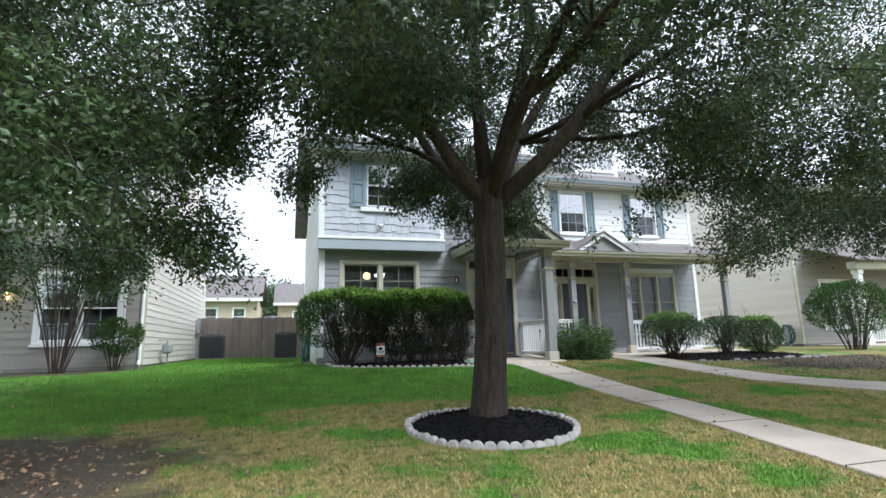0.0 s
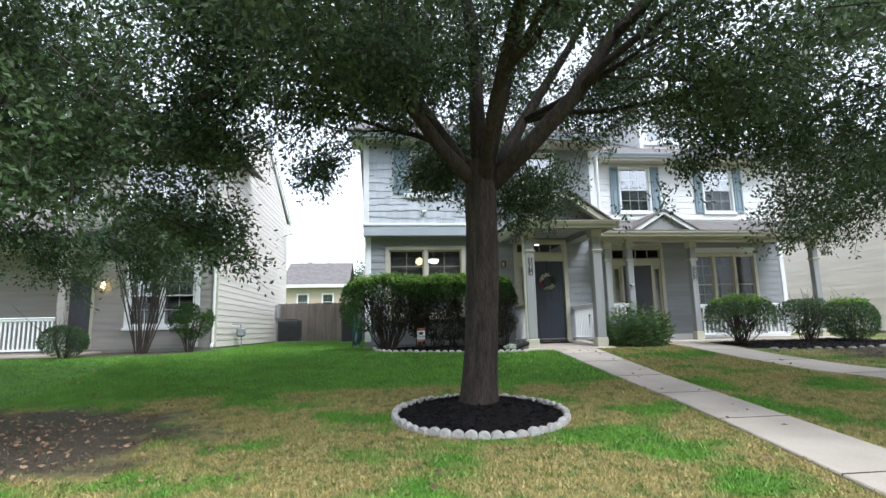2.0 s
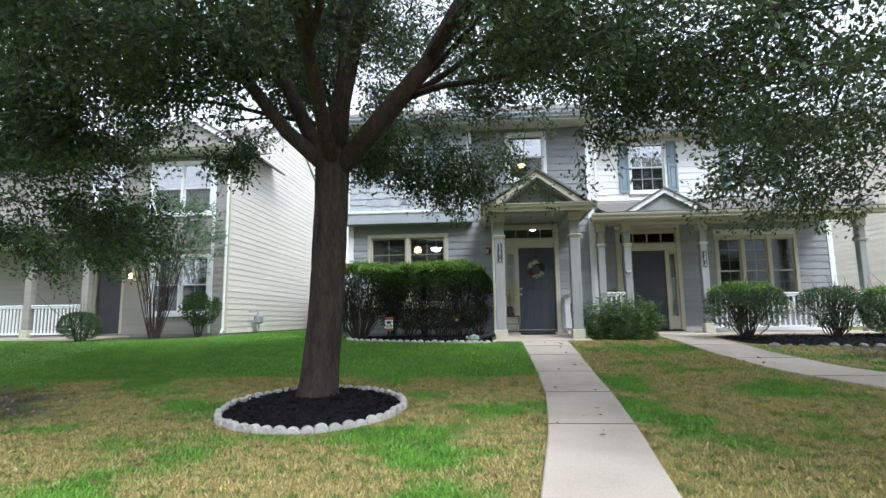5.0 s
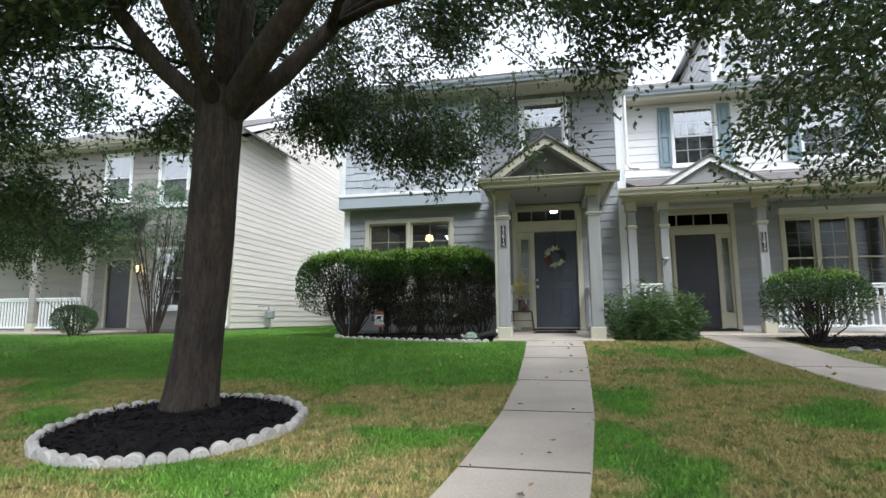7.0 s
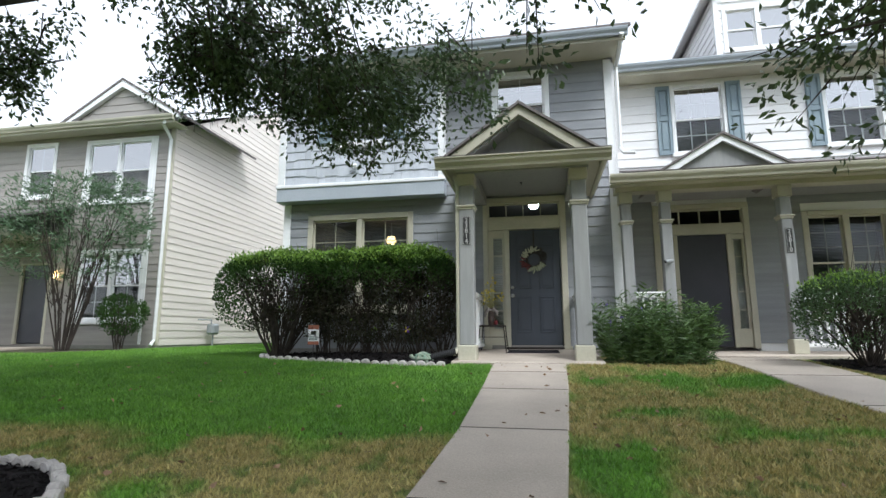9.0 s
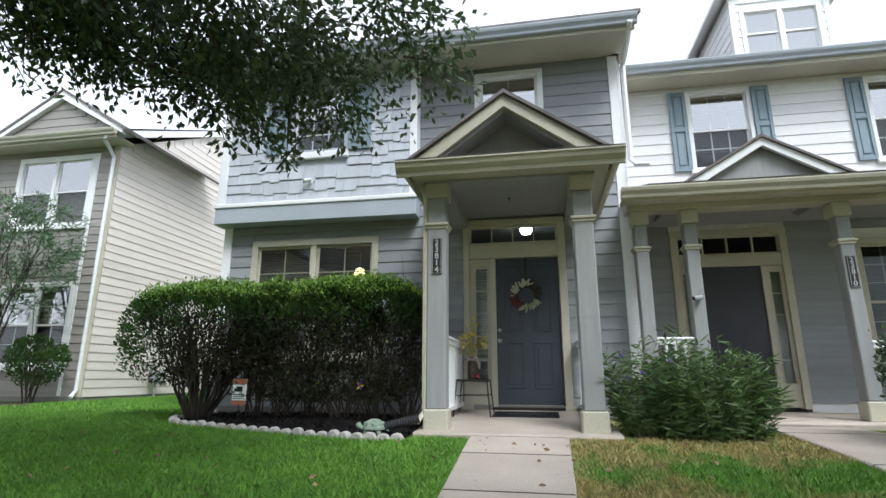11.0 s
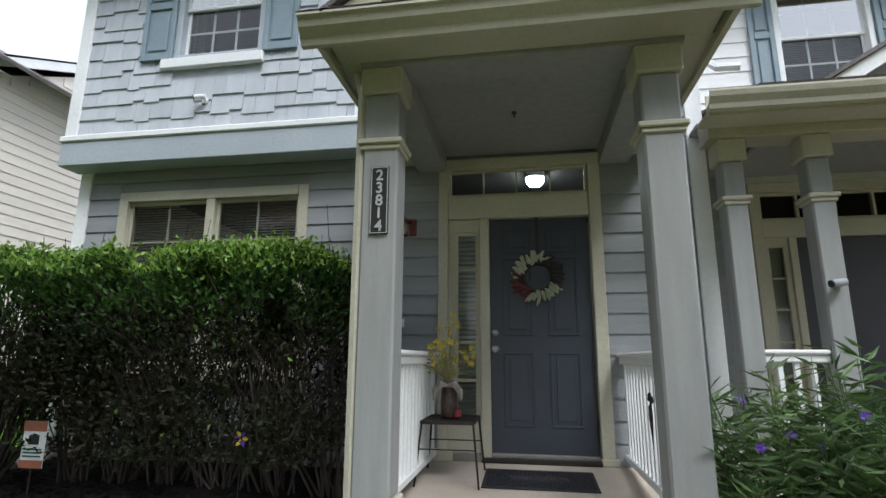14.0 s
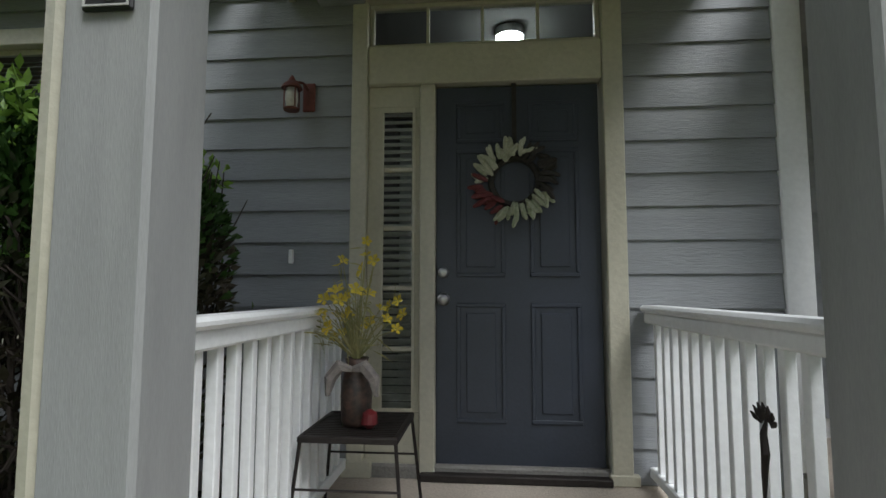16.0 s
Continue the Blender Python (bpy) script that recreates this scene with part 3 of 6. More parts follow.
shutter(house, 1.43, 1.79, 4.575, 5.78, OY - 0.026)
shutter(house, 2.79, 3.15, 4.575, 5.78, OY - 0.026)
window(house, 4.72, 5.76, 4.55, 5.80, Y, 1, 0.09, 2, 2, M_WHITE, M_GLASS, M_BLIND_SHADE, label="upper window above the porch gable")
window(house, 1.20, 3.25, 1.45, 3.25, Y, 2, 0.10, 2, 2, M_TRIM, M_GLASS_LOW, M_BLIND_SHADE, both=True, sash_material=M_TRIM, label="paired front window with cream casing")

# main roof and eaves
EZ = 5.90
Mesh().box(0.35, 7.0, 12.42, 13.3, EZ, EZ + 0.03).make("soffit", M_TRIM, house)
Mesh().box(0.33, 7.02, 12.38, 12.42, EZ - 0.04, EZ + 0.14, 0.004).make("fascia", M_TRIM, house)
gutter(house, 0.30, 7.05, 12.38, EZ + 0.02, M_BAND)
Mesh().add([(0.2, 12.3, 6.05), (7.1, 12.3, 6.05), (7.1, 18.4, 8.7), (0.2, 18.4, 8.7), (7.1, 24.5, 6.05), (0.2, 24.5, 6.05), (0.2, 12.3, 6.11), (7.1, 12.3, 6.11), (7.1, 18.4, 8.78), (0.2, 18.4, 8.78), (7.1, 24.5, 6.11), (0.2, 24.5, 6.11)],
           [(0, 1, 2, 3), (3, 2, 4, 5), (6, 7, 8, 9), (9, 8, 10, 11), (0, 1, 7, 6), (5, 4, 10, 11), (1, 2, 8, 7), (2, 4, 10, 8), (0, 3, 9, 6), (3, 5, 11, 9)]).make("roof", M_ROOF, house, "weathered shingle roof")
for a in (0.72, 6.78):
    Mesh().prism([(13.0, 5.9), (18.4, 8.68), (23.8, 5.9)], "x", a, a + 0.12).make("gable_wall", M_LIGHT_SIDING, house)
Mesh().tube([(6.95, 12.3, 5.94), (6.95, 12.6, 5.83), (6.93, 12.98, 5.68), (6.93, 12.99, 4.2), (6.98, 12.9, 4.08), (7.15, 12.85, 4.05)], 0.038, 6).make("downspout", M_WHITE, house)

# ---- entry porch ----
pz0, pz1 = 0.665, 0.775
Mesh().add([(4.28, 11.12, 0.4), (6.30, 11.12, 0.4), (6.30, Y, 0.4), (4.28, Y, 0.4), (4.28, 11.12, pz0 - 0.02), (6.30, 11.12, pz0 - 0.02), (4.28, 11.14, pz0), (6.30, 11.14, pz0), (6.30, Y - 0.025, pz1), (4.28, Y - 0.025, pz1)],
           [(0, 1, 2, 3), (0, 1, 5, 4), (4, 5, 7, 6), (6, 7, 8, 9), (2, 3, 9, 8), (1, 2, 8, 7, 5), (0, 3, 9, 6, 4)]).make("porch_slab", M_CONCRETE, house)
CL, CR, CY = 4.475, 6.07, 11.40
PT = 3.345
col_l = square_column(house, CL, CY, pz0 - 0.01, PT)
col_r = square_column(house, CR, CY, pz0 - 0.01, PT)
railing(house, (CL + 0.03, CY + 0.11), (CL + 0.03, Y - 0.03), 0.82, 1.655)
railing(house, (CR, CY + 0.11), (CR, Y - 0.03), 0.82, 1.655)
# beams, ceiling, fascia and gutters
Mesh().box(4.34, 6.22, 11.27, 11.53, PT + 0.002, PT + 0.16, 0.006).make("porch_beam", M_COLUMN, house)
for a in (4.34, 5.96):
    Mesh().box(a, a + 0.26, 11.532, Y - 0.03, PT - 0.05, PT + 0.158, 0.006).make("porch_beam", M_COLUMN, house)
Mesh().box(4.60, 5.96, 11.53, Y - 0.03, PT + 0.10, PT + 0.13).make("porch_ceiling", M_COLUMN, house)
Mesh().box(4.22, 6.36, 11.02, 11.268, PT + 0.03, PT + 0.06).box(4.20, 4.338, 11.27, Y - 0.03, PT + 0.03, PT + 0.06).box(6.222, 6.38, 11.27, Y - 0.03, PT + 0.03, PT + 0.06).make("porch_soffit", M_TRIM, house)
cr = [(0, 0), (-0.035, 0.0), (-0.045, 0.04), (-0.09, 0.085), (-0.105, 0.135), (-0.12, 0.14), (-0.12, 0.165), (0, 0.165)]
m = Mesh().prism([(11.02 + p, PT - 0.01 + q) for p, q in cr], "x", 4.08, 6.50)
m.make("porch_gutter", M_TRIM, house, "cream moulded gutter")
for e, s in ((4.20, 1), (6.38, -1)):
    Mesh().prism([(e + p * s, PT - 0.012 + q) for p, q in cr], "y", 11.022, Y - 0.03).make("porch_gutter", M_TRIM, house)
GX, GZ, GB = 5.28, 4.25, PT + 0.165
slope = (GZ - GB) / (6.50 - GX)
for s in (-1, 1):
    e = GX + s * 1.06
    Mesh().prism([(GX, GZ), (e, GB), (e, GB - 0.035), (GX, GZ - 0.045)], "y", 10.90, Y - 0.03).make("porch_roof", M_ROOF, house)
    Mesh().prism([(GX, GZ - 0.05), (GX + s * 1.02, GB - 0.03), (GX + s * 0.80, GB - 0.03), (GX, GZ - 0.19)], "y", 10.94, 10.99).make("rake_board", M_TRIM, house)
    Mesh().prism([(GX, GZ - 0.19), (GX + s * 0.80, GB - 0.03), (GX + s * 0.74, GB - 0.03), (GX, GZ - 0.235)], "y", 10.992, 11.36).make("rake_soffit", M_COLUMN, house)
Mesh().prism([(10.90, GB - 0.006), (Y - 0.03, GB + 0.12), (Y - 0.03, GB + 0.10), (10.90, GB - 0.02)], "x", 4.08, 6.50).make("porch_deck", M_ROOF, house)
Mesh().prism([(GX - 0.86, GB - 0.03), (GX + 0.86, GB - 0.03), (GX, GZ - 0.2)], "y", 11.30, 11.34).make("tympanum", M_COLUMN, house)
Mesh().tube([(4.30, 11.33, 3.34), (4.34, 11.33, 3.2), (4.35, 11.33, 0.85), (4.30, 11.22, 0.75)], 0.030, 6).make("downspout", M_TRIM, house)

# entry: casing, sidelight, transom and six-panel door
c = Mesh()
c.box(4.53, 4.615, Y - 0.045, Y + 0.10, 0.80, 3.312, 0.006).box(5.862, 5.965, Y - 0.045, Y + 0.10, 0.79, 3.312, 0.006).box(4.53, 5.965, Y - 0.048, Y + 0.10, 3.314, 3.41, 0.006)
c.box(4.617, 5.86, Y - 0.035, Y + 0.09, 2.84, 3.055, 0.006).box(4.903, 4.985, Y - 0.03, Y + 0.10, 0.80, 2.838, 0.006)
entry = c.make("entry_frame", M_TRIM, house, "cream painted entry surround")
Mesh().box(4.50, 4.66, Y - 0.052, Y + 0.0, 0.775, 0.86, 0.006).make("trim_block", M_TRIM, entry)
Mesh().box(5.85, 5.995, Y - 0.052, Y + 0.0, 0.775, 0.83, 0.006).make("trim_block", M_TRIM, entry)
t = Mesh().box(4.617, 5.86, Y, Y + 0.05, 3.056, 3.08, 0.003).box(4.617, 5.86, Y, Y + 0.05, 3.288, 3.312, 0.003).box(4.617, 4.64, Y, Y + 0.05, 3.08, 3.288, 0.003).box(5.837, 5.86, Y, Y + 0.05, 3.08, 3.288, 0.003)
for i in (1, 2, 3):
    x = 4.64 + 1.197 * i / 4
    t.box(x - 0.008, x + 0.008, Y + 0.01, Y + 0.04, 3.08, 3.288)
tr = t.make("transom", M_TRIM, house, "four-light transom above the door")
for i in range(4):
    a = 4.64 + 1.197 * i / 4
    p = Mesh().add([(a, Y + 0.025, 3.08), (a + 0.29925, Y + 0.025, 3.08), (a + 0.29925, Y + 0.025, 3.288), (a, Y + 0.025, 3.288)], [(0, 1, 2, 3)]).make("pane", M_GLASS_LOW, tr)
    p.visible_shadow = False
s = Mesh().box(4.617, 4.901, Y - 0.0, Y + 0.06, 0.82, 1.10, 0.004).box(4.617, 4.901, Y, Y + 0.05, 2.72, 2.838, 0.004).box(4.617, 4.69, Y, Y + 0.05, 1.10, 2.72, 0.003).box(4.865, 4.901, Y, Y + 0.05, 1.10, 2.72, 0.003)
for z in (1.42, 1.74, 2.06, 2.38):
    s.box(4.70, 4.865, Y + 0.01, Y + 0.045, z - 0.012, z + 0.012, 0.003)
s.box(4.69, 4.875, Y - 0.012, Y, 2.69, 2.715).box(4.69, 4.705, Y - 0.012, Y, 1.12, 2.69).box(4.86, 4.875, Y - 0.012, Y, 1.12, 2.69).box(4.69, 4.875, Y - 0.012, Y, 1.10, 1.12)
side = s.make("sidelight", M_TRIM, house, "narrow sidelight with a slatted blind")
p = Mesh().add([(4.70, Y + 0.03, 1.10), (4.865, Y + 0.03, 1.10), (4.865, Y + 0.03, 2.72), (4.70, Y + 0.03, 2.72)], [(0, 1, 2, 3)]).make("pane", M_GLASS_LOW, side)
p.visible_shadow = False
bl = Mesh()
z = 1.1
while z < 2.72:
    bl.add([(4.68, Y + 0.07, z), (4.89, Y + 0.07, z), (4.89, Y + 0.105, z + 0.028), (4.68, Y + 0.105, z + 0.028), (4.68, Y + 0.074, z - 0.003), (4.89, Y + 0.074, z - 0.003), (4.89, Y + 0.109, z + 0.025), (4.68, Y + 0.109, z + 0.025)], [(0, 1, 2, 3), (4, 5, 6, 7), (0, 1, 5, 4), (2, 3, 7, 6)])
    z += 0.042
bl.make("blind", M_BLIND, side)
DY = Y + 0.02
door = Mesh().box(D0 + 0.004, D1 - 0.004, DY, DY + 0.045, DZ + 0.015, DZ + 2.03, 0.004).make("door", M_DOOR, house, "slate-blue six-panel front door")
W2 = D1 - D0
for a, b in ((0.155, 0.40), (0.60, 0.845)):
    for z0, z1 in ((0.27, 0.84), (1.02, 1.66), (1.74, 1.92)):
        x0, x1 = D0 + a * W2, D0 + b * W2
        pm = Mesh()
        e = 0.022
        for q in ((x0 - e, x1 + e, DZ + z0 - e, DZ + z0), (x0 - e, x1 + e, DZ + z1, DZ + z1 + e), (x0 - e, x0, DZ + z0, DZ + z1), (x1, x1 + e, DZ + z0, DZ + z1)):
            pm.box(q[0], q[1], DY - 0.009, DY - 0.001, q[2], q[3], 0.004)
        pm.box(x0 + 0.03, x1 - 0.03, DY - 0.008, DY - 0.001, DZ + z0 + 0.03, DZ + z1 - 0.03, 0.006)
        pm.make("panel", M_DOOR, door)


def knob(x, z, r, name):
    m = Mesh().lathe(0, 0, [(r * 1.1, 0), (r * 1.15, 0.008), (r * 0.45, 0.012), (r * 0.4, 0.03), (r, 0.036), (r, 0.052), (r * 0.7, 0.06), (0.001, 0.061)], 16)
    m.v = [(x + p[0], DY - p[2], z + p[1]) for p in m.v]
    return m.make(name, M_METAL, door, "satin steel", smooth=True)


knob(D0 + 0.045, 1.682, 0.030, "door_knob")
knob(D0 + 0.045, 1.822, 0.026, "deadbolt")
Mesh().box(D0 - 0.07, D1 + 0.01, Y - 0.07, Y + 0.07, 0.775, 0.812, 0.006).make("threshold", M_IRON, house)


def numeral_plaque(parent, digits, cx, y, z0, z1, w):
    """A black house-number plaque with pale figures one above another."""
    b = Mesh().box(cx - w / 2, cx + w / 2, y - 0.012, y, z0, z1, 0.004).make("number_plaque", M_BLACK)
    tagged(b, "black house-number plaque with pale figures " + digits, "house number")
    r = Mesh()
    i0, i1, j0, j1 = cx - w / 2 + 0.006, cx + w / 2 - 0.006, z0 + 0.006, z1 - 0.006
    for q in ((i0, i0 + 0.004, j0, j1), (i1 - 0.004, i1, j0, j1), (i0 + 0.004, i1 - 0.004, j0, j0 + 0.004), (i0 + 0.004, i1 - 0.004, j1 - 0.004, j1)):
        r.box(q[0], q[1], y - 0.016, y - 0.0125, q[2], q[3])
    r.make("border", M_FIGURE, b)
    h = (z1 - z0 - 0.03) / len(digits)
    for i, d in enumerate(digits):
        cu = bpy.data.curves.new("figure", "FONT")
        cu.body, cu.size, cu.align_x, cu.extrude, cu.offset = d, h * 1.2, "CENTER", 0.002, 0.0012
        ob = new("figure", cu)
        me = bpy.data.meshes.new_from_object(ob)
        bpy.data.objects.remove(ob)
        me.materials.append(M_FIGURE)
        g = new("figure", me)
        g.matrix_basis = pose(cx, y - 0.015, z1 - 0.015 - h * (i + 1) + h * 0.06, 90, 0, 0)
        g.parent = b
    return b


numeral_plaque(None, "23814", CL + 0.006, CY - 0.106, 2.295, 2.705, 0.112)

# ---- next house, joined on: set-back porch ----
NY = 14.2
n_house = thing("house", (10, 16, 0.6), "two-storey pale lap-sided house with a long porch", "house")
n_low = [(7.62, 9.28, 0.70, 3.42), (10.15, 12.2, 1.35, 3.2)]
n_up = [(8.09, 9.07, 4.42, 5.82), (10.72, 11.72, 4.42, 5.82)]
nf = wall_core(6.87, 13.05, 0.5, 5.9, NY, NY + 0.14, n_low + n_up).make("wall", M_LIGHT_SIDING, n_house)
lap_boards(nf, 6.88, 13.0, 0.86, 3.52, NY, n_low, M_SIDING)
lap_boards(nf, 6.88, 12.94, 4.2, 5.86, NY, n_up, M_LIGHT_SIDING)
Mesh().box(12.91, 13.05, NY + 0.142, 24, 0.5, 5.9).box(6.95, 12.9, 23.8, 23.95, 0.5, 5.9).make("wall", M_LIGHT_SIDING, n_house)
# rooms behind this front, with the same gloom in the plaster's colour
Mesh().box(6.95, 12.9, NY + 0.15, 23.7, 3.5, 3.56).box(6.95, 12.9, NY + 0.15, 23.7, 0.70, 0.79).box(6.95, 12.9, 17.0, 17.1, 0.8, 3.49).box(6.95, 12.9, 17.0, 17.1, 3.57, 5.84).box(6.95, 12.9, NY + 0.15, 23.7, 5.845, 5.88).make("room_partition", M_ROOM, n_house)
Mesh().box(12.95, 13.08, NY - 0.034, NY - 0.002, 0.86, 5.85, 0.005).make("corner_board", M_WHITE, n_house)
for x in (8.09, 10.72):
    window(n_house, x, x + 0.99, 4.42, 5.82, NY, 1, 0.06, 3, 2, M_WHITE, M_GLASS, M_BLIND_SHADE, both=True)
    shutter(n_house, x - 0.27, x - 0.01, 4.40, 5.80, NY - 0.026)
    shutter(n_house, x + 1.0, x + 1.26, 4.40, 5.80, NY - 0.026)
window(n_house, 10.15, 12.2, 1.35, 3.2, NY, 3, 0.09, 2, 3, M_TRIM, M_GLASS_LOW, M_BLIND_SHADE, both=True, sash_material=M_TRIM, label="triple front window")
# porch
Mesh().box(6.75, 13.0, 12.34, NY, 0.3, 0.73, 0.02).make("porch_slab", M_CONCRETE, n_house)
NC = 12.68
for x in (6.90, 7.50, 9.23, 12.72):
    square_column(n_house, x, NC, 0.725, 3.29, 0.08, M_COLUMN, M_TRIM, head=0.18)
railing(n_house, (6.98, NC), (7.42, NC), 0.83, 1.68)
railing(n_house, (9.31, NC), (12.63, NC), 0.83, 1.62, 0.115)
Mesh().box(6.74, 12.86, 12.56, 12.80, 3.292, 3.50, 0.006).make("porch_beam", M_TRIM, n_house)
Mesh().box(6.74, 12.86, 12.80, NY - 0.03, 3.50, 3.53).make("porch_ceiling", M_COLUMN, n_house)
Mesh().box(6.66, 12.95, 12.26, 12.56, 3.37, 3.40).make("porch_soffit", M_TRIM, n_house)
Mesh().box(6.64, 13.0, 12.22, 12.26, 3.32, 3.46, 0.004).make("fascia", M_TRIM, n_house)
gutter(n_house, 6.62, 13.02, 12.22, 3.345, M_TRIM)
Mesh().prism([(12.13, 3.465), (NY - 0.03, 4.12), (NY - 0.03, 4.15), (12.11, 3.495)], "x", 6.95, 13.05).make("porch_roof", M_ROOF, n_house, "weathered shingle porch roof")
gx, gz, gb = 8.29, 4.06, 3.48
for s in (-1, 1):
    e = gx + s * 0.98
    Mesh().prism([(gx, gz), (e, gb), (e, gb - 0.03), (gx, gz - 0.035)], "y", 12.14, 13.7).make("gable_roof", M_ROOF, n_house)
    Mesh().prism([(gx, gz - 0.037), (gx + s * 0.95, gb - 0.02), (gx + s * 0.76, gb - 0.02), (gx, gz - 0.14)], "y", 12.17, 12.22).make("rake_board", M_WHITE, n_house)
Mesh().prism([(gx - 0.8, gb - 0.02), (gx + 0.8, gb - 0.02), (gx, gz - 0.12)], "y", 12.26, 12.30).make("tympanum", M_COLUMN, n_house)
# entry
c = Mesh()
c.box(7.62, 7.72, NY - 0.04, NY + 0.1, 0.77, 3.32, 0.005).box(9.18, 9.28, NY - 0.04, NY + 0.1, 0.77, 3.32, 0.005).box(7.62, 9.28, NY - 0.042, NY + 0.1, 3.322, 3.42, 0.005).box(7.722, 9.178, NY - 0.03, NY + 0.09, 2.84, 3.02, 0.005)
c.box(7.96, 8.03, NY - 0.03, NY + 0.09, 0.78, 2.838, 0.005).box(8.87, 8.94, NY - 0.03, NY + 0.09, 0.78, 2.838, 0.005)
entry2 = c.make("entry_frame", M_TRIM, n_house, "cream painted entry surround")
Mesh().box(8.032, 8.868, NY + 0.0, NY + 0.05, 0.80, 2.835, 0.004).make("door", M_DOOR_DARK, n_house, "dark front door")
for a, b in ((7.722, 7.958), (8.942, 9.178)):
    s = Mesh().box(a, b, NY, NY + 0.05, 0.79, 1.12, 0.004).box(a, b, NY, NY + 0.05, 2.74, 2.838, 0.004).box(a, a + 0.05, NY, NY + 0.05, 1.12, 2.74, 0.003).box(b - 0.05, b, NY, NY + 0.05, 1.12, 2.74, 0.003)
    for z in (1.45, 1.78, 2.1, 2.42):
        s.box(a + 0.05, b - 0.05, NY + 0.01, NY + 0.04, z - 0.01, z + 0.01, 0.002)
    sl = s.make("sidelight", M_TRIM, n_house)
    Mesh().add([(a + 0.05, NY + 0.03, 1.12), (b - 0.05, NY + 0.03, 1.12), (b - 0.05, NY + 0.03, 2.74), (a + 0.05, NY + 0.03, 2.74)], [(0, 1, 2, 3)]).make("pane", M_GLASS_LOW, sl).visible_shadow = False
    Mesh().box(a + 0.03, b - 0.03, NY + 0.09, NY + 0.1, 1.1, 2.76).make("curtain", M_BLIND, sl)
t = Mesh().box(7.722, 9.178, NY, NY + 0.05, 3.022, 3.05, 0.003).box(7.722, 9.178, NY, NY + 0.05, 3.292, 3.32, 0.003)
for i in range(5):
    x = 7.735 + 1.43 * i / 4
    t.box(x - 0.012, x + 0.012, NY, NY + 0.05, 3.05, 3.292)
tr2 = t.make("transom", M_TRIM, n_house)
Mesh().add([(7.74, NY + 0.03, 3.05), (9.16, NY + 0.03, 3.05), (9.16, NY + 0.03, 3.292), (7.74, NY + 0.03, 3.292)], [(0, 1, 2, 3)]).make("pane", M_GLASS_LOW, tr2).visible_shadow = False
# eaves, roof, dormer
Mesh().box(6.94, 13.3, 13.75, NY + 0.1, 5.91, 5.94).make("soffit", M_TRIM, n_house)
Mesh().box(6.94, 13.3, 13.71, 13.75, 5.86, 6.05, 0.004).make("fascia", M_TRIM, n_house)
gutter(n_house, 6.94, 13.34, 13.71, 5.935, M_BAND)
Mesh().add([(6.9, 13.6, 6.06), (13.4, 13.6, 6.06), (13.4, 18.9, 8.5), (6.9, 18.9, 8.5), (13.4, 24.4, 6.06), (6.9, 24.4, 6.06)], [(0, 1, 2, 3), (3, 2, 4, 5)]).make("roof", M_ROOF, n_house, "weathered shingle roof")
Mesh().prism([(14.2, 5.92), (18.9, 8.48), (23.8, 5.92)], "x", 12.92, 13.05).make("gable_wall", M_LIGHT_SIDING, n_house)
dx0, dx1, dy = 9.28, 10.95, 15.0
d_hole = [(9.44, 10.80, 6.86, 7.84)]
dw = wall_core(dx0, dx1, 6.5, 8.1, dy, dy + 0.12, d_hole).make("dormer_wall", M_LIGHT_SIDING, n_house)
lap_boards(dw, dx0 + 0.1, dx1 - 0.1, 6.55, 8.05, dy, d_hole, M_LIGHT_SIDING)
for a in (dx0, dx1 - 0.1):
    Mesh().box(a, a + 0.1, dy - 0.03, dy - 0.001, 6.5, 8.05, 0.005).make("corner_board", M_WHITE, n_house)
cheek = Mesh().box(dx0, dx0 + 0.1, dy + 0.122, 18.3, 6.5, 8.1).make("dormer_cheek", M_LIGHT_SIDING, n_house)
lap_boards(cheek, dy + 0.02, 18.2, 6.7, 8.05, dx0, [], M_LIGHT_SIDING, along="y")
Mesh().box(dx1 - 0.1, dx1, dy + 0.122, 18.3, 6.5, 8.1).make("dormer_cheek", M_LIGHT_SIDING, n_house)
window(n_house, 9.44, 10.80, 6.86, 7.84, dy, 2, 0.08, 1, 1, M_WHITE, M_GLASS, M_BLIND, grid=False, screen=False)
Mesh().prism([(dx0 - 0.26, 8.02), ((dx0 + dx1) / 2, 8.72), (dx1 + 0.26, 8.02), (dx1 + 0.26, 8.09), ((dx0 + dx1) / 2, 8.82), (dx0 - 0.26, 8.09)], "y", dy - 0.25, 19.5).make("dormer_roof", M_WHITE, n_house)
Mesh().prism([(dx0, 8.08), ((dx0 + dx1) / 2, 8.70), (dx1, 8.08)], "y", dy, dy + 0.1).make("dormer_gable", M_LIGHT_SIDING, n_house)


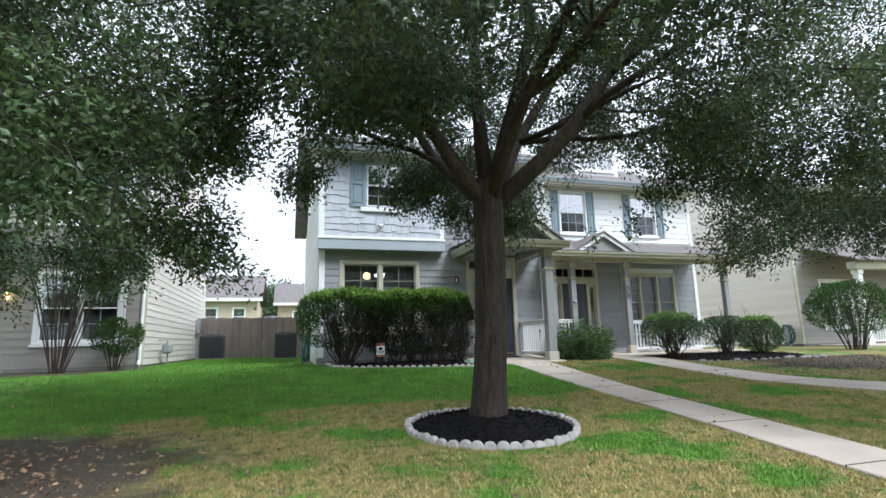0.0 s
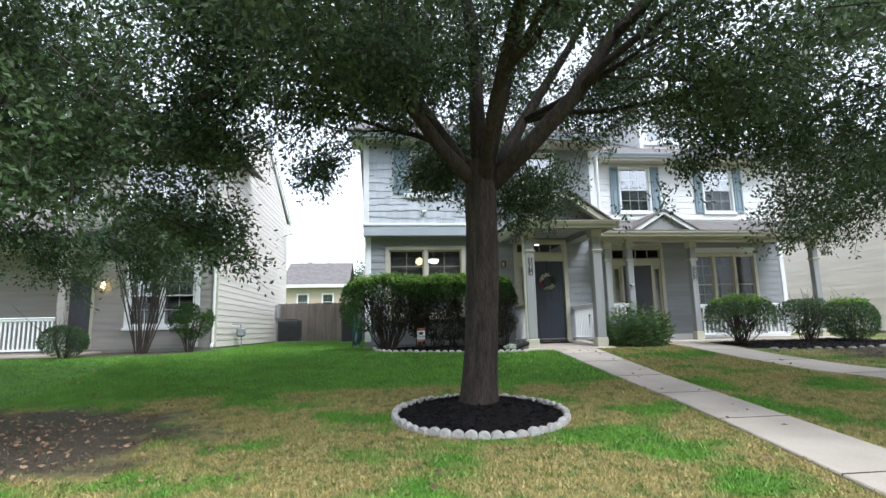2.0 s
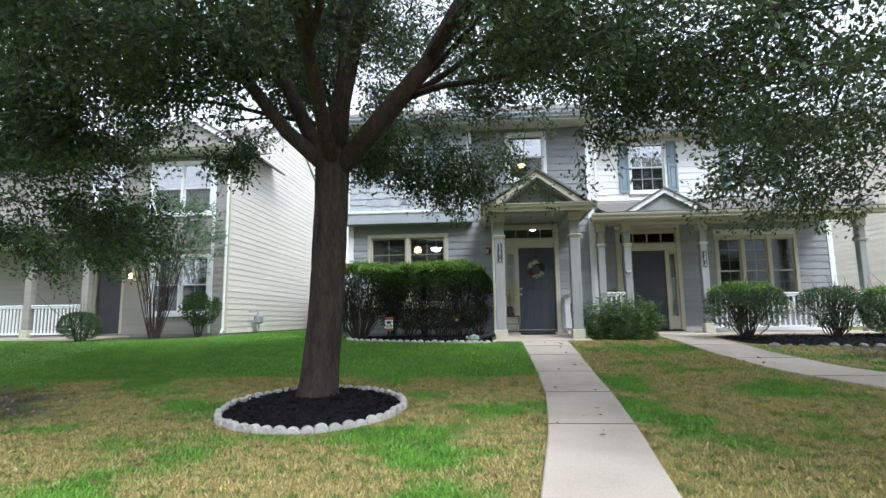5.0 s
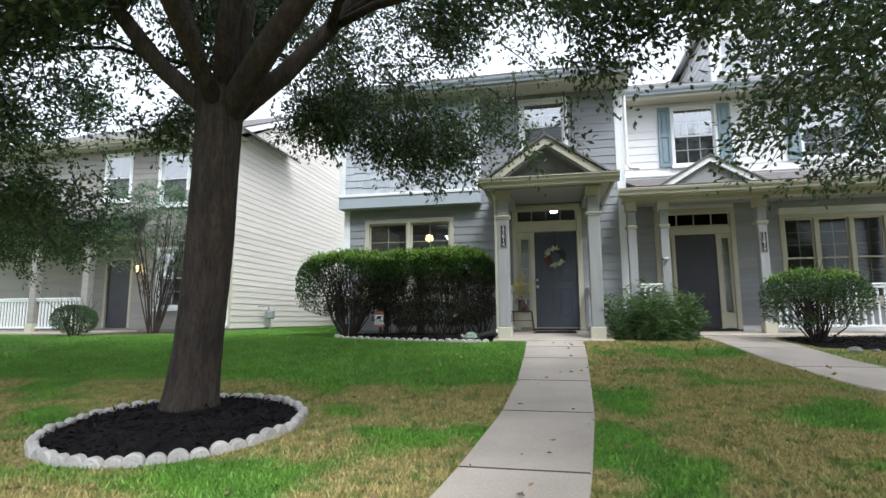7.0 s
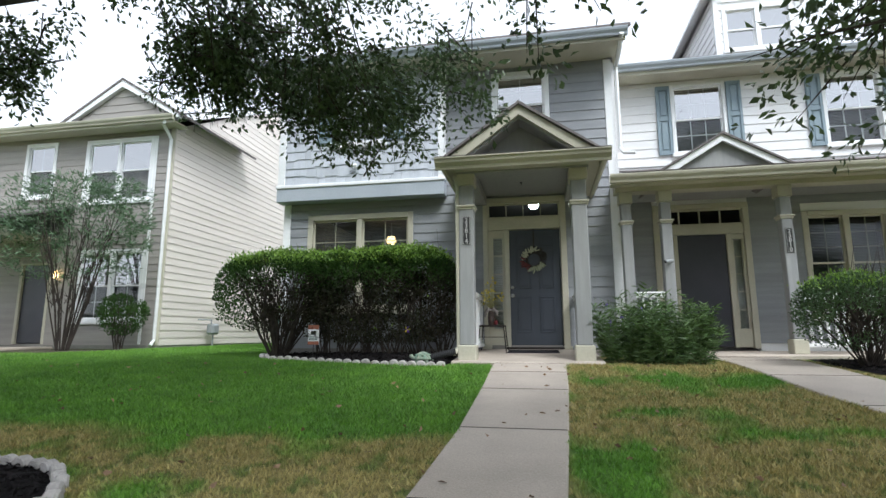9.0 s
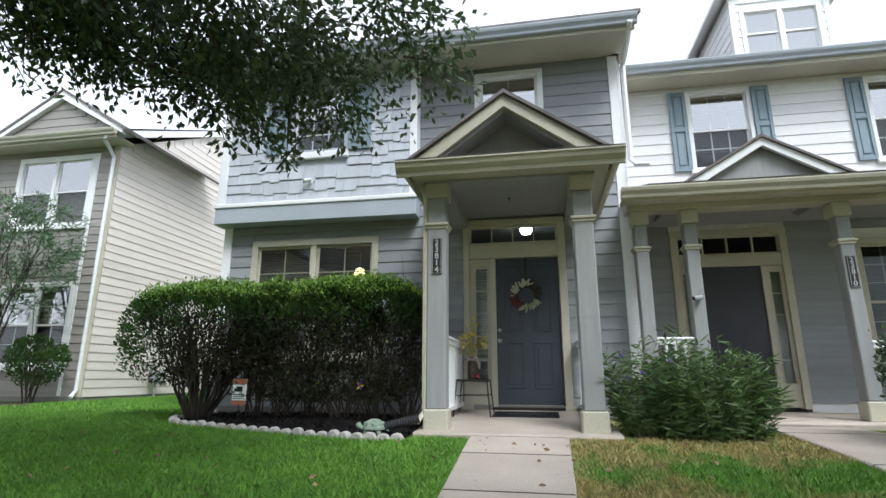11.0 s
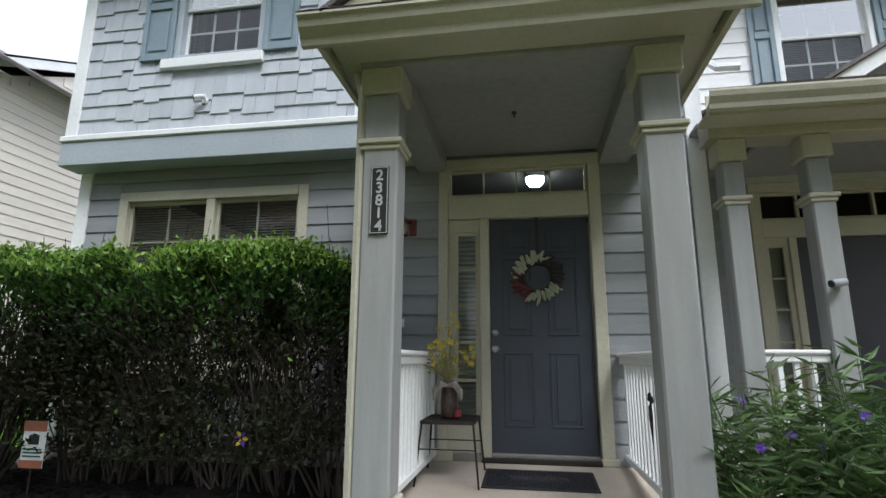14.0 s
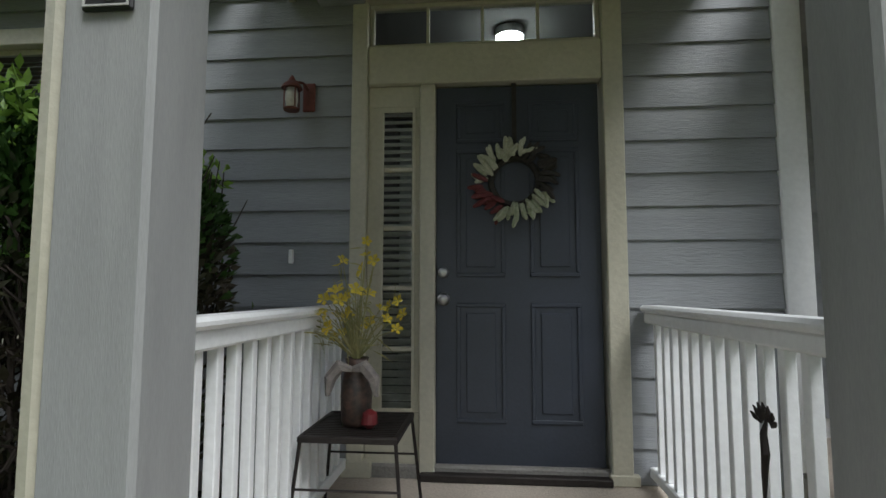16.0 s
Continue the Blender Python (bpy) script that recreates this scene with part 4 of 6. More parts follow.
def plain_house(name, label, x0, x1, y0, y1, holes, front_mat, side_mat, side_at, side_dir, eave=6.25, ridge=8.6, base=0.66):
    """A neighbour's house: lap-sided front and one sided flank, eaves, gutter and gabled roof."""
    h = thing(name, ((x0 + x1) / 2, (y0 + y1) / 2, base), label, "house")
    f = wall_core(x0, x1, base - 0.3, eave, y0, y0 + 0.14, holes).make("wall", front_mat, h)
    lap_boards(f, x0 + 0.12, x1 - 0.12, base + 0.12, eave, y0, holes, front_mat)
    for a in (x0, x1):
        s = Mesh().box(a if a == x0 else a - 0.14, a + 0.14 if a == x0 else a, y0 + 0.142, y1, base - 0.3, eave).make("wall", side_mat, h)
        if a == side_at:
            lap_boards(s, y0 + 0.02, y1, base + 0.12, eave, a, [], side_mat, along="y", out=side_dir)
            my, zz = (y0 + y1) / 2, eave
            while zz < ridge - 0.25:
                cut = (zz + 0.19 - eave) / (ridge - 0.08 - eave) * (my - y0)
                lap_boards(s, y0 + cut, y1 - cut, zz, zz + 0.178, a, [], side_mat, along="y", out=side_dir)
                zz += 0.178
            for sgn in (-1, 1):
                ye = my + sgn * (my - y0 + 0.5)
                Mesh().prism([(my, ridge - 0.02), (ye, eave + 0.12), (ye, eave - 0.06), (my, ridge - 0.20)], "x", a + side_dir * 0.03, a + side_dir * 0.10).make("rake_board", M_WHITE, h)
    Mesh().box(x0 + 0.15, x1 - 0.15, y1 - 0.14, y1, base - 0.3, eave).box(x0 + 0.15, x1 - 0.15, y0 + 2.5, y0 + 2.6, base, eave).box(x0 + 0.15, x1 - 0.15, y0 + 0.15, y1 - 0.15, 3.5, 3.58).make("inner_wall", M_ROOM, h)
    Mesh().box(x0 - 0.004, x1 + 0.004, y0 - 0.02, y1, base - 0.4, base + 0.12).make("foundation", M_FOUNDATION, h)
    for a in (x0, x1):
        Mesh().box(a - 0.03, a + 0.10, y0 - 0.034, y0 - 0.002, base + 0.12, eave, 0.005).make("corner_board", M_TRIM, h) if a == x0 else Mesh().box(a - 0.10, a + 0.03, y0 - 0.034, y0 - 0.002, base + 0.12, eave, 0.005).make("corner_board", M_TRIM, h)
    my = (y0 + y1) / 2
    Mesh().box(x0 - 0.3, x1 + 0.3, y0 - 0.45, y0 + 0.1, eave, eave + 0.03).make("soffit", M_TRIM, h)
    Mesh().box(x0 - 0.3, x1 + 0.3, y0 - 0.48, y0 - 0.45, eave - 0.04, eave + 0.14, 0.004).make("fascia", M_TRIM, h)
    gutter(h, x0 - 0.33, x1 + 0.33, y0 - 0.48, eave + 0.02, M_TRIM)
    o = 0.12
    Mesh().add([(x0 - o, y0 - 0.55, eave + 0.14), (x1 + o, y0 - 0.55, eave + 0.14), (x1 + o, my, ridge), (x0 - o, my, ridge), (x1 + o, y1 + 0.5, eave + 0.14), (x0 - o, y1 + 0.5, eave + 0.14)], [(0, 1, 2, 3), (3, 2, 4, 5)]).make("roof", M_ROOF, h, "shingle roof")
    for a in (x0 + 0.001, x1 - 0.13):
        Mesh().prism([(y0, eave), (my, ridge - 0.08), (y1, eave)], "x", a, a + 0.129).make("gable_wall", side_mat, h)
    return h


LX, LY = -3.52, 15.1
l_house = plain_house("house", "two-storey taupe and beige lap-sided neighbouring house", -13.0, LX, LY, 25.0,
                      [(-5.95, -4.05, 1.35, 3.14), (-6.10, -4.05, 4.38, 6.06), (-8.0, -7.0, 4.6, 6.1), (-7.7, -6.75, 0.8, 2.85)], M_TAUPE, M_BEIGE, LX, 1, 6.22, 9.0)
window(l_house, -5.95, -4.05, 1.35, 3.14, LY, 2, 0.10, 2, 2, M_WHITE, M_GLASS, M_BLIND_SHADE, both=True, label="paired ground-floor window")
window(l_house, -6.10, -4.05, 4.38, 6.06, LY, 2, 0.12, 1, 1, M_WHITE, M_GLASS, M_BLIND, grid=False, label="paired upper window with pale blinds")
window(l_house, -8.0, -7.0, 4.6, 6.1, LY, 1, 0.10, 2, 1, M_WHITE, M_GLASS, M_BLIND)
Mesh().box(-7.62, -6.83, LY + 0.03, LY + 0.08, 0.82, 2.8, 0.004).make("door", M_DOOR_DARK, l_house)
c = Mesh().box(-7.7, -7.62, LY - 0.03, LY + 0.1, 0.8, 2.85, 0.005).box(-6.83, -6.75, LY - 0.03, LY + 0.1, 0.8, 2.85, 0.005).box(-7.62, -6.83, LY - 0.03, LY + 0.1, 2.8, 2.85)
c.make("entry_frame", M_TRIM, l_house)
# pediment on its eaves
Mesh().prism([(-6.2, 6.36), (-3.3, 6.36), (-4.76, 7.3)], "y", 14.72, 14.8).make("pediment", M_TAUPE, l_house, "shingled pediment")
for s in (-1, 1):
    Mesh().prism([(-4.76, 7.42), (-4.76 + s * 1.70, 6.38), (-4.76 + s * 1.70, 6.26), (-4.76, 7.24)], "y", 14.6, 14.71).make("rake_board", M_WHITE, l_house)
    Mesh().prism([(-4.76, 7.48), (-4.76 + s * 1.78, 6.38), (-4.76 + s * 1.76, 6.32), (-4.76, 7.425)], "y", 14.58, 18.0).make("pediment_roof", M_ROOF, l_house)
Mesh().tube([(LX - 0.06, 14.72, 6.2), (LX - 0.06, 14.9, 6.05), (LX - 0.05, 15.03, 5.9), (LX - 0.05, 15.03, 0.9), (LX - 0.03, 14.9, 0.78)], 0.04, 6).make("downspout", M_WHITE, l_house)
Mesh().box(-4.048, -3.97, LY - 0.036, LY - 0.002, 0.80, 6.06, 0.005).make("trim_board", M_WHITE, l_house)
for k in range(4):
    Mesh().box(-4.76 - 1.2 + k * 0.3, -4.76 + 1.2 - k * 0.3, 14.70, 14.718, 6.40 + k * 0.2, 6.585 + k * 0.2, 0.004).make("shingle_course", M_TAUPE, l_house)
# its porch
Mesh().box(-13, -6.45, 13.25, LY, 0.3, 0.74, 0.02).make("porch_slab", M_CONCRETE, l_house)
for x in (-6.6, -8.25, -10.5):
    square_column(l_house, x, 13.45, 0.735, 3.25, 0.095, M_TAUPE, M_TRIM)
railing(l_house, (-8.15, 13.45), (-6.7, 13.45), 0.82, 1.62)
railing(l_house, (-10.4, 13.45), (-8.35, 13.45), 0.82, 1.62)
Mesh().box(-13, -6.4, 13.3, 13.6, 3.252, 3.5, 0.006).box(-13, -6.4, 13.6, LY - 0.03, 3.4, 3.44).make("porch_beam", M_TRIM, l_house)
Mesh().prism([(13.0, 3.5), (LY - 0.03, 4.25), (LY - 0.03, 4.3), (13.0, 3.56)], "x", -13, -6.25).make("porch_roof", M_ROOF, l_house)
lamp = Mesh().lathe(-6.5, LY - 0.12, [(0.01, 2.42), (0.05, 2.46), (0.055, 2.56), (0.02, 2.62)], 10).make("wall_lamp", M_GLOW_WARM, l_house, "lit amber porch lamp")

r_house = plain_house("house", "two-storey beige lap-sided house across the side yard", 17.5, 26.0, 14.3, 25.0,
                      [(18.6, 20.2, 1.3, 3.1)], M_TAUPE, M_BEIGE, 17.5, -1, 6.25, 9.0)
window(r_house, 18.6, 20.2, 1.3, 3.1, 14.3, 2, 0.1, 2, 2, M_WHITE, M_GLASS_LOW, M_BLIND_SHADE)
Mesh().box(18.2, 26, 12.6, 14.28, 0.3, 0.74, 0.02).make("porch_slab", M_CONCRETE, r_house)
for x in (18.5, 21.0):
    square_column(r_house, x, 12.8, 0.735, 3.25, 0.1, M_WHITE, M_WHITE)
railing(r_house, (18.6, 12.8), (20.9, 12.8), 0.82, 1.6, 0.12)
Mesh().box(18.2, 26, 12.6, 12.9, 3.252, 3.5, 0.006).make("porch_beam", M_TRIM, r_house)
Mesh().prism([(12.4, 3.5), (14.27, 4.2), (14.27, 4.25), (12.4, 3.55)], "x", 18.0, 26).make("porch_roof", M_ROOF, r_house)

# ---- foliage makers ----


def leaf_mesh(name, material, pos, direc, length, width, parent, rs, label="", fold=0.25):
    """Many single leaves: each a pointed blade of two faces folded along its rib."""
    n = len(pos)
    d = direc / np.linalg.norm(direc, axis=1, keepdims=True)
    ref = rs.normal(size=(n, 3))
    side = np.cross(d, ref)
    side /= np.linalg.norm(side, axis=1, keepdims=True)
    up = np.cross(side, d)
    L = (length * rs.uniform(0.7, 1.25, n))[:, None]
    Wd = (width * rs.uniform(0.75, 1.2, n))[:, None]
    v = np.empty((n, 4, 3))
    v[:, 0] = pos
    v[:, 1] = pos + d * L * 0.5 + side * Wd * 0.5 + up * Wd * fold
    v[:, 2] = pos + d * L
    v[:, 3] = pos + d * L * 0.5 - side * Wd * 0.5 + up * Wd * fold
    k = (np.arange(n) * 4)[:, None]
    tri = np.concatenate([k + [0, 1, 2], k + [0, 2, 3]], axis=1).reshape(-1)
    me = bpy.data.meshes.new(name)
    me.vertices.add(n * 4)
    me.vertices.foreach_set("co", v.reshape(-1))
    me.loops.add(len(tri))
    me.loops.foreach_set("vertex_index", tri.astype(np.int32))
    me.polygons.add(n * 2)
    me.polygons.foreach_set("loop_start", np.arange(0, len(tri), 3, dtype=np.int32))
    me.polygons.foreach_set("loop_total", np.full(n * 2, 3, dtype=np.int32))
    me.update()
    me.validate()
    me.materials.append(material)
    return tagged(under(new(name, me), parent), label)


def grow(m, tips, p, d, length, r, level, rs, up=0.12, limit=None):
    """A limb that bends and forks; the ends of the thinnest ones are gathered in tips."""
    pts, rad = [Vector(p)], [r]
    d = Vector(d).normalized()
    steps = 5
    for i in range(steps):
        d = (d + Vector(rs.normal(size=3)) * 0.13 + Vector((0, 0, up))).normalized()
        pts.append(pts[-1] + d * length / steps)
        rad.append(r * (1 - 0.6 * (i + 1) / steps))
        if level <= 1:
            tips.append(pts[-1].copy())
    m.tube(pts, rad, 8 if level > 1 else 5)
    if level <= 0:
        return
    for k in range(3 if level > 1 else 4):
        i = int(rs.integers(2, steps + 1))
        axis = Vector(rs.normal(size=3)).normalized()
        nd = (d + axis * 0.85).normalized()
        nd.z = max(nd.z, -0.1) * 0.8
        grow(m, tips, pts[i], nd, length * rs.uniform(0.5, 0.75), rad[i] * 0.62, level - 1, rs, up * 0.4)


def oak(at, lean, fork_z, r0, limbs, crown_r, low, drop, top, clusters, per, seed, leafmat, label, shape=None, sag=None, gap=0.02):
    """A street oak: ridged trunk, arching limbs and a crown of small leaves in uneven clumps."""
    rs = np.random.default_rng(seed)
    gz0 = ground_z(at[0], at[1])
    tree = thing("tree", (at[0], at[1], gz0), label, "tree", "street oaks")
    m = Mesh()
    base = Vector((at[0], at[1], gz0 - 0.05))
    fork = Vector((at[0] + lean[0], at[1] + lean[1], fork_z))
    n, rings = 72, 60
    for j in range(rings + 1):
        f = j / rings
        c = base.lerp(fork, f) + Vector((0.03 * math.sin(f * 4), 0, 0))
        rad = r0 * (0.86 + 0.45 * math.exp(-f * 14) + 0.30 * max(0, f - 0.8) ** 1.2)
        for k in range(n):
            a = 2 * math.pi * k / n
            rr = rad * (1 + 0.05 * noise.noise((math.cos(a) * 5, math.sin(a) * 5, c.z * 1.3)) - 0.075 * abs(noise.noise((math.cos(a) * 11, math.sin(a) * 11, c.z * 3.2))) + 0.02 * noise.noise((math.cos(a) * 20, math.sin(a) * 20, c.z * 9)))
            m.v.append((c.x + rr * math.cos(a), c.y + rr * math.sin(a), c.z))
    m.f += [(j * n + k, j * n + (k + 1) % n, (j + 1) * n + (k + 1) % n, (j + 1) * n + k) for j in range(rings) for k in range(n)]
    m.make("trunk", M_BARK, tree, "dark ridged bark", smooth=True)
    lm, tips = Mesh(), []
    for d, ln, rr in limbs:
        grow(lm, tips, fork - Vector((0, 0, 0.35)) + Vector(d).normalized() * 0.02, d, ln, rr, 3, rs)
    lm.make("branchwork", M_BARK, tree, smooth=True)
    pos = []
    cx, cy = fork.x, fork.y
    tries = 0
    off = seed * 7.3
    while len(pos) < clusters and tries < clusters * 30:
        tries += 1
        a, q = rs.uniform(0, 2 * math.pi), math.sqrt(rs.uniform(0.01, 1.0))
        R = crown_r * (1 + 0.16 * math.sin(3 * a + seed) + 0.1 * math.sin(5 * a + 2 * seed)) if shape is None else shape(a)
        x, y = cx + q * R * math.cos(a), cy + q * R * math.sin(a)
        droop = drop * (1 + (sag(a) if sag is not None else 0.0))
        zl = low - droop * q ** 1.6 + 0.35 * noise.noise((x * 0.9, y * 0.9, off))
        zu = low + 0.5 + (top - low) * math.sqrt(max(0.0, 1 - q * q))
        z = zl + (zu - zl) * rs.uniform(0, 1) ** 1.3
        if noise.noise((x * 0.85 + off, y * 0.85, z * 1.0)) + 0.55 * noise.noise((x * 2.4 + off, y * 2.4, z * 2.6)) < gap:
            continue
        pos.append((x, y, z))
    pos = np.array(pos)
    # each clump is a leafy twig that points outwards and droops
    k = len(pos)
    out = pos - [cx, cy, low + 0.6]
    out /= np.linalg.norm(out, axis=1, keepdims=True)
    tw_d = out + rs.normal(size=(k, 3)) * 0.55 + [0, 0, -0.25]
    tw_d /= np.linalg.norm(tw_d, axis=1, keepdims=True)
    ln = rs.uniform(0.20, 0.46, k)
    tw = Mesh()
    for q in range(0, k, 3):
        p, d = Vector(pos[q]), Vector(tw_d[q])
        tw.tube([p - d * ln[q], p + Vector((0, 0, 0.02)), p + d * ln[q] * 0.9], [0.009, 0.006, 0.002], 4, cap=False)
    tagged(tw.make("twig_work", M_TWIG, tree), kind="stuff")
    n_l = k * per
    t_l = rs.uniform(-1, 1, n_l) * np.repeat(ln, per)
    dd = np.repeat(tw_d, per, axis=0)
    sp = rs.normal(size=(n_l, 3))
    sp -= dd * (sp * dd).sum(axis=1, keepdims=True)
    lp = np.repeat(pos, per, axis=0) + dd * t_l[:, None] + sp * 0.055
    ld = dd * 0.6 + sp * 0.7 + rs.normal(size=(n_l, 3)) * 0.3 + [0, 0, -0.1]
    leaf_mesh("crown", leafmat, lp, ld, 0.072, 0.0365, tree, rs, "small leathery dark green leaves")
    return tree


def shrub(name, label, category, at, size, n, length, width, leafmat, seed, stems=14, low=0.15, hollow=0.5, droop=0.0, kind_group="", bare=0.45, fresh=0, square=False, stem_r=0.010, lift=0.5, thin=None, end=0, cut=-0.22):
    """A bush: stems that fan from the ground and leaves set mostly near its uneven outline."""
    rs = np.random.default_rng(seed)
    g0 = ground_z(at[0], at[1])
    b = thing(name, (at[0], at[1], g0), label, category, kind_group)
    rx, ry, h = size
    bend = 0.025 if thin is None else 0.06
    st = Mesh()
    for i in range(stems):
        a, q = rs.uniform(0, 2 * math.pi), math.sqrt(rs.uniform(0.02, 1))
        ux, uy = (rs.uniform(-1, 1), rs.uniform(-1, 1)) if square else (q * math.cos(a), q * math.sin(a))
        root = (i % 6 - 2.5) / 3.0
        if square:
            ux = max(-1.0, min(1.0, root + rs.normal() * (0.22 if thin is None else 0.42)))
        bx = at[0] + (root * rx * 0.95 + rs.normal() * 0.06 if square else ux * rx * (0.22 if thin is None else 0.10))
        by = at[1] + uy * ry * (0.12 if square or thin is not None else 0.22)
        e = Vector((at[0] + ux * rx * 0.95, at[1] + uy * ry * 0.85, g0 + h * rs.uniform(0.75, 0.97)))
        s = Vector((bx, by, g0 - 0.03))
        mid = s.lerp(e, 0.5) + Vector((rs.normal() * 0.06, rs.normal() * 0.06, h * 0.05))
        st.tube([s, s.lerp(mid, 0.5) + Vector(rs.normal(size=3)) * bend, mid, mid.lerp(e, 0.5) + Vector(rs.normal(size=3)) * bend, e], [stem_r * 1.3, stem_r * 1.1, stem_r, stem_r * 0.7, stem_r * 0.35], 5, cap=False)
        for k in range(3 if thin is None else 6):
            t0 = s.lerp(e, rs.uniform(0.25, 0.85))
            e2 = t0 + Vector((rs.normal() * (0.2 if thin is None else 0.11), rs.normal() * (0.2 if thin is None else 0.14), abs(rs.normal()) * 0.25 + 0.1))
            st.tube([t0, t0.lerp(e2, 0.5) + Vector(rs.normal(size=3)) * 0.02, e2], [stem_r * 0.6, stem_r * 0.5, stem_r * 0.25], 4, cap=False)
    tagged(st.make("stem_work", M_TWIG, b), kind="stuff")
    pts = []
    while len(pts) < n:
        u = rs.uniform(-1, 1, size=(n, 3))
        power = 5 if square else 2.2 if thin is None else 3.2
        r = (np.abs(u) ** power).sum(axis=1) ** (1 / power)
        keep = (r < 1) & (rs.uniform(size=n) < np.clip((r - hollow) / (1 - hollow), 0.03, 1) ** 1.5)
        for p in u[keep]:
            x, y = at[0] + p[0] * rx, at[1] + p[1] * ry
            z = g0 + h * (low + (1 - low) * (p[2] + 1) / 2)
            k = 1 + 0.12 * noise.noise((x * 1.7, y * 1.7, z * 1.7 + seed))
            if noise.noise((x * 3.1 + seed, y * 3.1, z * 3.1)) < cut:
                continue
            if thin is not None:
                f = (p[2] + 1) / 2
                share = thin[2] + (1 - thin[2]) * max(0.0, min(1.0, (f - thin[0]) / (thin[1] - thin[0]))) ** 1.5
                if end * p[0] > 0.55:
                    share = max(share, 0.5 * min(1.0, f / 0.4))
                if rs.uniform() > share:
                    continue
            elif p[2] < 0.35 and rs.uniform() < bare * (0.35 - p[2]):
                continue
            pts.append((at[0] + (x - at[0]) * k, at[1] + (y - at[1]) * k, g0 + (z - g0) * (1 + (k - 1) * 0.5)))
    pts = np.array(pts[:n])
    out = (pts - [at[0], at[1], g0 + h * 0.5]) / [rx, ry, h]
    dr = out * 0.6 + rs.normal(size=pts.shape) * 0.5 + [0, 0, lift - droop]
    # leaves low in the hedge take the brownish, shade-darkened colour
    in_shade = pts[:, 2] + rs.normal(size=len(pts)) * h * 0.07 < g0 + h * 0.72 if thin is not None and leafmat is M_HEDGE else np.zeros(len(pts), bool)
    in_shade &= ~((pts[:, 0] - at[0]) * end > rx * 0.5) if end else True
    leaf_mesh("foliage", leafmat, pts[~in_shade], dr[~in_shade], length, width, b, rs)
    if in_shade.any():
        leaf_mesh("inner_foliage", M_HEDGE_SHADE, pts[in_shade], dr[in_shade], length, width, b, rs, "sparse dull brownish leaves, darkened for the hedge's inner shade")
    if fresh:
        topz = g0 + h * 0.87
        sel = pts[(pts[:, 2] > topz) | (rs.uniform(size=len(pts)) < (0.03 if thin is None else 0.004))]
        sel = sel[rs.integers(0, len(sel), fresh)] + rs.normal(size=(fresh, 3)) * [0.04, 0.04, 0.03] + [0, 0, 0.03]
        leaf_mesh("young_growth", M_NEW, sel, rs.normal(size=(fresh, 3)) * 0.6 + [0, 0, 0.7], length, width, b, rs, "bright green young leaves")
    return b


def stalk_clump(name, label, at, size, count, leaves, length, width, leafmat, seed, bare, lean=0.25, stalk_r=0.004):
    """Many upright stalks from the ground, each with narrow leaves set along it."""
    rs = np.random.default_rng(seed)
    g0 = ground_z(at[0], at[1])
    b = thing(name, (at[0], at[1], g0), label, "plant")
    st, pos, dr = Mesh(), [], []
    for i in range(count):
        a, q = rs.uniform(0, 2 * math.pi), math.sqrt(rs.uniform(0, 1))
        ux, uy = q * math.cos(a), q * math.sin(a)
        h = size[2] * rs.uniform(0.55, 1.0) * (1 - 0.35 * q * q)
        s = Vector((at[0] + ux * size[0] * (1 - lean), at[1] + uy * size[1] * (1 - lean), 0))
        s.z = ground_z(s.x, s.y) - 0.02
        e = s + Vector((ux * size[0] * lean + rs.normal() * 0.05, uy * size[1] * lean + rs.normal() * 0.05, h))
        mid = s.lerp(e, 0.5) + Vector((rs.normal() * 0.03, rs.normal() * 0.03, 0))
        st.tube([s, mid, e], [stalk_r, stalk_r * 0.8, stalk_r * 0.4], 4, cap=False)
        for k in range(leaves):
            t = bare + (1 - bare) * rs.uniform(0, 1)
            p = (s.lerp(mid, t * 2) if t < 0.5 else mid.lerp(e, t * 2 - 1)) + Vector(rs.normal(size=3)) * 0.012
            an = rs.uniform(0, 2 * math.pi)
            pos.append(p)
            dr.append((math.cos(an), math.sin(an), rs.uniform(-0.35, 0.8)))
    tagged(st.make("stem_work", leafmat if stalk_r < 0.006 else M_TWIG, b), kind="stuff")
    leaf_mesh("foliage", leafmat, np.array(pos), np.array(dr), length, width, b, rs)
    return b


LEFT_LIMBS = [((-0.7, -0.2, 0.8), 3.2, 0.10), ((0.6, 0.5, 0.8), 3.2, 0.10), ((0.1, -0.7, 0.8), 3.0, 0.09), ((0, 0.2, 1), 3.4, 0.11)]
oak((2.27, 5.93), (0.16, 0.03), 3.15, 0.225,
    [((1.0, -0.15, 0.72), 4.0, 0.125), ((0.75, 0.6, 0.7), 3.8, 0.105), ((0.35, -0.35, 1.1), 4.0, 0.11), ((-0.1, 0.25, 1.2), 4.2, 0.12), ((-0.65, 0.3, 0.85), 3.8, 0.11), ((-0.9, -0.35, 0.7), 3.6, 0.095), ((-0.2, 0.85, 0.75), 3.8, 0.095), ((0.15, -0.9, 0.8), 3.6, 0.09)],
    3.9, 4.0, 0.75, 8.2, 5800, 27, 5, M_OAK, "broad evergreen oak with a dark trunk in a mulched ring",
    shape=lambda a: float(np.interp(math.degrees(a), [0, 20, 35, 44, 53, 62, 70, 82, 100, 125, 160, 200, 235, 270, 315, 360], [4.4, 3.6, 3.4, 3.9, 4.3, 4.05, 3.5, 3.2, 3.1, 3.2, 3.2, 3.4, 3.7, 4.0, 4.2, 4.4])),
    sag=lambda a: 0.95 * max(0.0, math.cos(a - 0.95)) ** 16 - 0.35 * max(0.0, math.cos(a - 1.75)) ** 4, gap=0.15)
